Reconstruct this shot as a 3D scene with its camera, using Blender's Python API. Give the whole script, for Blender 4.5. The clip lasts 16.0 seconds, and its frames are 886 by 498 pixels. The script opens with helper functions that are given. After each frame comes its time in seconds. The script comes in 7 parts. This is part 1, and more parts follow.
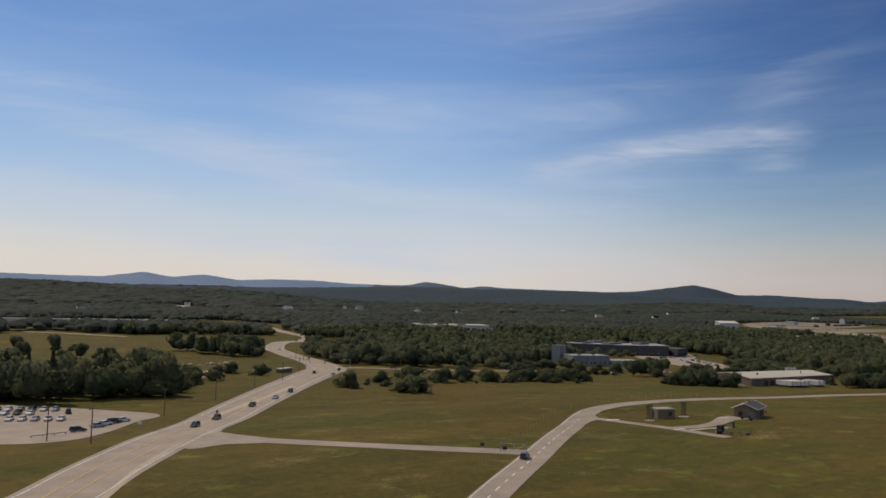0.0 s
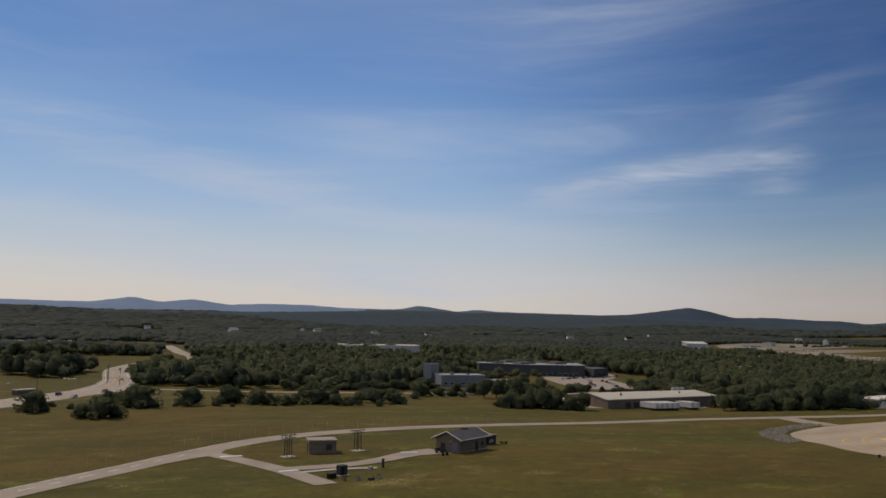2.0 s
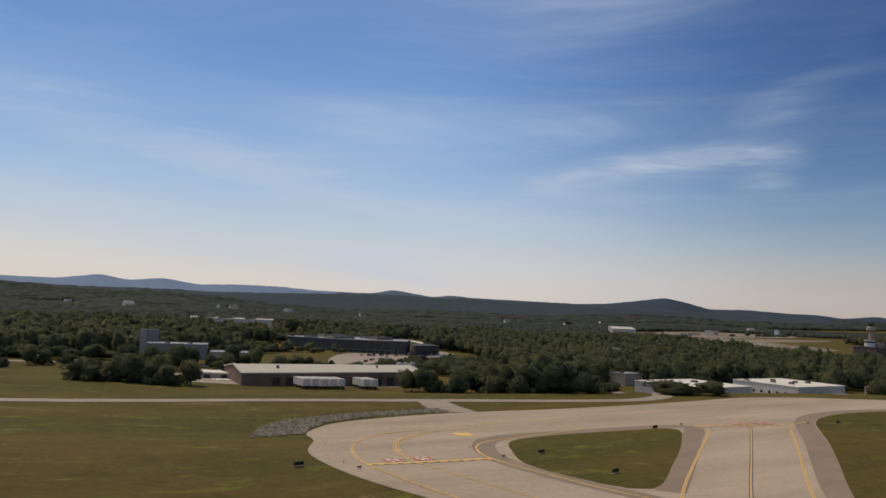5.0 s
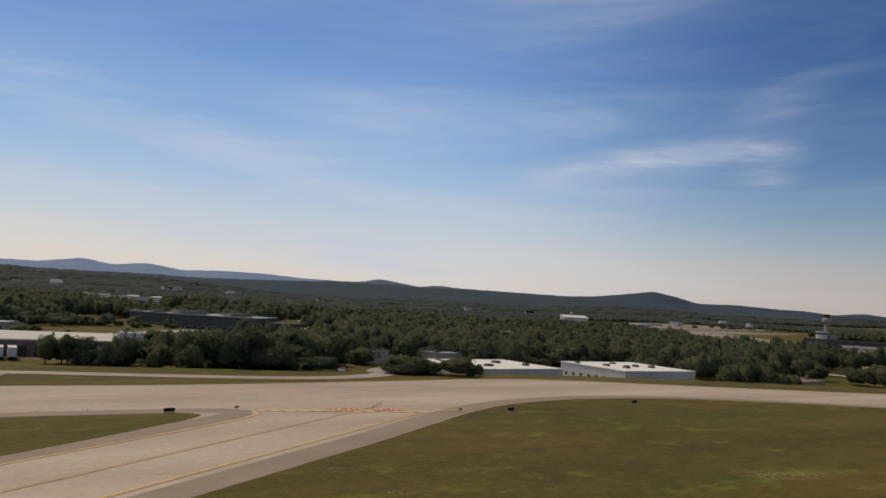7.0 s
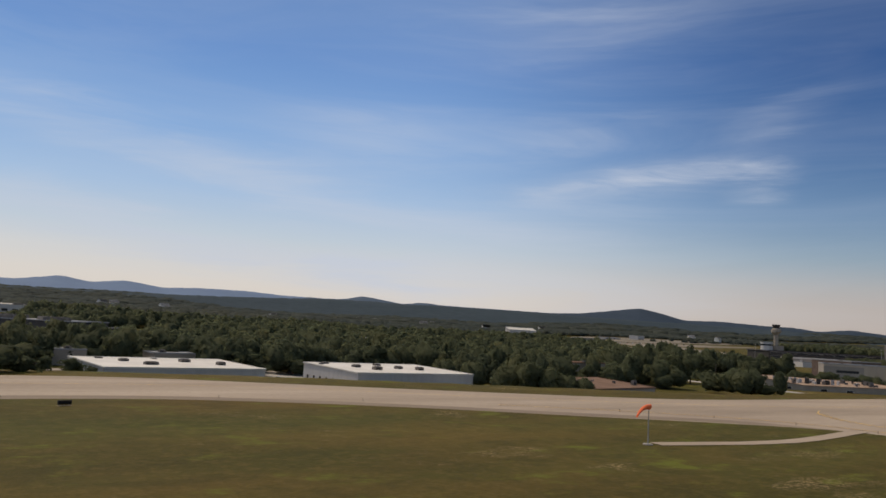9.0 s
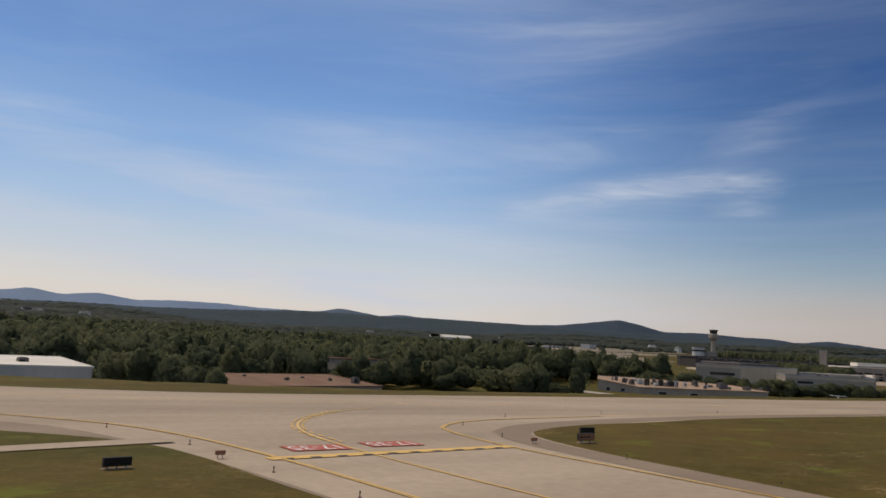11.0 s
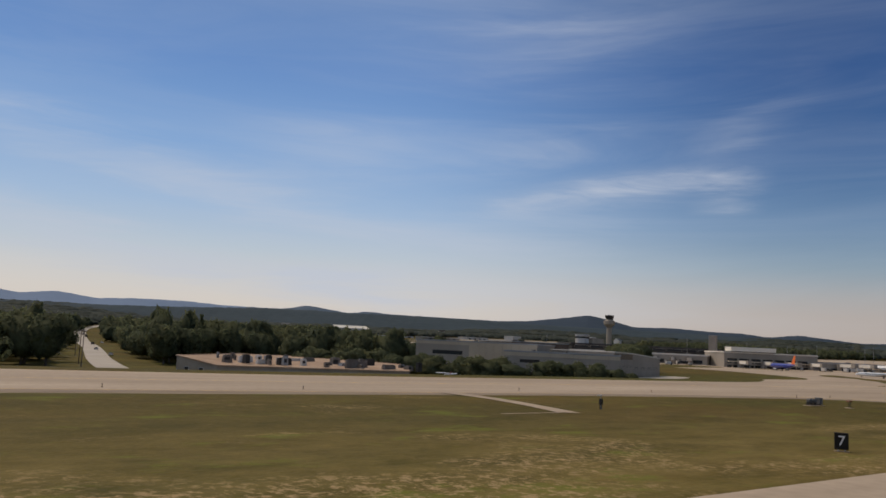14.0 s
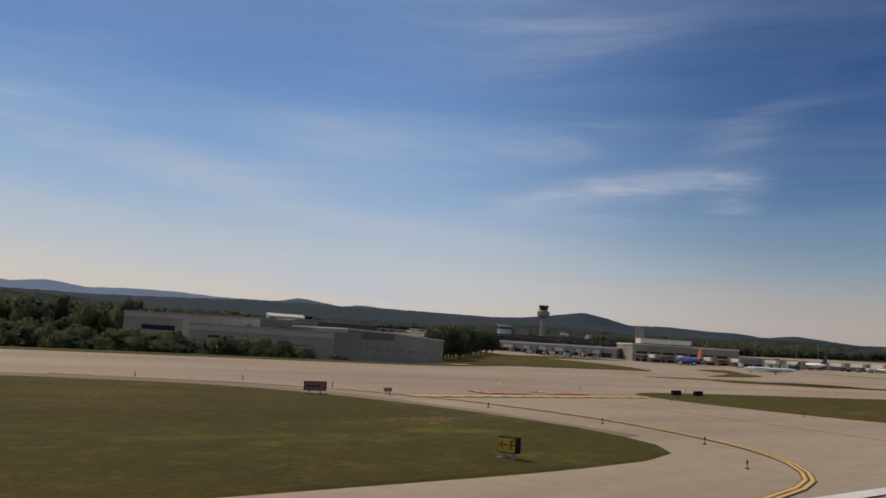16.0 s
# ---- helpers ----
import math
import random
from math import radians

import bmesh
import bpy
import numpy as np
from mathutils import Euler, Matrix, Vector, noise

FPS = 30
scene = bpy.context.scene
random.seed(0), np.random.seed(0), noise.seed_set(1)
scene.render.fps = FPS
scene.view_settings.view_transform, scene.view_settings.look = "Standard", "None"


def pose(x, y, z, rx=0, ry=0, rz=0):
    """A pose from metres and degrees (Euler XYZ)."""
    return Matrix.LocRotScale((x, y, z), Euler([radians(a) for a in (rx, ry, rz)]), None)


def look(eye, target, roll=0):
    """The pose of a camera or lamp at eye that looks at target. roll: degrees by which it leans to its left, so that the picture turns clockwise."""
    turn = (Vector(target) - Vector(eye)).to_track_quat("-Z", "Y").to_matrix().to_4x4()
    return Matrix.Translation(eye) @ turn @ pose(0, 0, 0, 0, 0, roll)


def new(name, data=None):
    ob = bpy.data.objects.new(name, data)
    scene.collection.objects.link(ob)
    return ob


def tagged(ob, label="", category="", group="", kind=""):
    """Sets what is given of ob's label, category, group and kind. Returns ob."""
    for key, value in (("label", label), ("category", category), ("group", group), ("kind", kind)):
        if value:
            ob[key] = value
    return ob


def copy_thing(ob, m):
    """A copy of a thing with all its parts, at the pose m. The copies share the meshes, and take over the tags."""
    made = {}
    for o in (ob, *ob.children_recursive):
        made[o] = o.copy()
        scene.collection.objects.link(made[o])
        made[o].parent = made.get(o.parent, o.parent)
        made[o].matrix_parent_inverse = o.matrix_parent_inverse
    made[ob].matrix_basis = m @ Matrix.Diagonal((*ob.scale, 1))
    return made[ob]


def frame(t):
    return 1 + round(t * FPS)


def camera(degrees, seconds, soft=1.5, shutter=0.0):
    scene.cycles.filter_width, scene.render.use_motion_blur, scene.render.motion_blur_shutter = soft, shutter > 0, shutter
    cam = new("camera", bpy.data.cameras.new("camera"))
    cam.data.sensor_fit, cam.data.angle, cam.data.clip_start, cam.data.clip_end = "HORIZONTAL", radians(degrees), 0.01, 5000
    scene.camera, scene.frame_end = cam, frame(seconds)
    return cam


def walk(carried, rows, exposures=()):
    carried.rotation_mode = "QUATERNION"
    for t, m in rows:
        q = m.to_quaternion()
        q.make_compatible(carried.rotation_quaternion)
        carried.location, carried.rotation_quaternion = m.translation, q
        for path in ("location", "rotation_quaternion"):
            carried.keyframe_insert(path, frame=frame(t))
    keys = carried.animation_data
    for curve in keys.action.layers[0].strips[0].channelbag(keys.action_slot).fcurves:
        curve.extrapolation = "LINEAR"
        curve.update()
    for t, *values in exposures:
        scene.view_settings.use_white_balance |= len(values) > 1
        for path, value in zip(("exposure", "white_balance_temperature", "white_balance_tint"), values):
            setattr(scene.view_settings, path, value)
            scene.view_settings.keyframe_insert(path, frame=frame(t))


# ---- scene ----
cam = camera(58.5, 16.0, soft=1.6)
PATH = [
    (0.0, pose(0.00, 0.00, 24.25, 94.32, -1.41, -35.32)),
    (0.5, pose(19.55, 0.22, 23.43, 94.82, -1.48, -35.32)),
    (1.0, pose(38.99, 0.39, 22.58, 95.55, -1.49, -35.37)),
    (1.5, pose(58.30, 0.53, 21.70, 95.90, -1.40, -35.20)),
    (2.0, pose(77.51, 0.64, 20.79, 96.11, -1.16, -35.08)),
    (2.5, pose(96.62, 0.72, 19.87, 96.45, -0.99, -35.19)),
    (3.0, pose(115.65, 0.78, 18.94, 96.35, -0.64, -35.30)),
    (3.5, pose(134.58, 0.83, 18.01, 96.06, -1.09, -35.44)),
    (4.0, pose(153.44, 0.87, 17.07, 95.77, -1.53, -35.58)),
    (4.5, pose(172.23, 0.90, 16.14, 95.48, -1.98, -35.72)),
    (5.0, pose(190.95, 0.93, 15.23, 95.19, -2.43, -35.85)),
    (5.5, pose(209.61, 0.97, 14.32, 94.90, -2.87, -35.99)),
    (6.0, pose(228.21, 1.00, 13.44, 94.82, -2.61, -36.36)),
    (6.5, pose(246.76, 1.04, 12.58, 94.18, -2.95, -35.52)),
    (7.0, pose(265.26, 1.08, 11.74, 94.58, -3.37, -36.07)),
    (7.5, pose(283.71, 1.13, 10.94, 95.18, -3.56, -36.78)),
    (8.0, pose(302.11, 1.18, 10.16, 94.87, -3.78, -35.84)),
    (8.5, pose(320.47, 1.24, 9.42, 95.69, -3.25, -36.27)),
    (9.0, pose(338.79, 1.30, 8.72, 95.94, -3.22, -36.48)),
    (9.5, pose(357.06, 1.36, 8.05, 96.19, -3.18, -36.69)),
    (10.0, pose(375.29, 1.41, 7.43, 96.44, -3.15, -36.90)),
    (10.5, pose(393.47, 1.46, 6.84, 96.69, -3.12, -37.12)),
    (11.0, pose(411.62, 1.50, 6.30, 96.94, -3.08, -37.33)),
    (11.5, pose(429.71, 1.52, 5.79, 97.57, -2.36, -37.75)),
    (12.0, pose(447.76, 1.52, 5.33, 97.60, -2.47, -38.12)),
    (12.5, pose(465.76, 1.50, 4.91, 97.18, -2.63, -37.99)),
    (13.0, pose(483.70, 1.44, 4.53, 97.26, -2.44, -38.10)),
    (13.5, pose(501.59, 1.35, 4.19, 97.81, -1.89, -39.01)),
    (14.0, pose(519.41, 1.21, 3.89, 96.86, -2.67, -38.46)),
    (14.5, pose(537.17, 1.01, 3.63, 96.79, -3.46, -38.35)),
    (15.0, pose(554.86, 0.75, 3.40, 97.14, -3.33, -38.87)),
    (15.5, pose(572.47, 0.42, 3.20, 96.98, -2.94, -38.48)),
    (16.0, pose(590.00, 0.00, 3.04, 96.56, -3.61, -38.25)),
]
WB = (6600, 13)
walk(cam, PATH, exposures=[(t, s, *WB) for t, s in ((0.0, -0.06), (1.5, -0.18), (2.6, -0.28), (3.2, -0.26), (5.4, -0.08), (8.6, -0.07), (11.6, -0.06), (13.4, -0.1), (14.6, -0.25), (16.0, -0.3))])

# ---- world and sun ----
SUN_AZ, SUN_EL = radians(-13), radians(50)  # from +y towards +x; height
world = bpy.data.worlds.new("sky")
scene.world = world
world.use_nodes = True
wn, wl = world.node_tree.nodes, world.node_tree.links


def wmath(op, a, b=None, c=None, tree=None):
    n = (tree or world.node_tree).nodes.new("ShaderNodeMath")
    n.operation = op
    for i, v in enumerate((a, b, c)):
        if v is None:
            continue
        if isinstance(v, (int, float)):
            n.inputs[i].default_value = v
        else:
            (tree or world.node_tree).links.new(v, n.inputs[i])
    return n.outputs[0]


def build_sky():
    back = wn["Background"]
    sky = wn.new("ShaderNodeTexSky")
    sky.sky_type, sky.sun_disc = "NISHITA", False
    sky.sun_elevation, sky.sun_rotation = SUN_EL, SUN_AZ
    sky.altitude, sky.air_density, sky.dust_density, sky.ozone_density = 100, 1.0, 0.3, 3.0
    tc = wn.new("ShaderNodeTexCoord")
    sep = wn.new("ShaderNodeSeparateXYZ")
    wl.new(tc.outputs["Generated"], sep.inputs[0])
    az = wmath("MULTIPLY", wmath("ARCTAN2", sep.outputs[0], sep.outputs[1]), 57.2958)
    el = wmath("MULTIPLY", wmath("ARCSINE", sep.outputs[2]), 57.2958)
    comb = wn.new("ShaderNodeCombineXYZ")
    wl.new(az, comb.inputs[0])
    wl.new(wmath("MULTIPLY", el, 2.6), comb.inputs[1])

    def wisps(scale, detail, rough, distort, lo, hi, turn):
        mp = wn.new("ShaderNodeMapping")
        mp.inputs["Rotation"].default_value = (0, 0, radians(turn))
        mp.inputs["Scale"].default_value = (scale * 0.35, scale, scale)
        wl.new(comb.outputs[0], mp.inputs[0])
        nz = wn.new("ShaderNodeTexNoise")
        nz.inputs["Scale"].default_value = 1.0
        nz.inputs["Detail"].default_value, nz.inputs["Roughness"].default_value = detail, rough
        nz.inputs["Distortion"].default_value = distort
        wl.new(mp.outputs[0], nz.inputs["Vector"])
        mr = wn.new("ShaderNodeMapRange")
        mr.interpolation_type = "SMOOTHSTEP"
        mr.inputs["From Min"].default_value, mr.inputs["From Max"].default_value = lo, hi
        wl.new(nz.outputs["Fac"], mr.inputs["Value"])
        return mr.outputs[0]

    def ramp(v, a, b):
        mr = wn.new("ShaderNodeMapRange")
        mr.interpolation_type = "SMOOTHSTEP"
        mr.inputs["From Min"].default_value, mr.inputs["From Max"].default_value = a, b
        wl.new(v, mr.inputs["Value"])
        return mr.outputs[0]

    def bell(v, mid, half):
        q = wmath("DIVIDE", wmath("SUBTRACT", v, mid), half)
        return wmath("POWER", 2.718, wmath("MULTIPLY", -1.0, wmath("MULTIPLY", q, q)))

    soft = wisps(0.09, 5, 0.6, 1.2, 0.3, 0.75, -16)
    fibre = wisps(0.26, 6, 0.62, 1.0, 0.25, 0.75, -8)
    wob = wmath("MULTIPLY", wmath("SUBTRACT", wisps(0.2, 5, 0.6, 0.8, 0.1, 0.9, 0), 0.5), 3.0)
    elw = wmath("ADD", el, wob)
    cloud = wmath("MULTIPLY", soft, 0.1)
    # thin veils of cirrus: azimuth, height, half width, half height, slope, weight
    for a0, e0, ha, he, slope, amount in ((19, 10.6, 18, 1.5, -0.2, 0.42), (12, 6.4, 18, 1.3, -0.13, 0.6), (30, 4.2, 18, 1.5, -0.03, 0.55), (30, 13.4, 6.5, 2.2, 0.1, 0.26), (45.5, 14.3, 7.5, 2.0, 0.05, 0.26), (44, 21.5, 9, 2.6, 0.1, 0.3), (59.5, 15.6, 3.5, 1.3, 0.4, 0.16), (40, 7.0, 14, 1.6, -0.08, 0.34), (46, 9.4, 7, 0.7, 0.06, 0.16)):
        tilt = wmath("ADD", e0, wmath("MULTIPLY", wmath("SUBTRACT", az, a0), slope))
        shape = wmath("MULTIPLY", bell(az, a0, ha), bell(wmath("SUBTRACT", elw, tilt), 0.0, he))
        cloud = wmath("ADD", cloud, wmath("MULTIPLY", wmath("MULTIPLY", shape, amount), wmath("ADD", 0.45, wmath("MULTIPLY", soft, 0.8))))
    # one bright streak of cirrus, high in the north-west, with a hook at its end
    off = wmath("SUBTRACT", az, 52.0)
    ridge = wmath("SUBTRACT", wmath("ADD", 11.75, wmath("MULTIPLY", off, 0.1)), wmath("MULTIPLY", wmath("MULTIPLY", off, off), 0.008))
    body = bell(wmath("SUBTRACT", wmath("ADD", el, wmath("MULTIPLY", wob, 0.45)), ridge), 0.0, 0.8)
    azw = wmath("ADD", az, wmath("MULTIPLY", wob, 0.8))
    along = wmath("MULTIPLY", ramp(az, 37, 50), wmath("SUBTRACT", 1.0, ramp(azw, 57.2, 61.4)))
    fray = wmath("ADD", el, wmath("MULTIPLY", wob, 0.3))
    hook = wmath("MULTIPLY", wmath("MULTIPLY", ramp(azw, 55.0, 59.0), wmath("SUBTRACT", 1.0, ramp(azw, 58.4, 61.0))), wmath("ADD", wmath("MULTIPLY", bell(fray, 10.15, 0.5), 0.55), wmath("MULTIPLY", bell(fray, 11.2, 0.9), 0.25)))
    under = wmath("MULTIPLY", wmath("MULTIPLY", bell(az, 46.0, 5.0), bell(fray, 10.4, 0.7)), 0.35)
    streak = wmath("ADD", wmath("ADD", wmath("MULTIPLY", body, along), hook), under)
    cloud = wmath("ADD", cloud, wmath("MULTIPLY", streak, wmath("ADD", 0.12, wmath("MULTIPLY", fibre, 0.58))))
    cloud = wmath("MINIMUM", cloud, 0.75)
    # the sky's colour by height: cream haze, pale blue, deep blue, a little darker away from the sun, with the cabin
    # window's dark tint put into its right side
    grad = wn.new("ShaderNodeValToRGB")
    ge = grad.color_ramp.elements
    ge[0].position, ge[0].color = 0.0, (0.68, 0.605, 0.545, 1)
    ge[1].position, ge[1].color = 1.0, (0.58, 0.58, 0.57, 1)
    for p, c in ((0.03, (0.69, 0.64, 0.585)), (0.047, (0.645, 0.64, 0.62)), (0.066, (0.52, 0.605, 0.67)), (0.1, (0.36, 0.52, 0.73)), (0.15, (0.21, 0.395, 0.7)), (0.21, (0.135, 0.285, 0.6)), (0.25, (0.125, 0.26, 0.55)), (0.36, (0.38, 0.43, 0.51))):
        ge.new(p).color = (*c, 1)
    wl.new(wmath("MULTIPLY", wmath("MAXIMUM", el, 0.0), 1 / 90), grad.inputs[0])
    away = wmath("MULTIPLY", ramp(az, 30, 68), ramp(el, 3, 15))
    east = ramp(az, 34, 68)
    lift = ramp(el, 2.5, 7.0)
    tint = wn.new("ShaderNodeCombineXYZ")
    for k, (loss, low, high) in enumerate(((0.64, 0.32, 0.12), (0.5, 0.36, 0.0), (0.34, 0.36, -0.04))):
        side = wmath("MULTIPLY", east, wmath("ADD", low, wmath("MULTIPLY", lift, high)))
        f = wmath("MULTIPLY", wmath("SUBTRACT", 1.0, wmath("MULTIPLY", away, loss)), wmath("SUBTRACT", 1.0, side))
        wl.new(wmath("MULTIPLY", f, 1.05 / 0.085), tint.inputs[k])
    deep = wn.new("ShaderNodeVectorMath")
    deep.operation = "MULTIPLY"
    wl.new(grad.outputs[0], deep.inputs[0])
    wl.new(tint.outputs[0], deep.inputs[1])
    base = wn.new("ShaderNodeMix")
    base.data_type = "RGBA"
    base.inputs["Factor"].default_value = 0.86
    wl.new(sky.outputs[0], base.inputs["A"])
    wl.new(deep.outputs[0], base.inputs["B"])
    mix = wn.new("ShaderNodeMix")
    mix.data_type = "RGBA"
    wl.new(cloud, mix.inputs["Factor"])
    wl.new(base.outputs["Result"], mix.inputs["A"])
    mix.inputs["B"].default_value = (6.6, 7.4, 8.6, 1)
    wl.new(mix.outputs["Result"], back.inputs["Color"])
    back.inputs["Strength"].default_value = 0.085


build_sky()
sun = new("sun", bpy.data.lights.new("sun", "SUN"))
sun.data.energy, sun.data.angle, sun.data.color = 2.75, radians(0.6), (1.0, 0.87, 0.7)
sun.matrix_world = look((math.sin(SUN_AZ) * math.cos(SUN_EL) * 100, math.cos(SUN_AZ) * math.cos(SUN_EL) * 100, math.sin(SUN_EL) * 100), (0, 0, 0))


# ---- materials ----
def surf(name, colours, scale=1.0, stretch=(1, 1, 1), rough=0.85, metal=0.0, bump=0.0, fine=8.0, grain=0.25, obj=False, rnd=0.0, island=False, spec=0.3):
    """A procedural surface: colours blended by broad noise, broken by fine noise, with relief. rnd: spread of brightness from object to object or piece to piece."""
    m = bpy.data.materials.new(name)
    m.use_nodes = True
    nt = m.node_tree
    n, l = nt.nodes, nt.links
    bs = n["Principled BSDF"]
    bs.inputs["Roughness"].default_value, bs.inputs["Metallic"].default_value = rough, metal
    bs.inputs["Specular IOR Level"].default_value = spec
    if obj:
        co = n.new("ShaderNodeTexCoord").outputs["Object"]
    else:
        co = n.new("ShaderNodeNewGeometry").outputs["Position"]
    mp = n.new("ShaderNodeMapping")
    mp.inputs["Scale"].default_value = [scale * s for s in stretch]
    l.new(co, mp.inputs[0])
    big = n.new("ShaderNodeTexNoise")
    big.inputs["Scale"].default_value, big.inputs["Detail"].default_value, big.inputs["Roughness"].default_value = 1.0, 6, 0.62
    l.new(mp.outputs[0], big.inputs["Vector"])
    rp = n.new("ShaderNodeValToRGB")
    els = rp.color_ramp.elements
    k = len(colours)
    els[0].position, els[1].position = 0.3, 0.7
    els[0].color, els[1].color = (*colours[0], 1), (*colours[-1], 1)
    for i in range(1, k - 1):
        e = els.new(0.3 + 0.4 * i / (k - 1))
        e.color = (*colours[i], 1)
    l.new(big.outputs["Fac"], rp.inputs[0])
    sm = n.new("ShaderNodeTexNoise")
    sm.inputs["Scale"].default_value, sm.inputs["Detail"].default_value = fine, 4
    l.new(co, sm.inputs["Vector"])
    v = wmath("ADD", wmath("MULTIPLY", wmath("SUBTRACT", sm.outputs["Fac"], 0.5, tree=nt), 2 * grain, tree=nt), 1.0, tree=nt)
    if rnd:
        src = n.new("ShaderNodeNewGeometry").outputs["Random Per Island"] if island else n.new("ShaderNodeObjectInfo").outputs["Random"]
        v = wmath("MULTIPLY", v, wmath("ADD", wmath("MULTIPLY", wmath("SUBTRACT", src, 0.5, tree=nt), 2 * rnd, tree=nt), 1.0, tree=nt), tree=nt)
    mul = n.new("ShaderNodeVectorMath")
    mul.operation = "SCALE"
    l.new(rp.outputs[0], mul.inputs[0])
    l.new(v, mul.inputs["Scale"])
    l.new(mul.outputs[0], bs.inputs["Base Color"])
    if bump:
        bp = n.new("ShaderNodeBump")
        bp.inputs["Strength"].default_value, bp.inputs["Distance"].default_value = bump, 0.1
        l.new(sm.outputs["Fac"], bp.inputs["Height"])
        l.new(bp.outputs[0], bs.inputs["Normal"])
    return m


def leafy(m, share):
    """Lets part of the sun's light shine through leaves."""
    nt = m.node_tree
    n, l = nt.nodes, nt.links
    bs = n["Principled BSDF"]
    tr = n.new("ShaderNodeBsdfTranslucent")
    l.new(bs.inputs["Base Color"].links[0].from_socket, tr.inputs["Color"])
    mx = n.new("ShaderNodeMixShader")
    mx.inputs[0].default_value = share
    l.new(bs.outputs[0], mx.inputs[1])
    l.new(tr.outputs[0], mx.inputs[2])
    l.new(mx.outputs[0], n["Material Output"].inputs["Surface"])


def grass_material():
    """Mown airfield grass: long mowing bands of olive and straw, mottled tufts, worn bare soil along the runway's edge."""
    m = surf("grass", ((0.05, 0.043, 0.0075), (0.08, 0.061, 0.0115), (0.118, 0.082, 0.017)), scale=0.05, stretch=(0.25, 1, 1), rough=0.95, bump=0.6, fine=4.5, grain=0.45, spec=0.1)
    nt = m.node_tree
    n, l = nt.nodes, nt.links
    bs = n["Principled BSDF"]
    col = bs.inputs["Base Color"].links[0].from_socket
    geo = n.new("ShaderNodeNewGeometry")
    sep = n.new("ShaderNodeSeparateXYZ")
    l.new(geo.outputs["Position"], sep.inputs[0])

    def mr(v, a, b):
        q = n.new("ShaderNodeMapRange")
        q.interpolation_type = "SMOOTHSTEP"
        q.inputs["From Min"].default_value, q.inputs["From Max"].default_value = a, b
        l.new(v, q.inputs["Value"])
        return q.outputs[0]

    def nz(scale, stretch, detail, rough):
        mp = n.new("ShaderNodeMapping")
        mp.inputs["Scale"].default_value = stretch
        l.new(geo.outputs["Position"], mp.inputs[0])
        t = n.new("ShaderNodeTexNoise")
        t.inputs["Scale"].default_value, t.inputs["Detail"].default_value, t.inputs["Roughness"].default_value = scale, detail, rough
        l.new(mp.outputs[0], t.inputs["Vector"])
        return t.outputs["Fac"]

    def over(a, fac, b):
        x = n.new("ShaderNodeMix")
        x.data_type = "RGBA"
        l.new(fac, x.inputs["Factor"])
        l.new(a, x.inputs["A"])
        x.inputs["B"].default_value = (*b, 1)
        return x.outputs["Result"]
    # wide patches: russet dry grass and deeper green, tens of metres across
    col = over(col, wmath("MULTIPLY", mr(nz(0.016, (0.7, 1.3, 1), 4, 0.6), 0.48, 0.64), 0.45, tree=nt), (0.115, 0.066, 0.016))
    col = over(col, wmath("MULTIPLY", mr(nz(0.027, (0.5, 1.6, 1), 5, 0.6), 0.46, 0.62), 0.55, tree=nt), (0.056, 0.061, 0.01))
    # tufts: light straw tips and darker hollows at a step's width
    col = over(col, wmath("MULTIPLY", mr(nz(1.1, (1, 1, 1), 8, 0.75), 0.48, 0.63), 0.32, tree=nt), (0.165, 0.112, 0.03))
    col = over(col, wmath("MULTIPLY", mr(nz(0.26, (0.8, 1, 1), 7, 0.72), 0.48, 0.62), 0.4, tree=nt), (0.042, 0.037, 0.0075))
    # sun-dried straw tone towards the runway
    dry = wmath("MULTIPLY", wmath("SUBTRACT", 1.0, mr(sep.outputs[1], 18.0, 44.0), tree=nt), wmath("MULTIPLY", wmath("MULTIPLY", mr(sep.outputs[0], 465, 500), mr(sep.outputs[1], -25, 8), tree=nt), wmath("SUBTRACT", 1.0, mr(sep.outputs[0], 565, 592), tree=nt), tree=nt), tree=nt)
    col = over(col, wmath("MULTIPLY", wmath("MULTIPLY", dry, mr(nz(0.35, (0.5, 1, 1), 7, 0.7), 0.3, 0.65), tree=nt), 0.6, tree=nt), (0.2, 0.145, 0.046))
    # fresh green weed in patches
    col = over(col, wmath("MULTIPLY", mr(nz(0.22, (0.7, 1.2, 1), 7, 0.7), 0.545, 0.68), 0.75, tree=nt), (0.125, 0.134, 0.016))
    # bare sandy soil: small scars everywhere, wide ones between runway and taxiway
    near = wmath("SUBTRACT", 1.0, mr(sep.outputs[1], 16.0, 31.0), tree=nt)
    mid = wmath("MULTIPLY", mr(sep.outputs[0], 470, 500, ), wmath("SUBTRACT", 1.0, mr(sep.outputs[0], 560, 590), tree=nt), tree=nt)
    lift = wmath("MULTIPLY", near, wmath("ADD", 0.015, wmath("MULTIPLY", mid, 0.125, tree=nt), tree=nt), tree=nt)
    patch = nz(0.13, (0.6, 1, 1), 5, 0.65)
    crumbs = mr(nz(3.2, (1, 1, 1), 6, 0.75), 0.49, 0.6)
    col = over(col, wmath("MULTIPLY", wmath("MULTIPLY", mr(wmath("ADD", patch, lift, tree=nt), 0.56, 0.72), crumbs, tree=nt), 0.9, tree=nt), (0.34, 0.235, 0.115))
    l.new(col, bs.inputs["Base Color"])
    return m


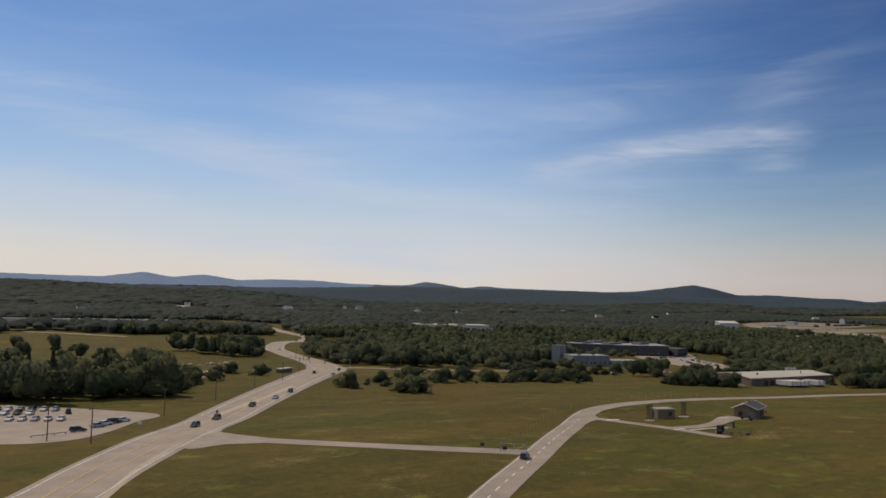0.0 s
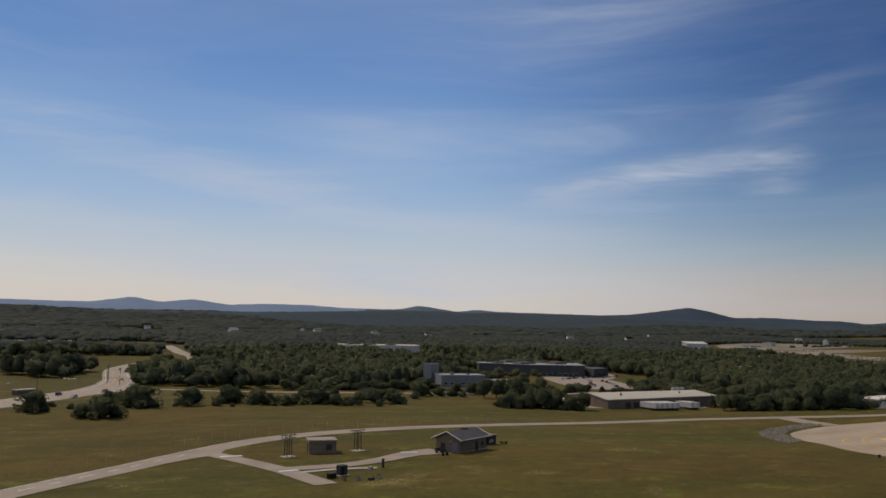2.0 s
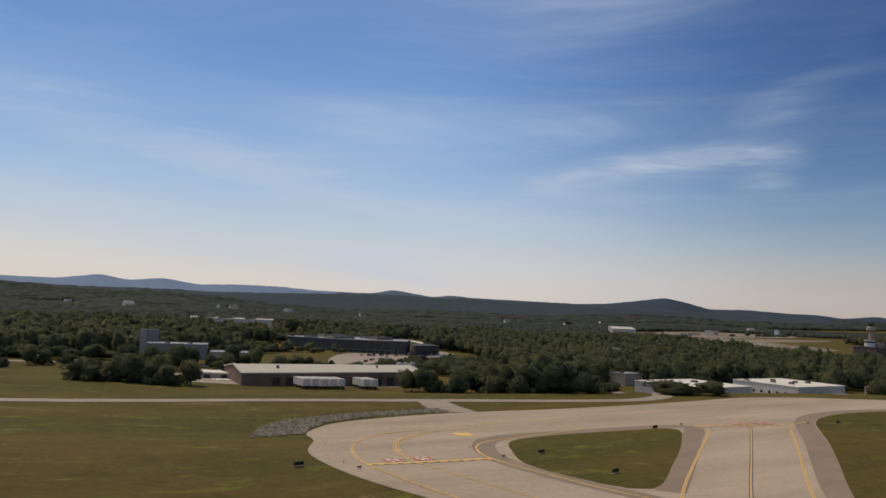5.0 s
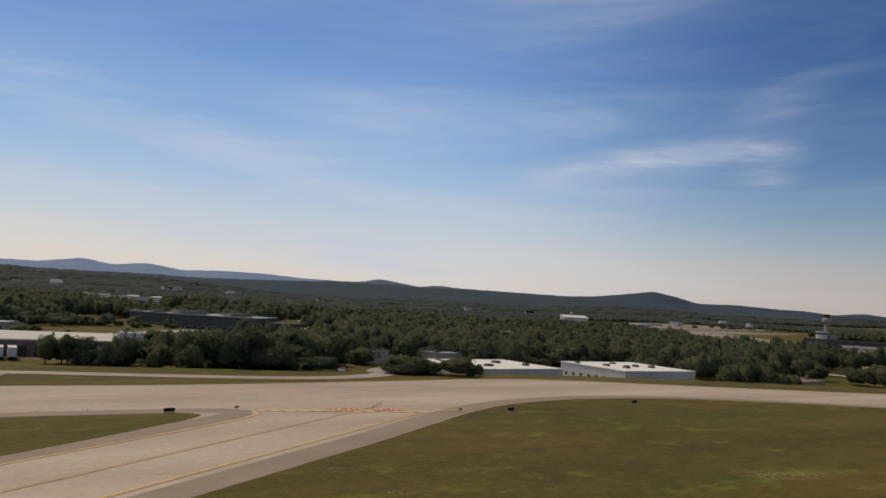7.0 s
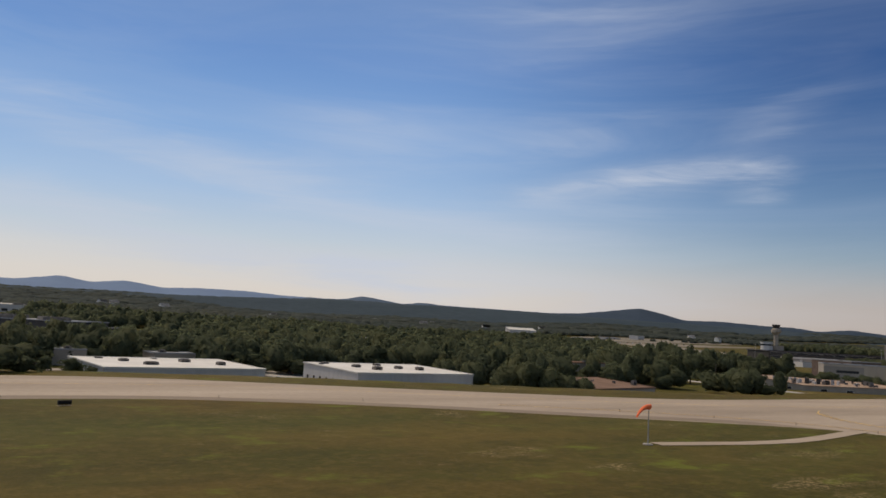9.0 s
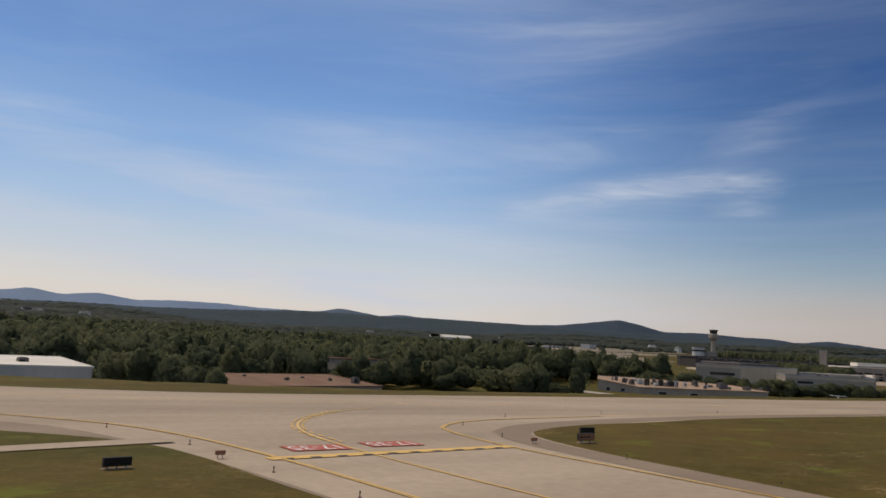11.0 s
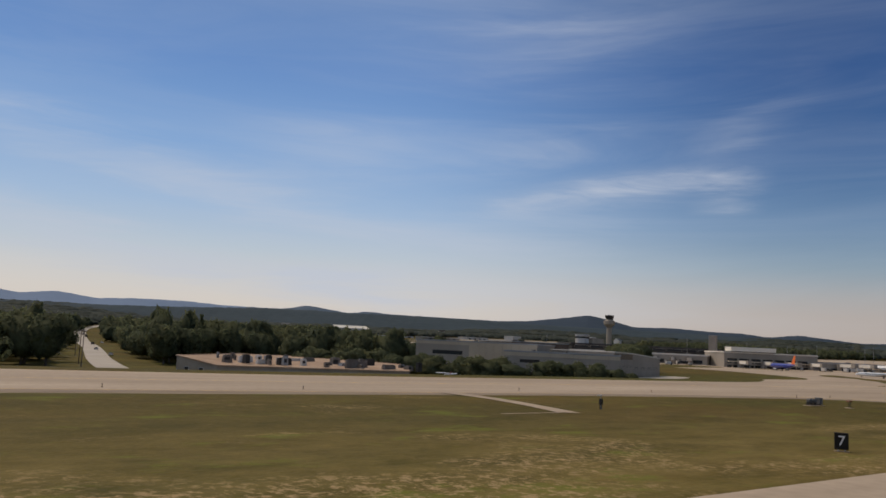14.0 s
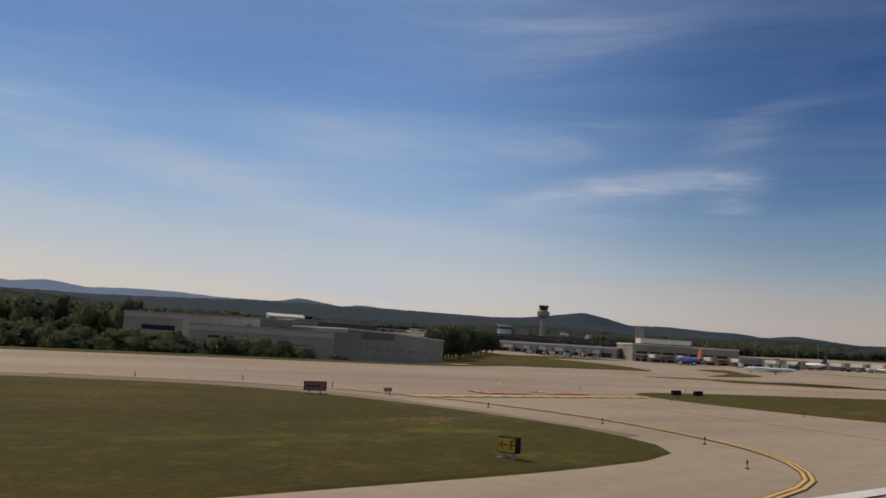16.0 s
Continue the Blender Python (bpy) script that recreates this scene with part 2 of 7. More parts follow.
M = dict(
    grass=grass_material(),
    tuft=surf("grass_tuft", ((0.07, 0.072, 0.016), (0.115, 0.1, 0.026), (0.17, 0.135, 0.05)), 0.35, (0.5, 1, 1), 0.95, fine=6, grain=0.3, rnd=0.35, island=True, spec=0.1),
    asphalt=surf("asphalt", ((0.285, 0.218, 0.152), (0.362, 0.28, 0.198), (0.435, 0.34, 0.243)), 0.11, (0.18, 1, 1), 0.85, fine=1.6, grain=0.2, spec=0.2),
    shoulder=surf("shoulder_asphalt", ((0.21, 0.157, 0.108), (0.272, 0.206, 0.143)), 0.15, (0.3, 1, 1), 0.9, fine=3.0, grain=0.15, spec=0.2),
    road=surf("road_asphalt", ((0.235, 0.185, 0.138), (0.335, 0.268, 0.202)), 0.25, (1, 1, 1), 0.75, fine=4.0, grain=0.12, spec=0.25),
    concrete=surf("concrete", ((0.33, 0.29, 0.24), (0.43, 0.38, 0.32)), 0.08, (1, 1, 1), 0.9, fine=2.0, grain=0.1),
    dry_ground=surf("dry_bare_ground", ((0.1, 0.085, 0.045), (0.2, 0.16, 0.105), (0.33, 0.28, 0.21)), 0.018, (0.4, 1.4, 1), 0.95, fine=0.3, grain=0.3),
    pale_gravel=surf("pale_gravel", ((0.48, 0.43, 0.36), (0.62, 0.57, 0.49)), 0.05, rough=0.9, fine=0.6, grain=0.15),
    sand=surf("sand", ((0.36, 0.28, 0.19), (0.46, 0.38, 0.28)), 0.05, (1, 1, 1), 0.95, fine=0.8, grain=0.2),
    stone=surf("riprap_stone", ((0.085, 0.074, 0.058), (0.17, 0.15, 0.12)), 0.8, rough=0.9, fine=6, grain=0.2, rnd=0.4, island=True),
    yellow=surf("yellow_paint", ((0.62, 0.385, 0.11), (0.74, 0.47, 0.15)), 0.7, rough=0.8, fine=9, grain=0.25),
    white=surf("white_paint", ((0.62, 0.6, 0.56), (0.74, 0.72, 0.68)), 0.7, rough=0.8, fine=9, grain=0.15),
    red=surf("red_paint", ((0.36, 0.085, 0.055), (0.46, 0.125, 0.085)), 0.7, rough=0.8, fine=9, grain=0.2),
    black=surf("black_paint", ((0.018, 0.016, 0.014), (0.028, 0.025, 0.022)), 0.7, rough=0.9, fine=9, grain=0.2, spec=0.08),
    seam=surf("tar_seam", ((0.07, 0.06, 0.055), (0.1, 0.09, 0.08)), 0.5, rough=0.85, fine=6, grain=0.2),
    roof_white=surf("white_membrane_roof", ((0.58, 0.53, 0.45), (0.7, 0.645, 0.56)), 0.12, rough=0.8, fine=1.5, grain=0.08),
    roof_brown=surf("brown_gravel_roof", ((0.16, 0.095, 0.06), (0.24, 0.15, 0.1)), 0.2, rough=0.95, fine=5, grain=0.2, spec=0.1),
    roof_dark=surf("dark_shingle_roof", ((0.05, 0.048, 0.05), (0.085, 0.08, 0.08)), 0.8, rough=0.9, fine=12, grain=0.25),
    roof_grey=surf("grey_metal_roof", ((0.24, 0.23, 0.22), (0.33, 0.32, 0.31)), 0.1, (3, 0.4, 1), 0.6, fine=2, grain=0.1),
    wall_grey=surf("grey_precast_wall", ((0.255, 0.22, 0.18), (0.325, 0.283, 0.233)), 0.15, (1, 1, 0.3), 0.85, fine=3, grain=0.08),
    wall_white=surf("white_metal_siding", ((0.43, 0.4, 0.36), (0.52, 0.485, 0.44)), 0.2, (4, 4, 0.2), 0.6, fine=3, grain=0.06),
    wall_blue=surf("blue_grey_siding", ((0.155, 0.152, 0.158), (0.205, 0.2, 0.207)), 0.2, (4, 4, 0.2), 0.6, fine=3, grain=0.06),
    wall_tan=surf("tan_block_wall", ((0.26, 0.22, 0.17), (0.34, 0.29, 0.23)), 0.5, rough=0.9, fine=5, grain=0.12),
    wall_brown=surf("brown_brick_wall", ((0.12, 0.08, 0.06), (0.18, 0.125, 0.095)), 0.5, rough=0.9, fine=8, grain=0.2),
    roof_cream=surf("cream_metal_roof", ((0.4, 0.355, 0.28), (0.48, 0.43, 0.345)), 0.1, (0.3, 3, 1), 0.7, fine=2, grain=0.08),
    wall_beige=surf("beige_cladding", ((0.4, 0.325, 0.235), (0.48, 0.395, 0.29)), 0.15, (1, 1, 0.3), 0.8, fine=3, grain=0.06),
    wall_house=surf("weathered_grey_brown_siding", ((0.145, 0.104, 0.068), (0.205, 0.152, 0.102)), 0.6, (1, 1, 6), 0.9, fine=6, grain=0.15),
    unit=surf("weathered_brown_metal", ((0.1, 0.085, 0.07), (0.19, 0.165, 0.14)), 0.9, rough=0.7, fine=4, grain=0.2),
    wall_slate=surf("slate_grey_siding", ((0.052, 0.048, 0.046), (0.078, 0.072, 0.068)), 0.2, (4, 4, 0.2), 0.7, fine=3, grain=0.1),
    roof_pale=surf("pale_membrane_roof", ((0.68, 0.62, 0.53), (0.78, 0.72, 0.63)), 0.2, rough=0.8, fine=1.5, grain=0.08),
    roof_sand=surf("sandy_gravel_roof", ((0.27, 0.18, 0.12), (0.42, 0.3, 0.21)), 0.25, rough=0.95, fine=4, grain=0.25, spec=0.1),
    canopy_blue=surf("blue_sheet_metal", ((0.03, 0.08, 0.2), (0.045, 0.11, 0.26)), 0.6, (3, 0.4, 1), 0.5, fine=4, grain=0.1),
    trim=surf("pale_trim", ((0.45, 0.42, 0.38), (0.56, 0.53, 0.49)), 0.5, rough=0.7, fine=5, grain=0.1),
    metal=surf("galvanised_metal", ((0.25, 0.25, 0.25), (0.4, 0.4, 0.39)), 0.8, rough=0.5, metal=0.6, fine=5, grain=0.15),
    dark=surf("dark_grey_metal", ((0.036, 0.033, 0.03), (0.058, 0.053, 0.048)), 0.8, rough=0.8, fine=5, grain=0.15, spec=0.12),
    glass=surf("dark_window_glass", ((0.015, 0.018, 0.022), (0.03, 0.035, 0.04)), 0.3, rough=0.12, fine=1, grain=0.1, spec=0.5),
    orange=surf("orange_fabric", ((0.75, 0.13, 0.04), (0.85, 0.18, 0.06)), 0.8, rough=0.85, fine=6, grain=0.1),
    signyellow=surf("yellow_sign_face", ((0.46, 0.28, 0.03), (0.54, 0.34, 0.045)), 0.8, rough=0.6, fine=6, grain=0.08),
    rust=surf("weathered_orange_paint", ((0.2, 0.09, 0.05), (0.3, 0.15, 0.085)), 1.2, rough=0.85, fine=7, grain=0.2),
    wood=surf("weathered_wood", ((0.1, 0.075, 0.055), (0.16, 0.125, 0.09)), 1.5, (1, 1, 0.2), 0.9, fine=9, grain=0.2),
    plastic=surf("blue_grey_plastic", ((0.075, 0.075, 0.076), (0.115, 0.113, 0.11)), 1.0, rough=0.6, fine=5, grain=0.12),
    bark=surf("bark", ((0.06, 0.045, 0.035), (0.11, 0.085, 0.06)), 1.5, rough=0.95, fine=7, grain=0.3),
    rubber=surf("tyre_rubber", ((0.012, 0.012, 0.012), (0.022, 0.022, 0.022)), 2, rough=0.9, fine=8, grain=0.2),
    leaf=surf("foliage", ((0.07, 0.085, 0.05), (0.102, 0.114, 0.06), (0.148, 0.148, 0.07)), 0.07, rough=0.85, fine=1.1, grain=0.4, rnd=0.16, island=True, spec=0.1),
    conifer=surf("dark_conifer_foliage", ((0.056, 0.066, 0.034), (0.078, 0.088, 0.044)), 0.1, rough=0.85, fine=1.0, grain=0.35, rnd=0.1, island=True, spec=0.1),
    # far woods: the bluish haze of distance is put into the leaf colour
    wood_hazed=surf("far_woodland", ((0.036, 0.046, 0.04), (0.052, 0.059, 0.046), (0.068, 0.069, 0.047)), 0.009, rough=0.9, fine=0.12, grain=0.35, rnd=0.2, island=True, spec=0.1),
    # ridge and hills: aerial haze painted as blue, stronger the farther they stand
    ridge=surf("haze_tinted_ridge", ((0.034, 0.047, 0.054), (0.046, 0.06, 0.066)), 0.003, rough=0.95, fine=0.03, grain=0.35, spec=0.05),
    hill=surf("haze_tinted_hill", ((0.035, 0.05, 0.068), (0.045, 0.06, 0.08)), 0.004, rough=0.95, fine=0.03, grain=0.15, spec=0.05),
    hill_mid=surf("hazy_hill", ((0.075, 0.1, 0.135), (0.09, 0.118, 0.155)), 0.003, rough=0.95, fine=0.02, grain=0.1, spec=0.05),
    hill_far=surf("haze_blue_far_hill", ((0.15, 0.2, 0.285), (0.175, 0.23, 0.32)), 0.002, rough=0.95, fine=0.01, grain=0.06, spec=0.05),
)

leafy(M["leaf"], 0.58)
leafy(M["conifer"], 0.4)
leafy(M["wood_hazed"], 0.25)


# ---- building blocks ----
# ground height: the airfield plateau, the lower land beyond it, and the rise towards the far ridges
AIR_X = (-5000, 100, 150, 190, 225, 260, 300, 350, 440, 500, 560, 620, 750, 900, 5000)
AIR_Z = (3.4, 3.4, 3.3, 1.6, -0.2, -0.4, 0.1, 0.45, 0.55, 0.3, -0.1, -0.1, -0.6, -1.0, -1.0)
LOW_X = (-5000, 60, 140, 210, 270, 340, 395, 480, 560, 640, 690, 760, 5000)
LOW_Z = (2.6, 2.6, 2.2, 0.2, -1.2, -1.4, -3.4, -4.4, -3.2, -3.0, -1.6, -0.9, -0.9)
EDGE_X = (-5000, 40, 130, 250, 330, 390, 430, 465, 640, 700, 5000)
EDGE_Y = (118, 124, 138, 141, 124, 114, 97, 84, 83, 92, 92)
RISE_D = (0, 330, 600, 800, 1000, 1500, 2500, 3500, 4500, 9000)
RISE_Z = (0, 0, 6, 10, 12.5, 17, 38, 76, 108, 120)


def smooth_interp(v, xs, zs):
    """Linear interpolation, softened over neighbouring places."""
    w = 9.0
    return sum(np.interp(v + d * w, xs, zs) for d in (-1.5, -0.75, 0, 0.75, 1.5)) / 5


def ground_z(x, y):
    x, y = np.asarray(x, float), np.asarray(y, float)
    air = smooth_interp(x, AIR_X, AIR_Z)
    low = smooth_interp(x, LOW_X, LOW_Z)
    s = np.clip((y - smooth_interp(x, EDGE_X, EDGE_Y)) / 22.0, 0, 1)
    s = s * s * (3 - 2 * s)
    r = np.hypot(x - 295, y)
    d = np.maximum(np.abs(y), r * np.interp(r, (500, 1600), (0.5, 0.92)))
    wave = 1 + 0.14 * np.sin(np.arctan2(x - 295, np.abs(y) + 1) * 9.0) + 0.08 * np.sin(np.arctan2(x - 295, np.abs(y) + 1) * 23.0 + 1)
    back = np.clip((y - 200) / 300, 0, 1)
    return air + (low - air) * s - low * s * back + np.interp(d, RISE_D, RISE_Z) * np.where(d > 1500, wave, 1 + (wave - 1) * d / 1500)


def gz(x, y):
    return float(ground_z(x, y))


def mesh_ob(name, bm, material, smooth=False):
    me = bpy.data.meshes.new(name)
    bm.normal_update()
    bm.to_mesh(me)
    bm.free()
    me.materials.append(material)
    if smooth:
        me.shade_smooth()
    return new(name, me)


def part(name, bm, material, parent, label="", smooth=False):
    ob = mesh_ob(name, bm, material, smooth)
    ob.parent = parent
    if label:
        ob["label"] = label
    return ob


def thing(name, label, category, x=0.0, y=0.0, z=None, rz=0.0, group="", kind=""):
    e = new(name)
    e.empty_display_size = 0.2
    e.matrix_basis = pose(x, y, gz(x, y) if z is None else z, 0, 0, rz)
    return tagged(e, label, category, group, kind)


def box(bm, x, y, z, sx, sy, sz, rz=0.0, taper=1.0, bevel=0.0):
    """A box whose base centre is (x, y, z)."""
    r = bmesh.ops.create_cube(bm, size=1)
    c, s = math.cos(radians(rz)), math.sin(radians(rz))
    for v in r["verts"]:
        k = taper if v.co.z > 0 else 1.0
        px, py = v.co.x * sx * k, v.co.y * sy * k
        v.co = Vector((x + px * c - py * s, y + px * s + py * c, z + (v.co.z + 0.5) * sz))
    if bevel:
        ed = list({e for v in r["verts"] for e in v.link_edges})
        bmesh.ops.bevel(bm, geom=ed, offset=bevel, segments=1, affect="EDGES")
    return bm


def boxes(*rows):
    bm = bmesh.new()
    for r in rows:
        box(bm, *r)
    return bm


def cyl(bm, a, b, r0, r1=None, seg=8):
    """A tapered tube from a to b."""
    a, b = Vector(a), Vector(b)
    r = bmesh.ops.create_cone(bm, cap_ends=True, segments=seg, radius1=r0, radius2=r0 if r1 is None else r1, depth=(b - a).length)
    m = Matrix.Translation((a + b) / 2) @ (b - a).to_track_quat("Z", "Y").to_matrix().to_4x4()
    bmesh.ops.transform(bm, matrix=m, verts=r["verts"])
    return bm


def tubes(*rows):
    bm = bmesh.new()
    for r in rows:
        cyl(bm, *r)
    return bm


def curve_points(pts, step=4.0):
    """Catmull-Rom through plan points, resampled."""
    p = [Vector(q) for q in pts]
    p = [2 * p[0] - p[1], *p, 2 * p[-1] - p[-2]]
    out = []
    for i in range(1, len(p) - 2):
        n = max(2, int((p[i + 1] - p[i]).length / step))
        for k in range(n):
            t = k / n
            out.append(0.5 * (2 * p[i] + (p[i + 1] - p[i - 1]) * t + (2 * p[i - 1] - 5 * p[i] + 4 * p[i + 1] - p[i + 2]) * t * t + (3 * p[i] - p[i - 1] - 3 * p[i + 1] + p[i + 2]) * t ** 3))
    out.append(p[-2])
    return out


def ribbon(name, pts, width, lift, material, step=4.0, offset=0.0, dash=None, bm=None, flat=None):
    """A strip laid along a plan curve on the ground. dash: (length painted, length left out). width may be a row of widths, spread evenly from start to end."""
    own = bm is None
    bm = bmesh.new() if own else bm
    c = curve_points(pts, step if dash is None else min(step, dash[0] / 2))
    ws = width if isinstance(width, tuple) else (width, width)
    run, prev = 0.0, None
    for i, q in enumerate(c):
        d = (c[min(i + 1, len(c) - 1)] - c[max(i - 1, 0)]).normalized()
        nrm = Vector((-d.y, d.x))
        w = float(np.interp(i / max(1, len(c) - 1), np.linspace(0, 1, len(ws)), ws))
        row = []
        for s in ((-0.5, 0.5) if max(ws) < 3 else (-0.5, -0.17, 0.17, 0.5)):
            u = q + nrm * (s * w + offset)
            row.append(bm.verts.new((u.x, u.y, gz(u.x, u.y) + lift)))
        if i:
            run += (q - c[i - 1]).length
        if prev and len(prev) == len(row) and (dash is None or run % (dash[0] + dash[1]) < dash[0]):
            for a in range(len(row) - 1):
                bm.faces.new((prev[a + 1], prev[a], row[a], row[a + 1]))
        prev = row
    if not own:
        return None
    lone = [v for v in bm.verts if not v.link_faces]
    bmesh.ops.delete(bm, geom=lone, context="VERTS")
    bmesh.ops.recalc_face_normals(bm, faces=bm.faces)
    for f in bm.faces:
        if f.normal.z < 0:
            f.normal_flip()
    return mesh_ob(name, bm, material)


def rounded(pts, step=2.0):
    """A closed smooth outline through plan points."""
    p = [Vector(q) for q in pts]
    n = len(p)
    out = []
    for i in range(n):
        a, b, c, d = p[i - 1], p[i], p[(i + 1) % n], p[(i + 2) % n]
        k = max(2, min(6, int((c - b).length / step)))
        for j in range(k):
            t = j / k
            out.append(0.5 * (2 * b + (c - a) * t + (2 * a - 5 * b + 4 * c - d) * t * t + (3 * b - a - 3 * c + d) * t ** 3))
    return out


def sheet(name, pts, lift, material, cut=5.0, smooth=True, skirt=0.0):
    """A level patch of ground cover with a given outline, following the ground."""
    o = rounded(pts) if smooth else [Vector(q) for q in pts]
    bm = bmesh.new()
    f = bm.faces.new([bm.verts.new((q.x, q.y, 0)) for q in o])
    if f.normal.z < 0:
        f.normal_flip()
    bmesh.ops.triangulate(bm, faces=bm.faces[:])
    xs = [q.x for q in o]
    ys = [q.y for q in o]
    for lo, hi, ax in ((min(xs), max(xs), 0), (min(ys), max(ys), 1)):
        k = lo + cut
        while k < hi:
            co, no = ((k, 0, 0), (1, 0, 0)) if ax == 0 else ((0, k, 0), (0, 1, 0))
            bmesh.ops.bisect_plane(bm, geom=bm.verts[:] + bm.edges[:] + bm.faces[:], plane_co=co, plane_no=no)
            k += cut
    z = ground_z([v.co.x for v in bm.verts], [v.co.y for v in bm.verts])
    for v, q in zip(bm.verts, z):
        v.co.z = float(q) + lift
    bm.normal_update()
    for f in bm.faces:
        if f.normal.z < 0:
            f.normal_flip()
    if skirt:
        rim = [e for e in bm.edges if len(e.link_faces) == 1]
        low = {}
        for e in rim:
            for v in e.verts:
                if v not in low:
                    f = e.link_faces[0].calc_center_median()
                    out = Vector((e.verts[1].co.y - e.verts[0].co.y, e.verts[0].co.x - e.verts[1].co.x, 0)).normalized()
                    low[v] = bm.verts.new(v.co + out * (0.35 if out.dot(v.co - f) > 0 else -0.35) - Vector((0, 0, skirt)))
        for e in rim:
            a, b = e.verts
            bm.faces.new((a, b, low[b], low[a]))
    return mesh_ob(name, bm, material)


def raw_mesh(name, verts, tris, material, normals=None):
    me = bpy.data.meshes.new(name)
    me.vertices.add(len(verts))
    me.vertices.foreach_set("co", np.ascontiguousarray(verts, np.float32).ravel())
    me.loops.add(len(tris) * 3)
    me.loops.foreach_set("vertex_index", np.ascontiguousarray(tris, np.int32).ravel())
    me.polygons.add(len(tris))
    me.polygons.foreach_set("loop_start", np.arange(0, len(tris) * 3, 3, dtype=np.int32))
    me.update(calc_edges=True)
    me.validate()
    if normals is not None:
        me.normals_split_custom_set_from_vertices(np.ascontiguousarray(normals, np.float32).tolist())
    me.materials.append(material)
    return new(name, me)


# ---- ground ----
def axis_steps(*spans):
    out = []
    for a, b, s in spans:
        out += list(np.arange(a, b, s))
    return np.array(out + [spans[-1][1]], float)


def build_ground():
    xs = axis_steps((-5500, -900, 200), (-900, -100, 40), (-100, 760, 4), (760, 1500, 20), (1500, 6000, 150))
    ys = axis_steps((-4000, -400, 200), (-400, -20, 20), (-20, 250, 4), (250, 800, 14), (800, 2000, 60), (2000, 5500, 150))
    gx, gy = np.meshgrid(xs, ys)
    v = np.stack([gx, gy, ground_z(gx, gy)], -1).reshape(-1, 3)
    nx, ny = len(xs), len(ys)
    i = (np.arange(ny - 1)[:, None] * nx + np.arange(nx - 1)[None, :]).ravel()
    t = np.concatenate([np.stack([i, i + 1, i + nx + 1], 1), np.stack([i, i + nx + 1, i + nx], 1)])
    ob = raw_mesh("ground", v, t, M["grass"])
    ob.data.shade_smooth()
    return tagged(ob, "mown olive and straw coloured grassland", "ground", kind="structure")


build_ground()

PAVED = ((236, 13), (234.5, 30), (232.5, 52), (230.5, 68), (232, 82), (237, 91), (239, 97), (247, 104.5), (258, 108), (274, 109.5), (300, 107), (332, 108), (352, 110), (368, 108.2), (384, 101), (400, 93), (415, 86),
         (430, 79.5), (445, 76), (475, 76), (520, 76.5), (580, 76), (640, 76), (665, 84), (692, 100), (735, 111), (752, 126), (775, 165), (790, 215), (815, 262), (870, 330), (1010, 345), (1250, 330), (1250, 120), (1250, 13), (1000, 12.9), (600, 12.9), (300, 12.9), (262, 12.9), (246, 12.9))
tagged(sheet("taxiway", PAVED, 0.05, M["asphalt"]), "sun-bleached asphalt taxiway and apron", "taxiway", kind="structure")
tagged(ribbon("runway", ((200, 0), (700, 0), (1600, 0)), 27.4, 0.06, M["asphalt"], step=12), "wide grooved asphalt runway", "runway", kind="structure")

ISLANDS = (
    ((256, 75), (262, 82), (272, 83.5), (285, 82.5), (293.5, 80.5), (284, 72), (268, 61), (254.5, 53), (251.5, 60), (252, 68)),
    ((243, 14.6), (256, 31), (272, 42), (286, 50.5), (302, 60.2), (316, 69.4), (327, 76.2), (337, 80.2), (348, 82), (358, 81.6), (366, 80.2), (377, 76), (389, 69.6), (401, 61.6), (412, 54.4), (420, 48.4), (424.2, 43.4), (425.5, 38), (426, 30), (427, 20), (428, 14.8), (423, 14.6), (400, 14.6), (330, 14.6), (262, 14.6), (248, 14.6)),
    ((447.4, 14.6), (447.5, 21), (447.8, 27), (448.3, 33), (449.3, 38.5), (452, 43), (460, 46), (471, 47.2), (486, 49), (524, 49.6), (560, 49.2), (580, 47.2), (597, 43.7), (606, 40.5), (611, 34), (613.4, 26), (613.6, 19.5), (611.5, 15.6), (606, 14.4), (598, 14.2), (588, 14.2), (560, 14.3), (500, 14.5), (462, 14.6), (452, 14.6)),
    ((652, 14.6), (643, 16.5), (639, 22), (637.5, 29), (638, 36), (641, 39.5), (650, 40), (676, 37.5), (700, 36), (740, 34), (790, 30), (815, 23), (822, 14.8), (812, 14.6), (770, 14.6), (700, 14.6), (664, 14.6)),
    ((681, 69.5), (698, 65.2), (712, 57), (730, 52), (745, 52), (730, 58), (712, 66), (695, 71)),
    ((690.5, 61.8), (692, 66.5), (704, 67), (721, 68), (727, 61.5), (708, 56.5), (699, 60)),
    ((775, 119), (790, 135), (815, 142), (786, 118.5)),
    ((745, 176), (770, 204), (840, 232), (858, 214), (796, 193)),
    ((715, 82), (734, 86), (760, 98), (780, 112), (781, 118), (765, 110), (740, 95)),
)
for pts in ISLANDS:
    tagged(sheet("grass_island", pts, 0.085, M["grass"], skirt=0.06), "mown grass island between taxiways", "grass", group="grass islands", kind="structure")

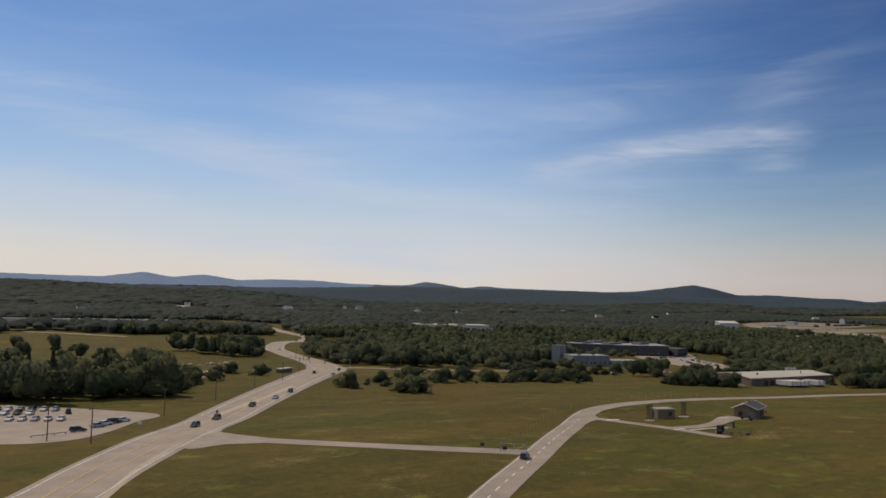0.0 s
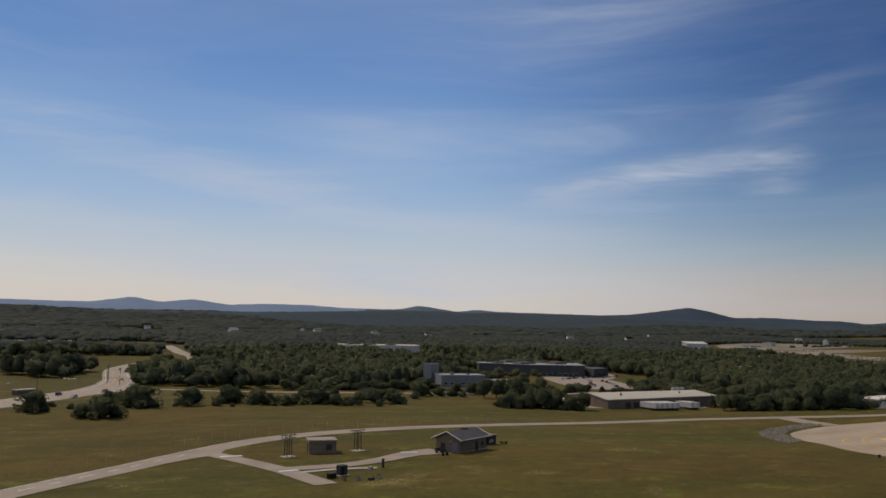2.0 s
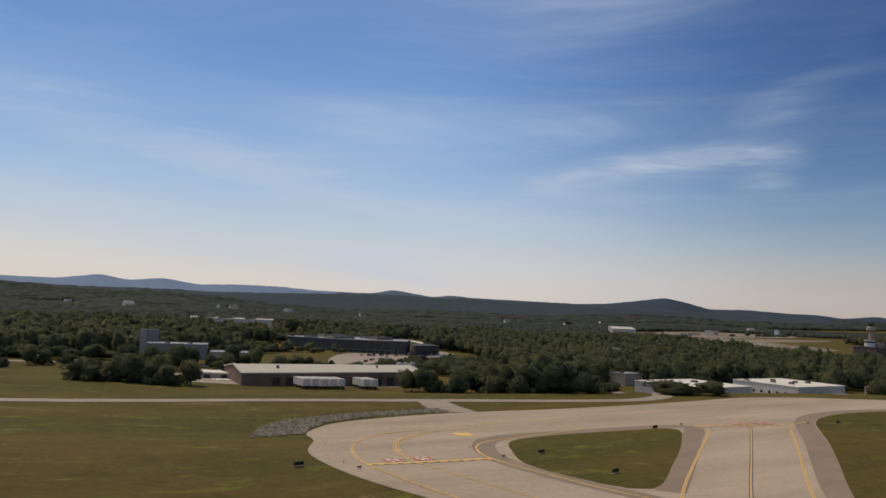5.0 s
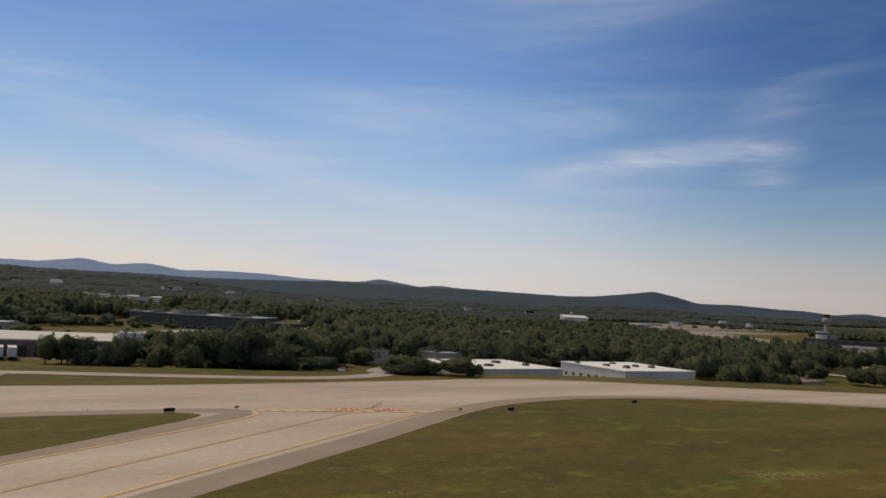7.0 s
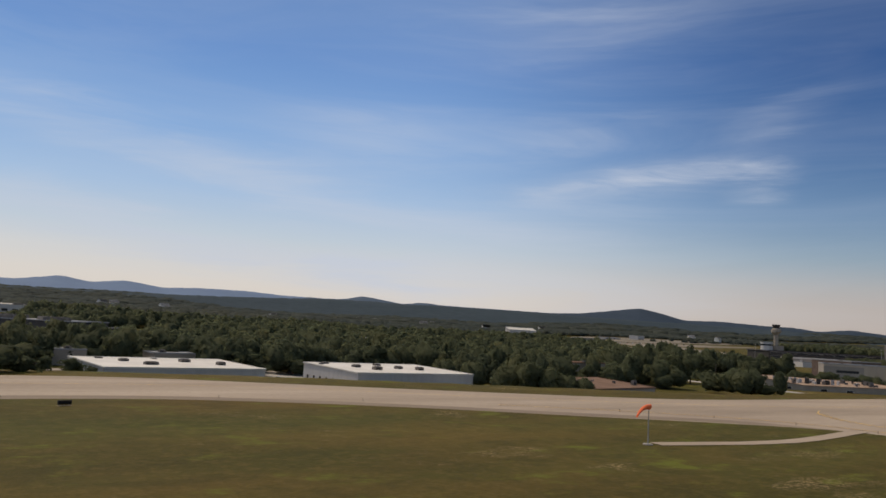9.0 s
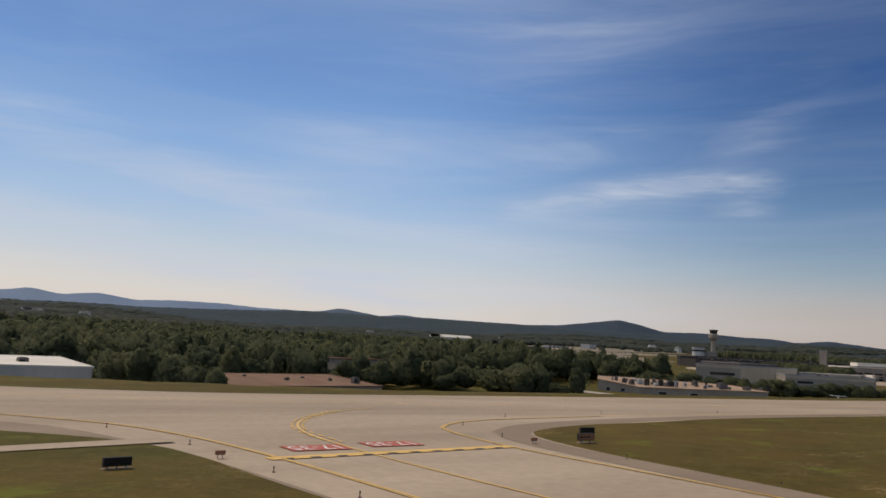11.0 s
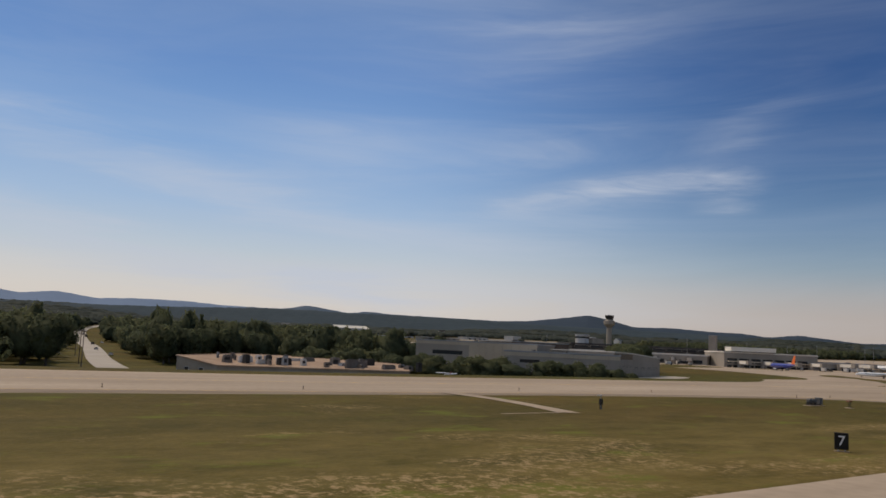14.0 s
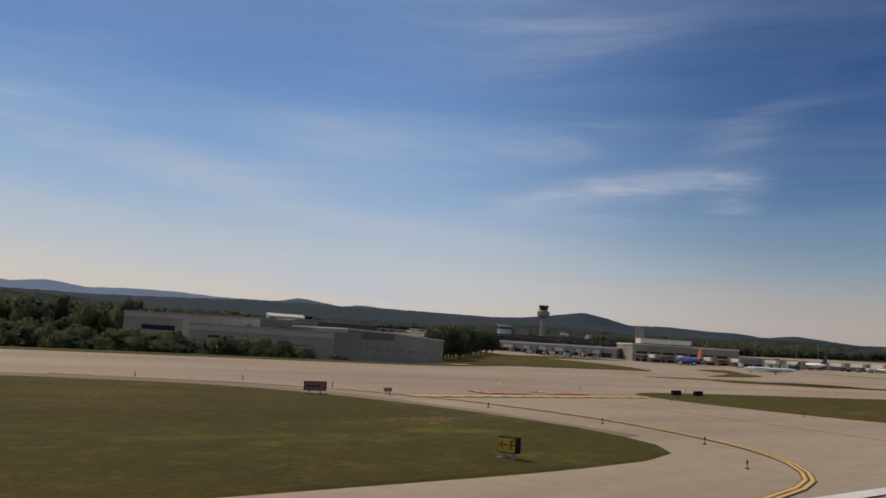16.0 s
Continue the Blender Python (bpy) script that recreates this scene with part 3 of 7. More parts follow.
# asphalt shoulders, darker than the taxiway itself
for pts, w in (
    (((425.8, 13), (424.2, 36), (420.4, 50.4), (414, 56.2), (402.4, 63.2), (390, 71.2), (378, 77.7), (367, 82), (358.4, 83.4), (348, 83.8), (336.4, 82), (325.8, 77.8), (314.8, 71), (300, 61.2), (272, 43.5), (252, 29)), 3.2),
    (((446.2, 13), (446.4, 28), (447.6, 39.5), (452.5, 45), (465, 48.4), (488, 50.6), (540, 51.6), (576, 49.8), (600, 44.8), (609, 39.5), (612.2, 32), (613.2, 25), (613.4, 19)), 2.6),
    (((251, 49), (250, 60), (251, 72), (256, 81), (263, 85), (280, 84.6), (298, 81.5), (284, 70.6), (268, 59.6), (255, 51)), 3.0),
):
    tagged(ribbon("taxiway_shoulder", pts, w, 0.065, M["shoulder"], step=3), "darker asphalt taxiway shoulder", "shoulder", group="taxiway shoulders", kind="structure")

# roads
HIGHWAY = ((-40, 10), (-16, 48), (5, 77), (16.5, 93), (22.5, 103), (31.5, 116.5), (45.5, 136), (66, 165.5), (95, 206), (119, 239), (133, 260), (148, 305), (158, 352), (167, 385), (190, 429), (214, 449), (234, 487), (243, 545), (264, 650))
PERIMETER = ((30, 48), (46, 61.6), (60.5, 73.2), (76, 84.8), (92, 97), (104, 105.6), (114, 113.2), (124.5, 120.4), (136, 125), (155, 128.6), (190, 134), (226, 138), (253, 135.5), (280, 127), (300, 119.5), (318, 114.6), (330, 115), (341, 121), (351, 139), (361, 156), (380, 172), (420, 195))
CROSS = ((130, 256), (146, 259), (162, 251), (186, 244), (225, 238), (252, 234), (289, 229), (335, 222))
SIDE = ((40, 131), (44, 122.5), (50, 115.5), (58.5, 107.6), (67.5, 99.4), (75.5, 92.4), (79.5, 88.6))
DRIVE = ((115.5, 115), (117.3, 107), (119.5, 96), (120.2, 84))
DRIVE_B = ((119.8, 95.5), (128, 94.8), (135, 96.4), (141.5, 99.4), (147.4, 100.2))
for name, pts, w, lift, mt, lab in (
    ("highway", HIGHWAY, (9.6, 9.8, 10.6, 12.4, 14.6, 11.0, 10, 9, 8.6, 8.6, 8.6), 0.05, "road", "four-lane asphalt highway bending past fields"),
    ("perimeter_road", PERIMETER, 4.4, 0.06, "road", "narrow asphalt perimeter road"),
    ("cross_road", CROSS, 4.4, 0.06, "road", "two-lane asphalt road lined with bushes"),
    ("side_road", SIDE, 4.2, 0.055, "road", "worn asphalt side road to a gate"),
    ("driveway", DRIVE, 3.0, 0.07, "road", "asphalt driveway to equipment huts"),
    ("driveway", DRIVE_B, (2.6, 2.8, 3.4, 5.6), 0.075, "road", "asphalt driveway to a small house"),
    ("footpath", ((121, 92.4), (126, 92.4), (131, 91)), 1.1, 0.08, "concrete", "pale concrete footpath"),
    ("connector_road", ((279.5, 126), (276.5, 119), (273.5, 110)), (5.5, 7.5), 0.07, "road", "short road joining taxiway and perimeter road"),
    ("service_road", ((426, 43.5), (407, 40.8), (392, 43.4)), 1.7, 0.13, "asphalt", "pale service path across the grass"),
    ("access_path", ((560.2, 52), (559.8, 46), (558.3, 40), (556.6, 35.2)), (1.7, 1.5, 1.3, 1.6), 0.12, "asphalt", "pale concrete path into the grass"),
    ("access_path", ((551, 35.3), (556, 35.4)), 0.25, 0.115, "asphalt", "thin pale cable trench across the grass"),
    ("industrial_street", ((560.2, 125), (561, 136), (562.6, 150), (571, 190), (591, 275), (611, 370), (640, 480), (690, 620)), 5.6, 0.06, "concrete", "long straight street between trees"),
    ("factory_road", ((405, 330), (432, 352), (470, 402), (480, 440)), 7.0, 0.1, "pale_gravel", "dusty pale yard road"),
    ("field_track", ((30, 295), (50, 280), (70, 262), (92, 256)), 3.5, 0.08, "sand", "sandy track across a field"),
    ("field_track", ((70, 530), (92, 515), (118, 484)), 4.0, 0.1, "sand", "sandy track across a far field"),
    ("far_street", ((385, 1250), (400, 1330), (430, 1390), (420, 1450)), 24.0, 0.6, "pale_gravel", "pale far street in the woods"),
):
    tagged(ribbon(name, pts, w, lift, M[mt]), lab, "road", kind="structure")
tagged(sheet("parking_lot", ((4, 140), (15, 130.5), (25.5, 130.5), (38, 148), (45, 156.5), (38, 167), (22, 183), (0, 196), (-20, 190), (-16, 158)), 0.04, M["road"]), "pale gravel car park beside the highway", "parking lot", kind="structure")
tagged(sheet("yard", ((246, 186), (258, 174), (288, 165), (304, 164.5), (308, 180), (300, 196), (252, 204)), 0.04, M["road"]), "pale concrete yard round a warehouse", "yard", kind="structure")
tagged(sheet("yard", ((360, 306), (400, 304), (436, 332), (444, 352), (420, 326), (380, 318)), 0.08, M["road"]), "car park of a factory", "yard", kind="structure")
tagged(sheet("yard", ((322, 246), (344, 236), (372, 262), (398, 300), (400, 318), (376, 326), (352, 300)), 0.07, M["road"]), "pale yard with parked cars before a factory", "yard", kind="structure")
tagged(sheet("yard", ((404, 128), (414, 126), (418, 150), (428, 185), (408, 185)), 0.06, M["concrete"]), "asphalt yard between warehouses", "yard", kind="structure")
tagged(sheet("clearing", ((64, 240), (75, 231), (89, 243), (93, 255), (84, 258), (72, 252)), 0.06, M["sand"]), "bare sandy clearing beside a field", "clearing", kind="structure")
for pts in (((806, 376), (852, 470), (880, 512), (930, 520), (900, 450), (850, 380)), ((905, 400), (950, 500), (985, 560), (1040, 545), (1000, 470), (960, 405)), ((930, 560), (1000, 610), (1180, 600), (1240, 560), (1100, 535))):
    tagged(sheet("airport_lot", pts, 0.2, M["dry_ground"], cut=20), "wide pale car park and road beyond the woods", "parking lot", group="airport lots", kind="structure")
tagged(sheet("gravel_pit", ((1010, 650), (1080, 612), (1250, 640), (1450, 720), (1420, 820), (1240, 800), (1090, 735)), 0.5, M["dry_ground"], cut=40), "bare sandy clearing beyond the woods", "gravel pit", kind="structure")
tagged(sheet("field", ((95, 255), (128, 270), (140, 300), (148, 345), (128, 352), (105, 330)), 0.05, M["grass"]), "dry grass field beside the highway", "field", kind="structure")

tagged(sheet("hangar_apron", ((664, 112), (678, 115), (692, 119), (692, 125.6), (677, 123.4), (663, 117.4)), 0.08, M["concrete"]), "pale concrete strip before a hangar", "apron", kind="structure")
tagged(ribbon("road_shoulder", ((47.5, 129.5), (39, 121), (33, 112.5), (26.5, 102), (19.5, 88), (8, 70)), (0.6, 1.0), 0.056, M["sand"]), "sandy shoulder of the highway", "road", kind="structure")
tagged(sheet("road_flare", ((38, 122), (42, 127.5), (46, 131), (46.5, 126), (49, 121), (51, 117), (48, 114), (43, 115.5), (37, 114)), 0.058, M["road"]), "widened mouth of the side road", "road", kind="structure")
tagged(sheet("road_flare", ((96, 98.4), (104, 103.6), (112.5, 108.6), (117, 110.6), (121, 117), (108, 109.4)), 0.068, M["road"], smooth=False), "widened bend of the perimeter road", "road", kind="structure")

# painted lines: taxiway edges and centre lines in yellow, road markings
E = 0.03


def paint(name, runs, mt, lift, label, dash=None, step=1.5):
    for pts, w, off in runs:
        ob = ribbon(name, pts, w, lift, M[mt], step=step, offset=off, dash=dash)
        tagged(ob, label, "road marking", group=label, kind="structure")


A_LEFT = ((256, 95), (247, 92.5), (240.5, 87), (236.8, 80.5), (234.8, 73.5), (234, 60), (235, 44), (238, 28))
A_MID = ((272, 96.5), (257, 93), (248.5, 88.4), (243.4, 82), (240.9, 74), (240.8, 57), (242, 40), (246, 26))
A_RIGHT = ((280, 86.5), (264, 84), (256.5, 82), (252.6, 78), (250.2, 72), (249.8, 60), (250.4, 52), (252, 46))
B_LEFT = ((299.5, 81), (297, 76.8), (278, 64.6), (256, 50.3), (240, 38))
B_RIGHT = ((326, 77.5), (316, 74.6), (300, 64.4), (269, 44.7), (250, 31.5))
B_MID = ((318, 86), (313.5, 80.6), (290, 65), (262.5, 47.2), (246, 36))
C_LEFT = ((400, 72.5), (414, 63.5), (424, 53.4), (427.4, 46), (428.9, 37), (429.5, 26), (430, 14))
C_MID = ((449.2, 60.5), (443.7, 57.6), (438.4, 52.4), (435.4, 47), (434.4, 41.5), (434.1, 34), (434.5, 24), (435.5, 14))
C_RIGHT = ((470, 52.6), (454, 50.6), (447.4, 47.6), (445.1, 44), (444.0, 37), (444.3, 27), (444.9, 14))
D_LEFT = ((600, 46.6), (609.5, 41.8), (615, 36.4), (617.4, 31), (618.2, 24), (616.9, 17.8), (614.7, 13.7), (611, 10.7), (606, 9.4))
D_MID = ((640, 52), (632, 46), (628.5, 38), (628, 26), (627, 16), (622, 9))
for runs in (A_LEFT, A_RIGHT, B_LEFT, B_RIGHT, C_LEFT, C_RIGHT, D_LEFT):
    paint("line_border", ((runs, 0.36 if runs is D_LEFT else 0.2, 0),), "seam" if runs is D_LEFT else "shoulder", 0.0815, "dark border under a double yellow line")
    paint("yellow_line", ((runs, 0.11, -0.09), (runs, 0.11, 0.09)), "yellow", 0.0865, "double yellow taxiway edge line")
for runs in (A_MID, C_MID, D_MID):
    paint("yellow_line", ((runs, 0.16, 0),), "yellow", 0.083, "yellow taxiway centre line")
paint("yellow_line", ((B_MID, 0.1, 0),), "yellow", 0.084, "faded yellow taxiway centre line")
paint("tar_line", ((B_MID, 0.06, -0.16), (B_MID, 0.06, 0.16)), "seam", 0.082, "dark sealed joint along a taxiway")
paint("yellow_dashes", ((((443.7, 57.6), (438.4, 52.4), (435.4, 47), (434.6, 41)), 0.16, -0.34), (((443.7, 57.6), (438.4, 52.4), (435.4, 47), (434.6, 41)), 0.16, 0.34), (((257, 93), (248.5, 88.4), (243.4, 82), (241.2, 75.5)), 0.2, -0.3), (((257, 93), (248.5, 88.4), (243.4, 82), (241.2, 75.5)), 0.2, 0.3)), "yellow", 0.087, "dashed yellow centre line markings", dash=(0.9, 0.6), step=0.4)
HOLDS = (((234.6, 74.1), (250.2, 72.3)), ((300.4, 81.6), (317.6, 76.1)), ((428.3, 36.4), (444.0, 36.9)), ((615.4, 34.7), (637.0, 35.6)))
for a, b in HOLDS:
    # four yellow stripes: two solid, two dashed, on a dark ground
    n = Vector((-(b[1] - a[1]), b[0] - a[0])).normalized()
    mid = ((a[0] + b[0]) / 2, (a[1] + b[1]) / 2)
    base = (a, mid, b)
    paint("holding_line", ((base, 0.34, -0.3),), "seam", 0.082, "dark ground of a dashed holding line")
    paint("holding_line", ((base, 0.5, 0.12),), "yellow", 0.09, "solid yellow holding line")
    paint("holding_line", ((base, 0.32, -0.3),), "yellow", 0.09, "dashed yellow holding line", dash=(0.75, 0.75), step=0.3)
paint("yellow_block", ((((257.6, 89.3), (260.0, 88.7)), 3.0, 0),), "yellow", 0.09, "yellow painted block on the taxiway")
TAXI = ((262, 96.5), (300, 98), (340, 99), (375, 96), (405, 82), (432, 70), (460, 64.5), (520, 64), (600, 64), (660, 66), (760, 84))
paint("yellow_line", ((TAXI, 0.16, 0),), "yellow", 0.084, "faded yellow taxiway centre line")
paint("yellow_line", ((((475, 75), (520, 75.4), (600, 75.2), (640, 75)), 0.12, 0), (((470, 52.8), (520, 53), (580, 51.2)), 0.12, 0)), "yellow", 0.084, "faded yellow taxiway edge line")
paint("tar_line", tuple((TAXI, 0.07, o) for o in (-9.5, -6.2, -3.1, 3.1, 6.2, 9.5)), "shoulder", 0.0808, "dark paving joint along the taxiway", step=4)
paint("runway_edge_stripe", ((((205, 9.0), (600, 9.0), (1500, 9.0)), 0.5, 0), (((205, -9.0), (800, -9.0), (1500, -9.0)), 0.5, 0)), "white", 0.1, "white runway edge stripe", step=12)
paint("runway_centre_stripe", ((((230, 0), (800, 0), (1500, 0)), 0.5, 0),), "white", 0.1, "white dashed runway centre line", dash=(20, 13), step=10)
paint("highway_line", ((HIGHWAY, 0.12, 1.25), (HIGHWAY, 0.12, -1.25)), "yellow", 0.08, "yellow highway lane line", step=3)
paint("highway_line", ((HIGHWAY, 0.12, 4.2), (HIGHWAY, 0.12, -4.2)), "white", 0.08, "white highway edge line", step=3)
paint("turn_median", ((((53, 149.5), (64, 163), (77, 179), (92, 199)), 1.6, 0.1),), "sand", 0.085, "sandy painted median of the highway")
paint("perimeter_dashes", ((PERIMETER[:7], 0.16, 0),), "white", 0.09, "white dashed road centre line", dash=(1.7, 2.6), step=0.8)
paint("perimeter_edge", ((PERIMETER[:8], 0.1, 1.9),), "white", 0.088, "white road edge line", step=3)
for x, y, r, w, d in ((117.9, 108.2, -12, 3.0, 0.7), (120, 94, -3, 2.6, 0.5), (142, 100.6, -28, 2.4, 0.6)):
    bm = boxes((0, 0, 0, w, d, 0.02))
    ob = mesh_ob("stop_bar", bm, M["white"])
    ob.matrix_basis = pose(x, y, gz(x, y) + 0.085, 0, 0, r)
    tagged(ob, "white painted stop bar across a driveway", "road marking", group="stop bars", kind="structure")


# ---- hills and far ridges ----
HILL_AZ = (-60, -30, -10, 0, 6, 8.3, 9.6, 11, 12.8, 15, 17.4, 19.8, 23, 25.5, 28.5, 29.8, 31, 32.3, 33.9, 35.3, 36.8, 40.5, 44.5, 46.5, 48.4, 50.6, 52, 53.6, 56, 58.8, 60.5, 62, 63.8, 67.3, 75, 90, 130)
HILL_EL = (1.2, 1.5, 1.7, 1.75, 1.76, 1.78, 1.96, 2.2, 1.9, 2.16, 1.84, 1.98, 1.98, 1.84, 1.8, 1.86, 2.14, 1.97, 1.73, 1.92, 1.8, 1.74, 1.67, 1.76, 2.0, 2.32, 2.05, 1.62, 1.66, 1.5, 1.47, 1.28, 1.48, 1.1, 1.3, 1.2, 1.0)
NEAR_EL = (1.0, 1.05, 1.15, 1.2, 1.25, 1.3, 1.32, 1.34, 1.36, 1.38, 1.4, 1.45, 1.55, 1.65, 1.76, 1.78, 1.78, 1.78, 1.72, 1.72, 1.74, 1.7, 1.6, 1.55, 1.5, 1.45, 1.42, 1.4, 1.35, 1.28, 1.2, 1.1, 1.05, 0.95, 1.0, 1.0, 0.9)


def ridge_band(name, els, lo, hi, crest, a0, a1, material, label, rough_el):
    az = np.linspace(a0, a1, int((a1 - a0) * 9))
    el = np.interp(az, HILL_AZ, els)
    el = (el + np.interp(az - 0.25, HILL_AZ, els) + np.interp(az + 0.25, HILL_AZ, els)) / 3
    jag = np.array([noise.fractal((a * 2.1, crest * 0.01, 0.0), 1.0, 2.0, 5) for a in az])
    el = el + rough_el * jag
    rs = np.concatenate([np.linspace(lo, crest, 14), np.linspace(crest, hi, 5)[1:]])
    v, t = [], []
    for r in rs:
        k = np.clip((r - lo) / (crest - lo), 0, 1)
        k = k * k * (3 - 2 * k) if r <= crest else 1 - 0.3 * (r - crest) / (hi - crest)
        x, y = 295 + r * np.sin(np.radians(az)), r * np.cos(np.radians(az))
        top = 12 + np.tan(np.radians(el)) * r
        base = ground_z(x, y) - 3
        v.append(np.stack([x, y, base + (np.maximum(top, base + 1) - base) * k], 1))
    n = len(az)
    i = (np.arange(len(rs) - 1)[:, None] * n + np.arange(n - 1)[None, :]).ravel()
    t = np.concatenate([np.stack([i, i + 1, i + n + 1], 1), np.stack([i, i + n + 1, i + n], 1)])
    ob = raw_mesh(name, np.concatenate(v), t, material)
    return tagged(ob, label, "hill", group="far hills", kind="structure")


# each farther band wears a bluer, paler colour in place of real haze
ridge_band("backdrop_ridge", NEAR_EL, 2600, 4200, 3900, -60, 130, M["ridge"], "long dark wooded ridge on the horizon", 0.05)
ridge_band("backdrop_hill", HILL_EL, 3900, 4690, 4600, 41.5, 110, M["hill"], "dark wooded hills tinted blue by haze on the horizon", 0.02)
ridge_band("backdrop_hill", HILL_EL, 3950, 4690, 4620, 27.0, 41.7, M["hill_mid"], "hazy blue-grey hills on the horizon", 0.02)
ridge_band("backdrop_mountain", HILL_EL, 4000, 4690, 4640, -55, 27.2, M["hill_far"], "far mountains tinted pale blue by haze on the horizon", 0.02)


# ---- trees ----
def crown_template(kind, tris, seed, core=(6, 10)):
    """Leaf clumps of one crown, 1 high and about 1 wide before scaling: small faces scattered over lobed shells. Gives corners and their rounded normals."""
    rg = np.random.default_rng(seed)
    n = tris
    if kind == "cone":
        h = rg.uniform(0, 1, n) ** 1.25
        a = rg.uniform(0, 2 * np.pi, n)
        tier = 0.75 + 0.25 * np.cos(h * 34 + np.cos(a * 5))
        r = (1 - h) * 0.36 * tier * rg.uniform(0.75, 1.05, n) + 0.01
        c = np.stack([r * np.cos(a), r * np.sin(a), 0.1 + 0.9 * h], 1)
        d = np.stack([np.cos(a), np.sin(a), np.full(n, 0.5)], 1)
        out = d.copy()
    else:
        if kind == "round":
            lobes = [(rg.normal(0, 0.17), rg.normal(0, 0.17), rg.uniform(0.32, 0.8), rg.uniform(0.17, 0.29)) for _ in range(8)] + [(0, 0, 0.5, 0.36)]
        else:
            lobes = [(rg.normal(0, 0.24), rg.normal(0, 0.24), rg.uniform(0.12, 0.72), rg.uniform(0.16, 0.28)) for _ in range(11)] + [(0, 0, 0.34, 0.34)]
        w = np.array([q[3] ** 2 for q in lobes])
        pick = rg.choice(len(lobes), n, p=w / w.sum())
        d = rg.normal(0, 1, (n, 3))
        d /= np.linalg.norm(d, axis=1)[:, None]
        L = np.array(lobes)[pick]
        c = L[:, :3] + d * (L[:, 3] * rg.uniform(0.8, 1.1, n))[:, None]
        c[:, 2] = np.maximum(c[:, 2], (0.1 if kind == "round" else 0.0) + rg.uniform(0, 0.08, n))
        out = 0.65 * d + 0.9 * (c - np.array([0, 0, 0.4]))
    size = {"round": 1.5, "shrub": 1.5, "cone": 1.35}[kind] / np.sqrt(n + 60)
    u = np.cross(d, rg.normal(0, 1, (n, 3)))
    u /= np.linalg.norm(u, axis=1)[:, None] + 1e-9
    w2 = np.cross(d, u) + d * rg.uniform(-0.6, 0.6, n)[:, None]
    s = size * rg.uniform(0.7, 1.35, n)[:, None]
    v = np.stack([c + u * s, c - u * s * 0.6 + w2 * s * 0.9, c - u * s * 0.5 - w2 * s * 0.9], 1)
    out = out / (np.linalg.norm(out, axis=1)[:, None] + 1e-9) + rg.normal(0, 0.18, (n, 3))
    face = np.cross(v[:, 1] - v[:, 0], v[:, 2] - v[:, 0])
    flip = (face * out).sum(1) < 0
    v[flip] = v[flip][:, [0, 2, 1]]
    v, out = v.reshape(-1, 3), np.repeat(out, 3, 0)
    if kind != "cone":
        cv, cn = crown_core(lobes, *core)
        v, out = np.concatenate([v, cv]), np.concatenate([out, cn])
    return v, out


def crown_core(lobes, rings, seg):
    """The closed inner mass of a crown: the outline of all its lobes together, seen from the crown's middle."""
    mid = np.array([0, 0, 0.48])
    L = np.array(lobes)
    c, r = L[:, :3] - mid, L[:, 3] * 0.93

    def reach(d):
        b = c @ d
        q = r * r - (c * c).sum(1) + b * b
        return max(0.16, (b + np.sqrt(np.maximum(q, 0)))[q > 0].max() if (q > 0).any() else 0.16)
    grid = []
    for i in range(rings + 1):
        p = np.pi * (0.03 + 0.94 * i / rings)
        row = []
        for j in range(seg):
            a = 2 * np.pi * (j + 0.5 * (i % 2)) / seg
            d = np.array([math.sin(p) * math.cos(a), math.sin(p) * math.sin(a), math.cos(p)])
            row.append(mid + d * reach(d))
        grid.append(row)
    v, o = [], []
    for i in range(rings):
        for j in range(seg):
            k = (j + 1) % seg
            for t in ((grid[i][j], grid[i + 1][j], grid[i + 1][k]), (grid[i][j], grid[i + 1][k], grid[i][k])):
                v += t
                o += [(q - np.array([0, 0, 0.3])) / (np.linalg.norm(q - np.array([0, 0, 0.3])) + 1e-9) for q in t]
    return np.array(v), np.array(o)


def blob_template(seed, rings=3, seg=7):
    """A lumpy closed crown for far woods."""
    rg = np.random.default_rng(seed)
    v = [(0, 0, 1.0)]
    for i in range(1, rings + 1):
        p = i / (rings + 0.35) * np.pi * 0.72
        for j in range(seg):
            a = 2 * np.pi * (j + 0.5 * (i % 2)) / seg
            r = rg.uniform(0.75, 1.2)
            v.append((0.5 * r * np.sin(p) * np.cos(a), 0.5 * r * np.sin(p) * np.sin(a), 0.5 + 0.5 * np.cos(p) * rg.uniform(0.85, 1.1)))
    v = np.array(v, float)
    nv = (v - np.array([0, 0, 0.45])) * np.array([0.9, 0.9, 0.6]) + np.array([0, 0, 0.42])
    t = [(0, 1 + j, 1 + (j + 1) % seg) for j in range(seg)]
    for i in range(rings - 1):
        a0, b0 = 1 + i * seg, 1 + (i + 1) * seg
        for j in range(seg):
            k = (j + 1) % seg
            t += [(a0 + j, b0 + j, b0 + k), (a0 + j, b0 + k, a0 + k)]
    return v, np.array(t, int), nv


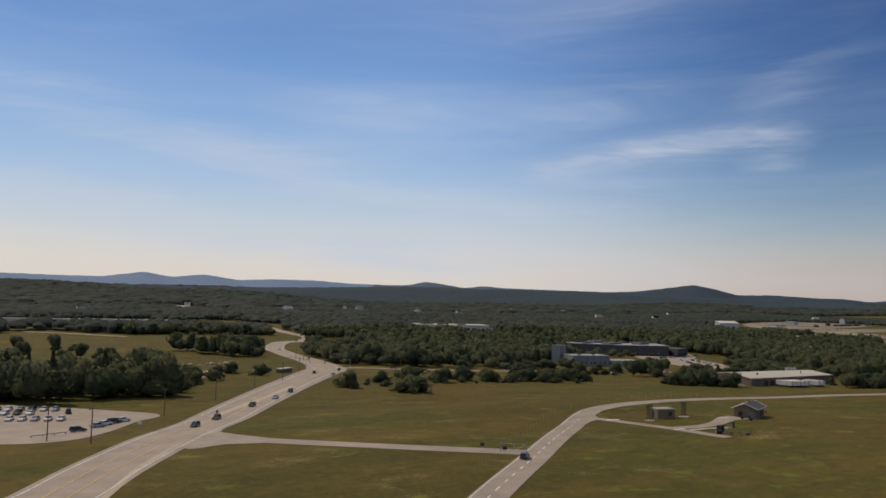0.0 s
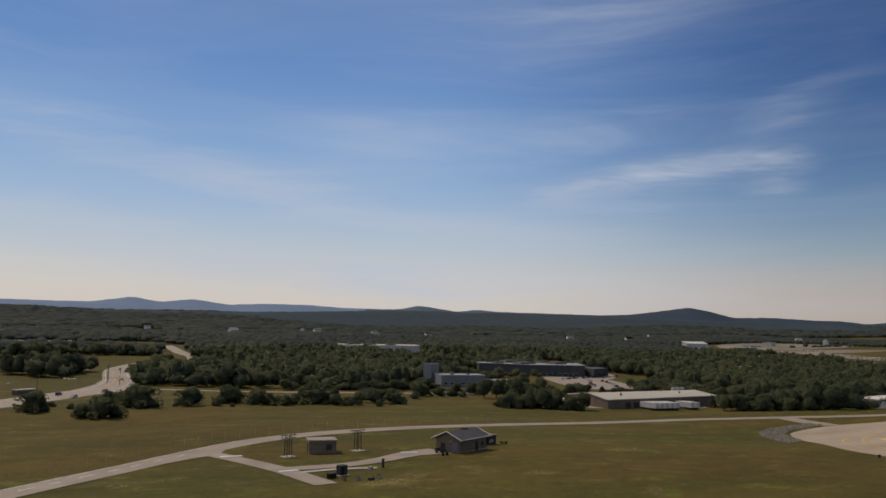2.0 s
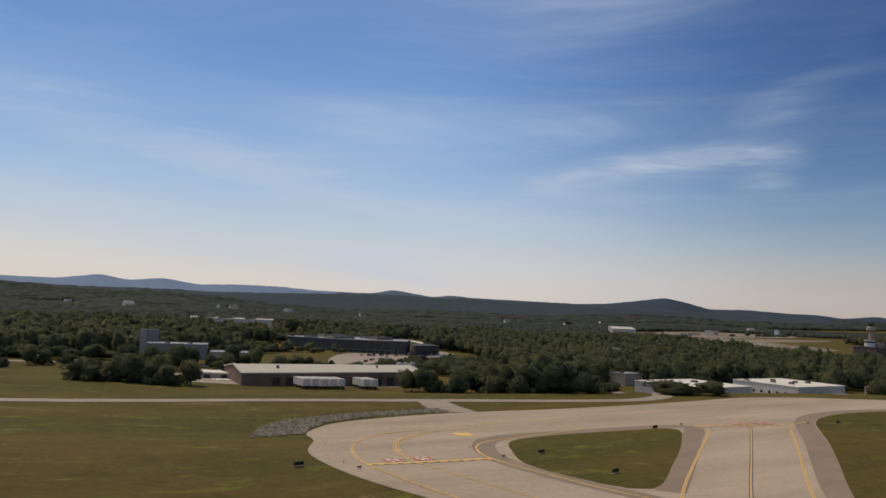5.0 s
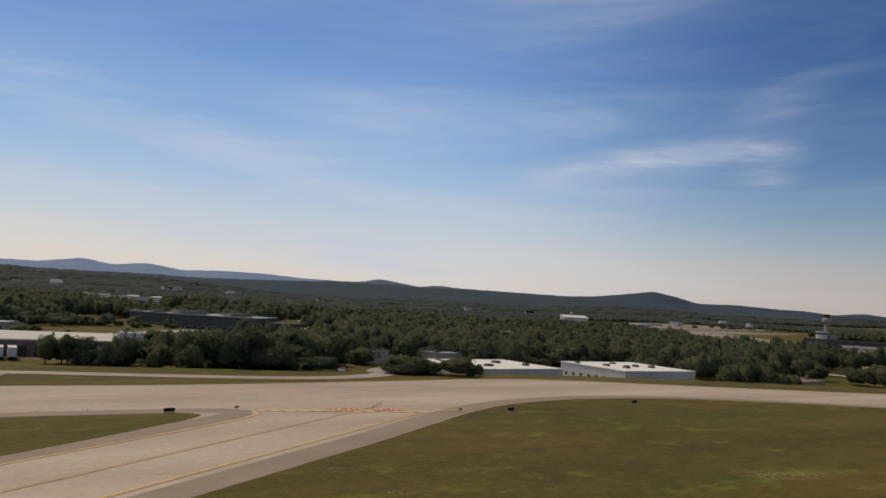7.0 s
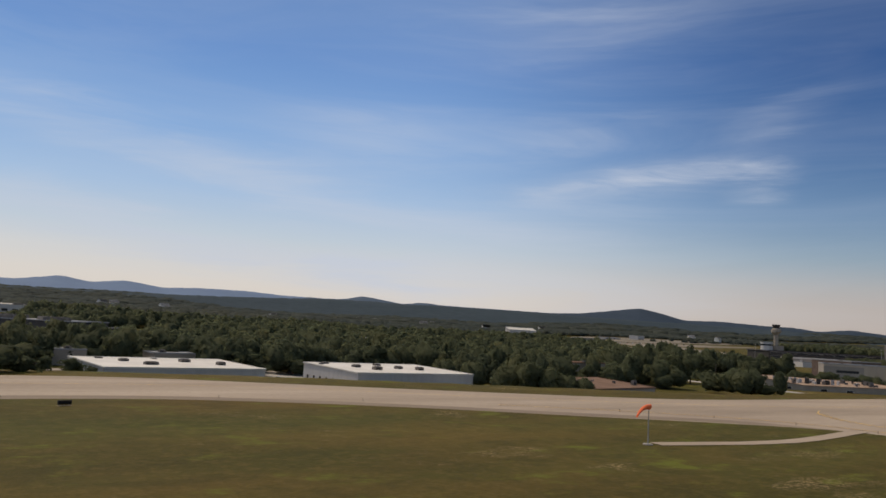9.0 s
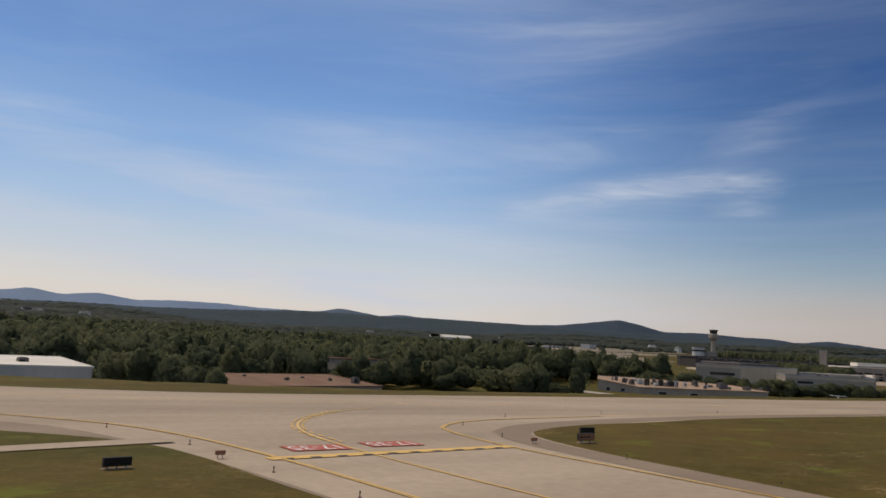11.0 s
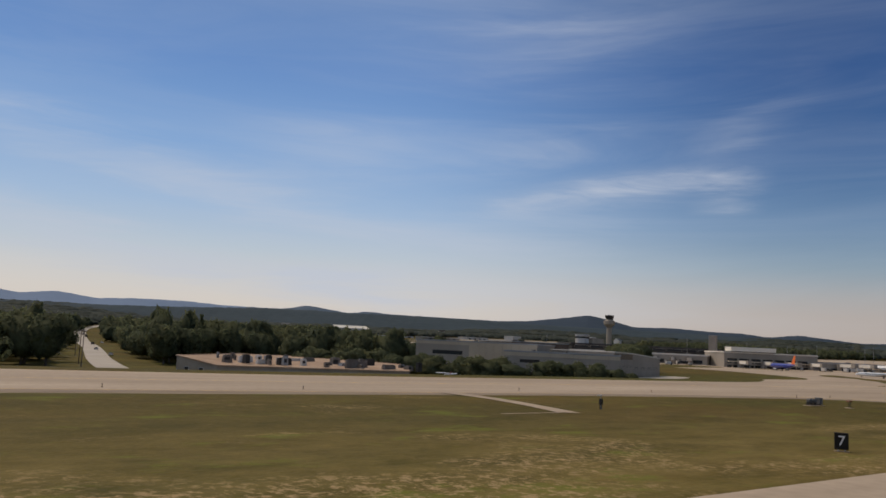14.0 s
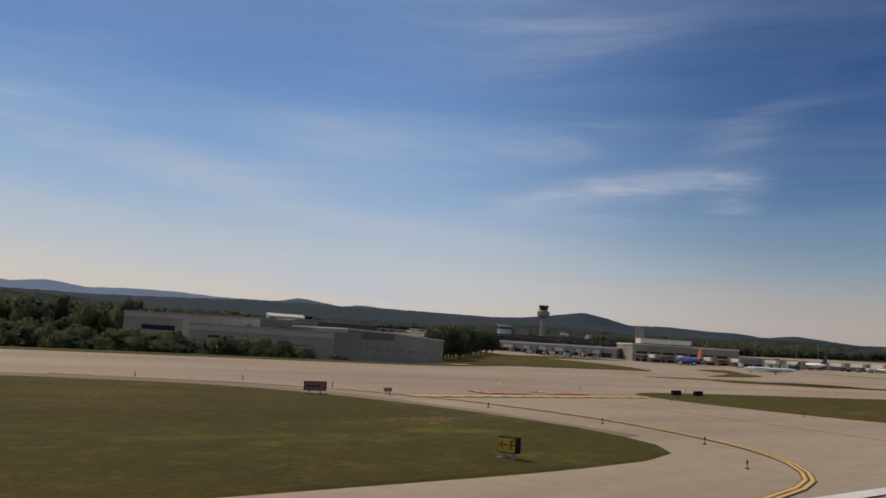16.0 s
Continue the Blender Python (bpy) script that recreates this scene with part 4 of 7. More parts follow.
# open land where no wood grows: (x0, y0, x1, y1, half width) strips and (x, y, radius) discs
STRIPS = [(-40, 10, 30, 116, 14), (30, 116, 125, 245, 13), (125, 245, 160, 360, 11), (160, 360, 215, 449, 9), (215, 449, 265, 650, 9), (130, 256, 190, 243, 8), (190, 243, 335, 222, 5),
          (226, 138, 300, 122, 12), (330, 115, 361, 158, 7), (361, 156, 420, 195, 5), (556, 118, 562, 148, 6), (562, 140, 612, 370, 5), (612, 370, 690, 620, 6), (405, 330, 480, 440, 12), (60, 240, 100, 250, 30), (60, 300, 110, 310, 26),
          (80, 520, 120, 480, 22), (150, 205, 300, 195, 24), (250, 196, 310, 186, 24), (372, 150, 402, 152, 19), (417, 150, 452, 152, 22), (440, 130, 500, 128, 23), (437, 140, 440, 175, 6), (565, 140, 612, 150, 36),
          (636, 160, 665, 105, 20), (655, 120, 700, 128, 14), (700, 150, 1000, 130, 60), (760, 250, 1100, 200, 90), (850, 320, 1100, 400, 60), (486, 134, 512, 136, 10), (503, 164, 515, 165, 6.5), (355, 350, 430, 345, 26), (350, 300, 445, 320, 14),
          (262, 278, 290, 270, 12), (370, 560, 430, 575, 22), (893, 628, 951, 640, 26), (980, 690, 1430, 770, 70), (280, 228, 262, 262, 14), (380, 400, 420, 480, 8), (310, 160, 318, 195, 10),
          (360, 1000, 425, 1420, 52), (0, 640, 250, 700, 26), (560, 225, 566, 232, 7), (520, 300, 525, 305, 8), (700, 420, 800, 440, 12), (-60, 243, 112, 246, 36), (-60, 440, 185, 440, 66), (0, 610, 250, 630, 45), (300, 262, 395, 300, 30), (388, 470, 402, 545, 22), (850, 560, 930, 610, 40), (930, 560, 1400, 630, 55), (562, 150, 612, 370, 8), (600, 105, 680, 100, 14), (340, 545, 450, 545, 30), (358, 114, 367, 148, 5), (362, 108, 367, 140, 6), (326, 240, 384, 312, 17), (-60, 345, 76, 345, 42), (700, 330, 900, 400, 14), (820, 400, 960, 560, 55), (930, 420, 1100, 520, 60), (960, 560, 1200, 560, 60), (560, 150, 606, 330, 9)]


def open_land(x, y, strips=STRIPS):
    out = np.zeros(x.shape, bool)
    for x0, y0, x1, y1, r in strips:
        dx, dy = x1 - x0, y1 - y0
        t = np.clip(((x - x0) * dx + (y - y0) * dy) / (dx * dx + dy * dy + 1e-9), 0, 1)
        out |= np.hypot(x - x0 - t * dx, y - y0 - t * dy) < r
    return out


def wood_edge(x):
    """How near to the airfield the woods begin."""
    return np.interp(x, (-400, 10, 50, 57, 60, 75, 100, 175, 200, 290, 300, 326, 345, 368, 372, 450, 455, 500, 520, 560, 620, 640, 700, 760, 5000), (184, 184, 181, 186, 300, 300, 300, 265, 250, 250, 152, 128, 116, 116, 150, 150, 130, 128, 118, 112, 112, 108, 140, 330, 330))


# where the woods stand tall and where they stay low: (x0, y0, x1, y1, half width)
TALL = [(88, 350, 150, 366, 20), (300, 150, 335, 125, 12), (536, 150, 556, 180, 14), (574, 178, 640, 190, 16)]
LOW = [(300, 175, 395, 310, 36), (225, 205, 385, 330, 34), (330, 120, 374, 140, 15), (200, 230, 290, 262, 26), (606, 118, 640, 152, 24)]


def scatter(x0, x1, y0, y1, step, seed, wedge=True):
    rg = np.random.default_rng(seed)
    gx, gy = np.meshgrid(np.arange(x0, x1, step), np.arange(y0, y1, step))
    x = (gx + rg.uniform(-0.48, 0.48, gx.shape) * step).ravel()
    y = (gy + rg.uniform(-0.48, 0.48, gy.shape) * step).ravel()
    keep = (y > wood_edge(x)) & ~open_land(x, y)
    if wedge:
        az = np.degrees(np.arctan2(x - 295, y))
        keep &= (np.degrees(np.arctan2(x, y)) > -2) & (np.degrees(np.arctan2(x - 590, y)) < 72)
    return x[keep], y[keep], rg


def place(templates, x, y, h, wd, rg, faces=None, sink=0.0):
    """Copies of templates at plan places, as one list of vertices and triangles, with normals for leafy crowns."""
    vs, ts, ns, base = [], [], [], 0
    pick = rg.integers(0, len(templates), len(x))
    rot = rg.uniform(0, 2 * np.pi, len(x))
    z = ground_z(x, y) - sink * h
    for k, tp in enumerate(templates):
        tv = tp[0]
        s = np.nonzero(pick == k)[0]
        if not len(s):
            continue
        c, q = np.cos(rot[s])[:, None], np.sin(rot[s])[:, None]
        px, py = tv[None, :, 0] * wd[s, None], tv[None, :, 1] * wd[s, None]
        v = np.stack([x[s, None] + px * c - py * q, y[s, None] + px * q + py * c, z[s, None] + tv[None, :, 2] * h[s, None]], -1)
        tt = np.arange(len(tv)).reshape(-1, 3) if faces is None else tp[1]
        tn = tp[1] if faces is None else tp[2]
        if len(tn):
            ns.append(np.stack([tn[None, :, 0] * c - tn[None, :, 1] * q, tn[None, :, 0] * q + tn[None, :, 1] * c, np.repeat(tn[None, :, 2], len(s), 0)], -1).reshape(-1, 3))
        ts.append((tt[None] + (np.arange(len(s)) * len(tv))[:, None, None]).reshape(-1, 3) + base)
        vs.append(v.reshape(-1, 3))
        base += len(s) * len(tv)
    return np.concatenate(vs), np.concatenate(ts), (np.concatenate(ns) if ns else None)


def woodland():
    near = [crown_template("round", 470, s) for s in range(6)]
    cone = [crown_template("cone", 200, 20 + s) for s in range(4)]
    mid = [crown_template("round", 40, 40 + s, (4, 7)) for s in range(8)]
    far = [blob_template(60 + s) for s in range(6)]
    vfar = [blob_template(80 + s, 2, 6) for s in range(5)]
    for name, tp, fc, (x0, x1, y0, y1), step, hh, ww, share, mt, lab in (
        ("near_woodland", near, None, (-60, 780, 100, 262), 4.5, (3.6, 9.6), (4.6, 9.0), 0.8, "leaf", "dense summer broadleaf woods beyond the airfield"),
        ("near_conifers", cone, None, (-60, 780, 118, 300), 9.5, (5.5, 9.5), (4.8, 7.0), 0.12, "conifer", "dark pointed conifers among broadleaf woods"),
        ("mid_woodland", mid, None, (-60, 1300, 262, 520), 4.7, (3.2, 9.2), (4.6, 9.4), 0.88, "leaf", "dense broadleaf woods in the middle distance"),
        ("far_woodland", far, 1, (-100, 1900, 520, 800), 6.8, (3.6, 8.0), (7.0, 11.5), 0.93, "wood_hazed", "wide far woods of rounded crowns"),
        ("hill_woodland", vfar, 1, (-100, 1900, 800, 1250), 8.6, (4.0, 7.6), (11.0, 16.0), 0.95, "wood_hazed", "rising far woods of rounded crowns"),
        ("farther_woodland", vfar, 1, (-300, 4300, 1250, 4000), 31.0, (7.0, 13.0), (36, 54), 1.0, "wood_hazed", "continuous woods up to the far ridges"),
        ("side_woodland", far, 1, (1300, 2600, 330, 520), 9.5, (7.0, 11.0), (10.5, 15.0), 1.0, "wood_hazed", "woods beyond the airport"),
    ):
        x, y, rg = scatter(x0, x1, y0, y1, step, len(name) + int(step * 10))
        if share < 1:
            k = np.array([noise.noise((a * 0.02, b * 0.02, step)) for a, b in zip(x, y)]) * 0.6 + rg.uniform(0, 1, len(x)) < share
            x, y = x[k], y[k]
        h, w = rg.uniform(*hh, len(x)), rg.uniform(*ww, len(x))
        patch = np.array([noise.noise((a * 0.011, b * 0.011, 3.0)) for a, b in zip(x, y)])
        h = h * (1 + 0.3 * patch)
        h = np.where(open_land(x, y, LOW), h * 0.48, np.where(open_land(x, y, TALL), h * 1.28, h))
        v, t, nv = place(tp, x, y, h, w, rg, fc, 0.04)
        tagged(raw_mesh(name, v, t, M[mt], nv), lab, "woodland", kind="stuff")


woodland()


def tree_proto(name, label, kind, height, width, seed, tris=420):
    e = thing(name, label, "tree", 0, 0, 0)
    rg = np.random.default_rng(seed)
    rows = [((0, 0, -0.3), (0.05, 0.03, height * 0.5), 0.028 * height, 0.014 * height, 7)]
    for i in range(5 if kind != "cone" else 0):
        a = i * 1.3 + rg.uniform(0, 1)
        rows.append(((0.03, 0.02, height * (0.25 + 0.05 * i)), (math.cos(a) * width * 0.28, math.sin(a) * width * 0.28, height * (0.48 + 0.06 * i)), 0.011 * height, 0.005 * height, 5))
    if kind == "cone":
        rows.append(((0, 0, height * 0.4), (0, 0, height * 0.97), 0.014 * height, 0.003 * height, 6))
    part("trunk", tubes(*rows), M["bark"], e)
    v, nv = crown_template(kind, tris, seed)
    v = v * np.array([width, width, height])
    cr = raw_mesh("crown", v, np.arange(len(v)).reshape(-1, 3), M["conifer" if kind == "cone" else "leaf"], nv)
    cr.parent = e
    return e


def plant_trees():
    protos = {
        "tall": tree_proto("broadleaf_tree", "broad green tree at the edge of the woods", "round", 7.4, 6.4, 101, 950),
        "wide": tree_proto("broadleaf_tree", "wide low green tree beside a road", "shrub", 5.2, 6.2, 102, 800),
        "bush": tree_proto("bush", "rounded green bush in rough grass", "shrub", 2.8, 3.8, 103, 420),
        "pine": tree_proto("conifer", "tall dark pointed conifer", "cone", 10.0, 6.4, 104, 420),
    }
    used = set()
    rg = random.Random(5)

    def put(kind, x, y, s):
        m = pose(x, y, gz(x, y) - 0.05, 0, 0, rg.uniform(0, 360)) @ Matrix.Diagonal((s * rg.uniform(0.9, 1.15), s * rg.uniform(0.9, 1.15), s, 1))
        if kind not in used:
            used.add(kind)
            protos[kind].matrix_basis = m
        else:
            copy_thing(protos[kind], Matrix.Identity(4)).matrix_basis = m
    # clump and bushes along the cross road
    for x, y, s in ((114.5, 174, 0.95), (111.5, 176, 0.6), (117.5, 176, 0.7)):
        put("wide", x, y, s)
    for i in range(44):
        x = 104 + i * 2.3 + rg.uniform(-1.5, 1.5)
        put("bush" if rg.random() < 0.8 else "wide", x, 193 + rg.uniform(-4, 12), rg.choice((0.4, 0.55, 0.7, 0.9, 1.2)) * rg.uniform(0.9, 1.1))
    for i in range(22):
        x = 195 + i * 4.6 + rg.uniform(-2, 2)
        put(rg.choice(("wide", "tall", "bush")), x, 222 + rg.uniform(-10, 10) - i * 0.5, rg.uniform(0.65, 1.0))
    # by the parking lot and the field
    for i in range(16):
        x = 2 + i * 2.1
        put(rg.choice(("tall", "tall", "wide", "pine")), x, 190 + 0.12 * i + rg.uniform(-3, 6), rg.uniform(0.75, 1.1))
    for i in range(26):
        put(rg.choice(("wide", "bush", "bush", "tall")), rg.uniform(18, 84), rg.uniform(300, 395), rg.uniform(0.6, 1.15))
    for i in range(12):
        put(rg.choice(("wide", "bush")), 56 + i * 1.6 + rg.uniform(-1, 1), 190 + i * 3.4 + rg.uniform(-4, 4), rg.uniform(0.55, 1.0))
    for x, y in ((62, 205), (70, 214), (78, 222), (84, 236), (92, 246), (98, 236)):
        put("wide", x, y, rg.uniform(0.5, 0.8))
    for i in range(22):
        put(rg.choice(("wide", "tall", "bush")), 226 + i * 1.0 + rg.uniform(-1, 1), 182 - i * 0.55 + rg.uniform(-3, 5), rg.uniform(0.65, 0.95))
    for i in range(16):
        put(rg.choice(("wide", "tall")), 250 + i * 2.6 + rg.uniform(-1, 1), 232 + rg.uniform(-6, 8), rg.uniform(0.55, 0.85))
    # dark group beside the warehouse, edge trees round the white-roofed units
    for i in range(24):
        put(rg.choice(("wide", "tall", "tall")), 292 + i * 1.5 + rg.uniform(-1, 1), 151 - i * 0.95 + rg.uniform(-1, 7), rg.uniform(0.5, 0.78) if i < 10 else rg.uniform(0.85, 1.08))
    for x, y, s in ((366, 128, 0.38), (368, 129, 0.34), (364, 124, 0.42), (360, 121, 0.42), (357, 117, 0.42), (444.5, 122, 0.95), (447, 118.5, 1.05), (449.5, 115, 0.95), (452, 112.5, 0.8), (454.5, 110.5, 0.75), (418, 128.5, 0.5), (422, 128, 0.5), (452, 124, 1.0), (450, 150, 0.9), (451, 140, 0.9)):
        put("wide" if s < 0.7 else "tall", x, y, s)
    # scrub and young trees in front of the grey halls
    for i in range(46):
        k = i / 45
        x, y = 606 + 27 * k, 152 - 26 * k
        put("wide" if i % 2 else "bush", x + rg.uniform(-3, 3), y + rg.uniform(-7, 4), rg.uniform(0.7, 1.12) if i % 2 else rg.uniform(1.0, 1.6))
    for i in range(20):
        k = i / 19
        put("wide" if i % 3 else "bush", 638.5 + 9.5 * k + rg.uniform(-1.2, 0.6), 119.5 - 9.5 * k + rg.uniform(-5, 0), rg.uniform(0.62, 0.95) if i % 3 else rg.uniform(0.9, 1.4))
    for x, y in ((653, 106), (655, 107.5), (656.5, 109)):
        put("bush", x, y, rg.uniform(0.8, 1.1))
    for x, y, s in ((553, 158, 1.45), (549.5, 161, 1.4), (551, 166, 1.5), (546, 164, 1.3), (543, 160, 1.1), (579, 172, 1.3), (582, 177, 1.35), (586, 175, 1.2), (586, 182, 1.2), (592, 184, 1.25), (599, 183, 1.2), (605, 180, 1.2), (611, 174, 1.15), (700, 141, 1.1), (704, 144, 1.2), (709, 149, 1.15), (714, 154, 1.2), (720, 160, 1.2), (727, 166, 1.25), (734, 172, 1.2), (741, 179, 1.25), (748, 186, 1.2), (756, 193, 1.25), (764, 200, 1.2), (773, 208, 1.25), (782, 217, 1.2), (792, 226, 1.15), (712, 148, 1.0), (738, 180, 1.1)):
        put("tall", x, y, s * 0.9)


plant_trees()


# ---- buildings ----
def hall(name, label, category, poly, top, wall, roof, parapet=0.18, units=(), openings=(), base=None, group="", roof_rise=None, band=None, ridge=False):
    """A flat-roofed building over a plan outline (counter-clockwise from above). units: rooftop boxes (x, y, sx, sy, sz). openings: (edge, metres along it, width,
    sill above the base, height, "door" or "window" or "dock_door"). base: the ground under it."""
    cx, cy = sum(p[0] for p in poly) / len(poly), sum(p[1] for p in poly) / len(poly)
    z0 = min(gz(*p) for p in poly) - 0.3 if base is None else base
    e = thing(name, label, category, cx, cy, z0, group=group)
    h = top - z0
    loc = [(p[0] - cx, p[1] - cy) for p in poly]
    rise = roof_rise or [0.0] * len(poly)
    bm = bmesh.new()
    lo = [bm.verts.new((x, y, 0)) for x, y in loc]
    hi = [bm.verts.new((x, y, h + r)) for (x, y), r in zip(loc, rise)]
    for i in range(len(loc)):
        j = (i + 1) % len(loc)
        bm.faces.new((lo[i], lo[j], hi[j], hi[i]))
    bm.faces.new(lo[::-1])
    for f in (((0, 1, 2, 5), (5, 2, 3, 4)) if ridge else (range(len(hi)),)):
        bm.faces.new([hi[k] for k in f])
    part("wall", bm, M[wall], e)
    # the roof slab stands a little out over the walls, with a low rim
    bm = bmesh.new()
    k = 1.012
    a = [bm.verts.new((x * k, y * k, h + r - 0.12)) for (x, y), r in zip(loc, rise)]
    b = [bm.verts.new((x * k, y * k, h + r + parapet)) for (x, y), r in zip(loc, rise)]
    c = [bm.verts.new((x * 0.985, y * 0.985, h + r + parapet)) for (x, y), r in zip(loc, rise)]
    d = [bm.verts.new((x * 0.985, y * 0.985, h + r + 0.03)) for (x, y), r in zip(loc, rise)]
    n = len(loc)
    for i in range(n):
        j = (i + 1) % n
        for p, q in ((a, b), (b, c), (c, d)):
            bm.faces.new((p[i], p[j], q[j], q[i]))
    for f in (((0, 1, 2, 5), (5, 2, 3, 4)) if ridge else (range(n),)):
        bm.faces.new([d[k] for k in f])
    part("roof", bm, M[roof], e)
    for i in range(n):
        if band and i in band:
            j = (i + 1) % n
            p, q = Vector(loc[i]), Vector(loc[j])
            m = (p + q) / 2
            ang = math.degrees(math.atan2(q.y - p.y, q.x - p.x))
            part("coping", boxes((m.x, m.y, h - 0.34, (q - p).length * 1.01, 0.1, 0.22, ang)), M["trim"], e)
    for k, (x, y, sx, sy, sz) in enumerate(units):
        bm = boxes((x - cx, y - cy, h - 0.35, sx, sy, sz + 0.37, 8, 0.94), (x - cx, y - cy, h + sz, sx * 0.7, sy * 0.7, 0.12, 8))
        u = part("rooftop_unit", bm, M[("unit", "unit", "dark", "unit", "trim", "unit", "metal")[k % 7] if len(units) > 12 else "unit"], e)
        part("grille", boxes((x - cx - 0.1 * sx, y - cy - sy * 0.49, h + 0.12 * sz, sx * 0.6, 0.06, sz * 0.6, 8)), M["dark"], u)
    for i, along, w, sill, oh, kind in openings:
        p, q = Vector(loc[i]), Vector(loc[(i + 1) % n])
        dr = (q - p).normalized()
        ang = math.degrees(math.atan2(dr.y, dr.x))
        c0 = p + dr * along
        out = Vector((dr.y, -dr.x))
        f = c0 + out * 0.02
        fr = bmesh.new()
        for sx_, zz, ww, hh in ((0, sill + oh, w + 0.16, 0.08), (-w / 2 - 0.04, sill, 0.08, oh), (w / 2 + 0.04, sill, 0.08, oh)):
            g = f + dr * sx_
            box(fr, g.x, g.y, zz, ww, 0.1, hh, ang)
        fo = part("window" if kind == "window" else "door", fr, M["trim" if kind == "window" and wall != "wall_grey" else "dark"], e)
        g = c0 + out * 0.008
        part("pane" if kind == "window" else "leaf", boxes((g.x, g.y, sill, w, 0.04, oh, ang)), M["glass" if kind == "window" else ("white" if kind == "door" else "dark")], fo)
    return e


def rect(x, y, w, d, rz):
    c, s = math.cos(radians(rz)), math.sin(radians(rz))
    return [(x + a * c - b * s, y + a * s + b * c) for a, b in ((-w / 2, -d / 2), (w / 2, -d / 2), (w / 2, d / 2), (-w / 2, d / 2))]


def build_buildings():
    hall("warehouse", "long warehouse with pale shallow gable roof and loading docks", "warehouse", [(259.5, 171.5), (305.5, 166.5), (307.5, 177), (309.5, 188), (263.5, 193), (261.5, 182)], 2.6, "wall_brown", "roof_cream", 0.15,
         units=[(270, 176, 0.5, 0.5, 0.5), (296, 174, 0.4, 0.4, 0.6)], openings=[(0, 8 + 3.2 * i, 1.7, 0.4, 1.9, "dock_door") for i in range(10)], roof_rise=[-0.9, -0.5, 0.6, -0.5, -0.7, 0.5], ridge=True)
    hall("low_store", "low white-roofed store beside the warehouse", "store", [(255.3, 190.9), (262.6, 187.3), (263.6, 196.3), (256.3, 200.9)], 0.4, "wall_tan", "roof_pale", openings=[(0, 3, 1.2, 0.2, 1.1, "dock_door"), (0, 7, 1.2, 0.2, 1.1, "dock_door")])
    hall("low_store", "low white-roofed lean-to beside the warehouse", "store", [(258.3, 182.9), (267.6, 180.3), (267.9, 184.3), (258.6, 187.9)], -0.9, "wall_white", "roof_pale")
    hall("office_tower_block", "pale blue-grey block rising over a low factory", "factory", rect(270, 283, 4.4, 5, 8), 8.0, "wall_blue", "roof_grey", openings=[(0, 2.2, 1.2, 4, 0.8, "window")])
    hall("low_factory", "low blue-grey factory wing with flat roof", "factory", [(265, 268), (283, 262), (288, 275), (270, 281)], 3.9, "wall_blue", "roof_grey", units=[(273, 272, 1.4, 1.4, 0.6), (280, 270, 1.2, 1.2, 0.5)], openings=[(0, 2 + 2.4 * i, 1.4, 1.6, 0.7, "window") for i in range(7)])
    hall("low_annex", "low dark annex of the factory", "factory", [(284, 262), (298, 256), (303, 268), (289, 274)], 1.6, "wall_tan", "roof_grey")
    hall("factory", "large dark grey factory with stepped flat roofs", "factory", [(360, 366), (375, 338), (403, 324), (424, 352), (402, 380), (372, 386)], 4.4, "wall_slate", "roof_grey", 0.25,
         units=[(382, 352, 13, 7, 1.1), (402, 346, 11, 7, 1.3), (388, 370, 17, 6, 1.4), (404, 362, 8, 5, 0.8), (372, 364, 6, 4, 0.9)], openings=[(1, 2 + 3 * i, 1.8, 1.2, 1.0, "window") for i in range(9)] + [(0, 3 + 3.2 * i, 1.8, 1.2, 1.0, "window") for i in range(8)])
    hall("factory_wing", "dark lower factory wing with loading bays", "factory", [(404, 318), (424, 326), (432, 344), (424, 350), (405, 322)], 2.6, "wall_slate", "roof_dark", openings=[(0, 3 + 3.4 * i, 2.0, 0.4, 1.8, "dock_door") for i in range(5)])
    hall("far_factory", "long low pale factory among far woods", "factory", [(380, 572), (444, 555), (448, 570), (384, 588)], 10.2, "wall_white", "roof_cream", roof_rise=[0, 0, 0.8, 0.8], units=[(393, 578, 14, 3, 1.2), (405, 572, 12, 3, 1.2), (422, 567, 9, 3, 1.0)], openings=[(0, 4 + 6 * i, 3.5, 1.0, 1.6, "window") for i in range(9)])
    hall("far_store", "small pale building among far woods", "store", rect(452, 560, 14, 6, -15), 8.2, "wall_white", "roof_grey")
    units_a = [(377, 146, 1.6, 1.2, 0.7), (374, 151, 1.2, 1.2, 0.6), (380, 140, 2.4, 1.2, 0.6), (388, 147, 1.8, 1.6, 0.8), (393, 142, 1.5, 1.2, 0.7), (384, 152, 1.0, 1.0, 0.5)]
    dock = [(0, 15.2, 1.35, 0.3, 1.5, "dock_door"), (0, 17.8, 1.35, 0.3, 1.5, "dock_door")]
    hall("white_roofed_unit", "white-roofed industrial unit with rooftop air units", "warehouse", [(371, 133.5), (398.8, 135.4), (397.4, 155.5), (369.6, 153.5)], 0.15, "wall_white", "roof_white", 0.1, units_a, dock + [(0, 25.0 + 0.5 * i, 0.22, 1.0, 1.3, "window") for i in range(3)] + [(0, 11.6, 0.9, 0.2, 0.7, "window")], roof_rise=[0, 0, 0.5, 0.5], band=(0,))
    units_b = [(418.5, 150, 1.4, 1.2, 0.8), (422, 143, 1.6, 1.3, 0.8), (424, 138, 1.8, 1.3, 0.8), (430, 148, 1.5, 1.3, 0.8), (431, 141, 1.5, 1.3, 0.8), (435, 139, 1.5, 1.3, 0.8), (416.6, 148, 0.8, 0.8, 0.7)]
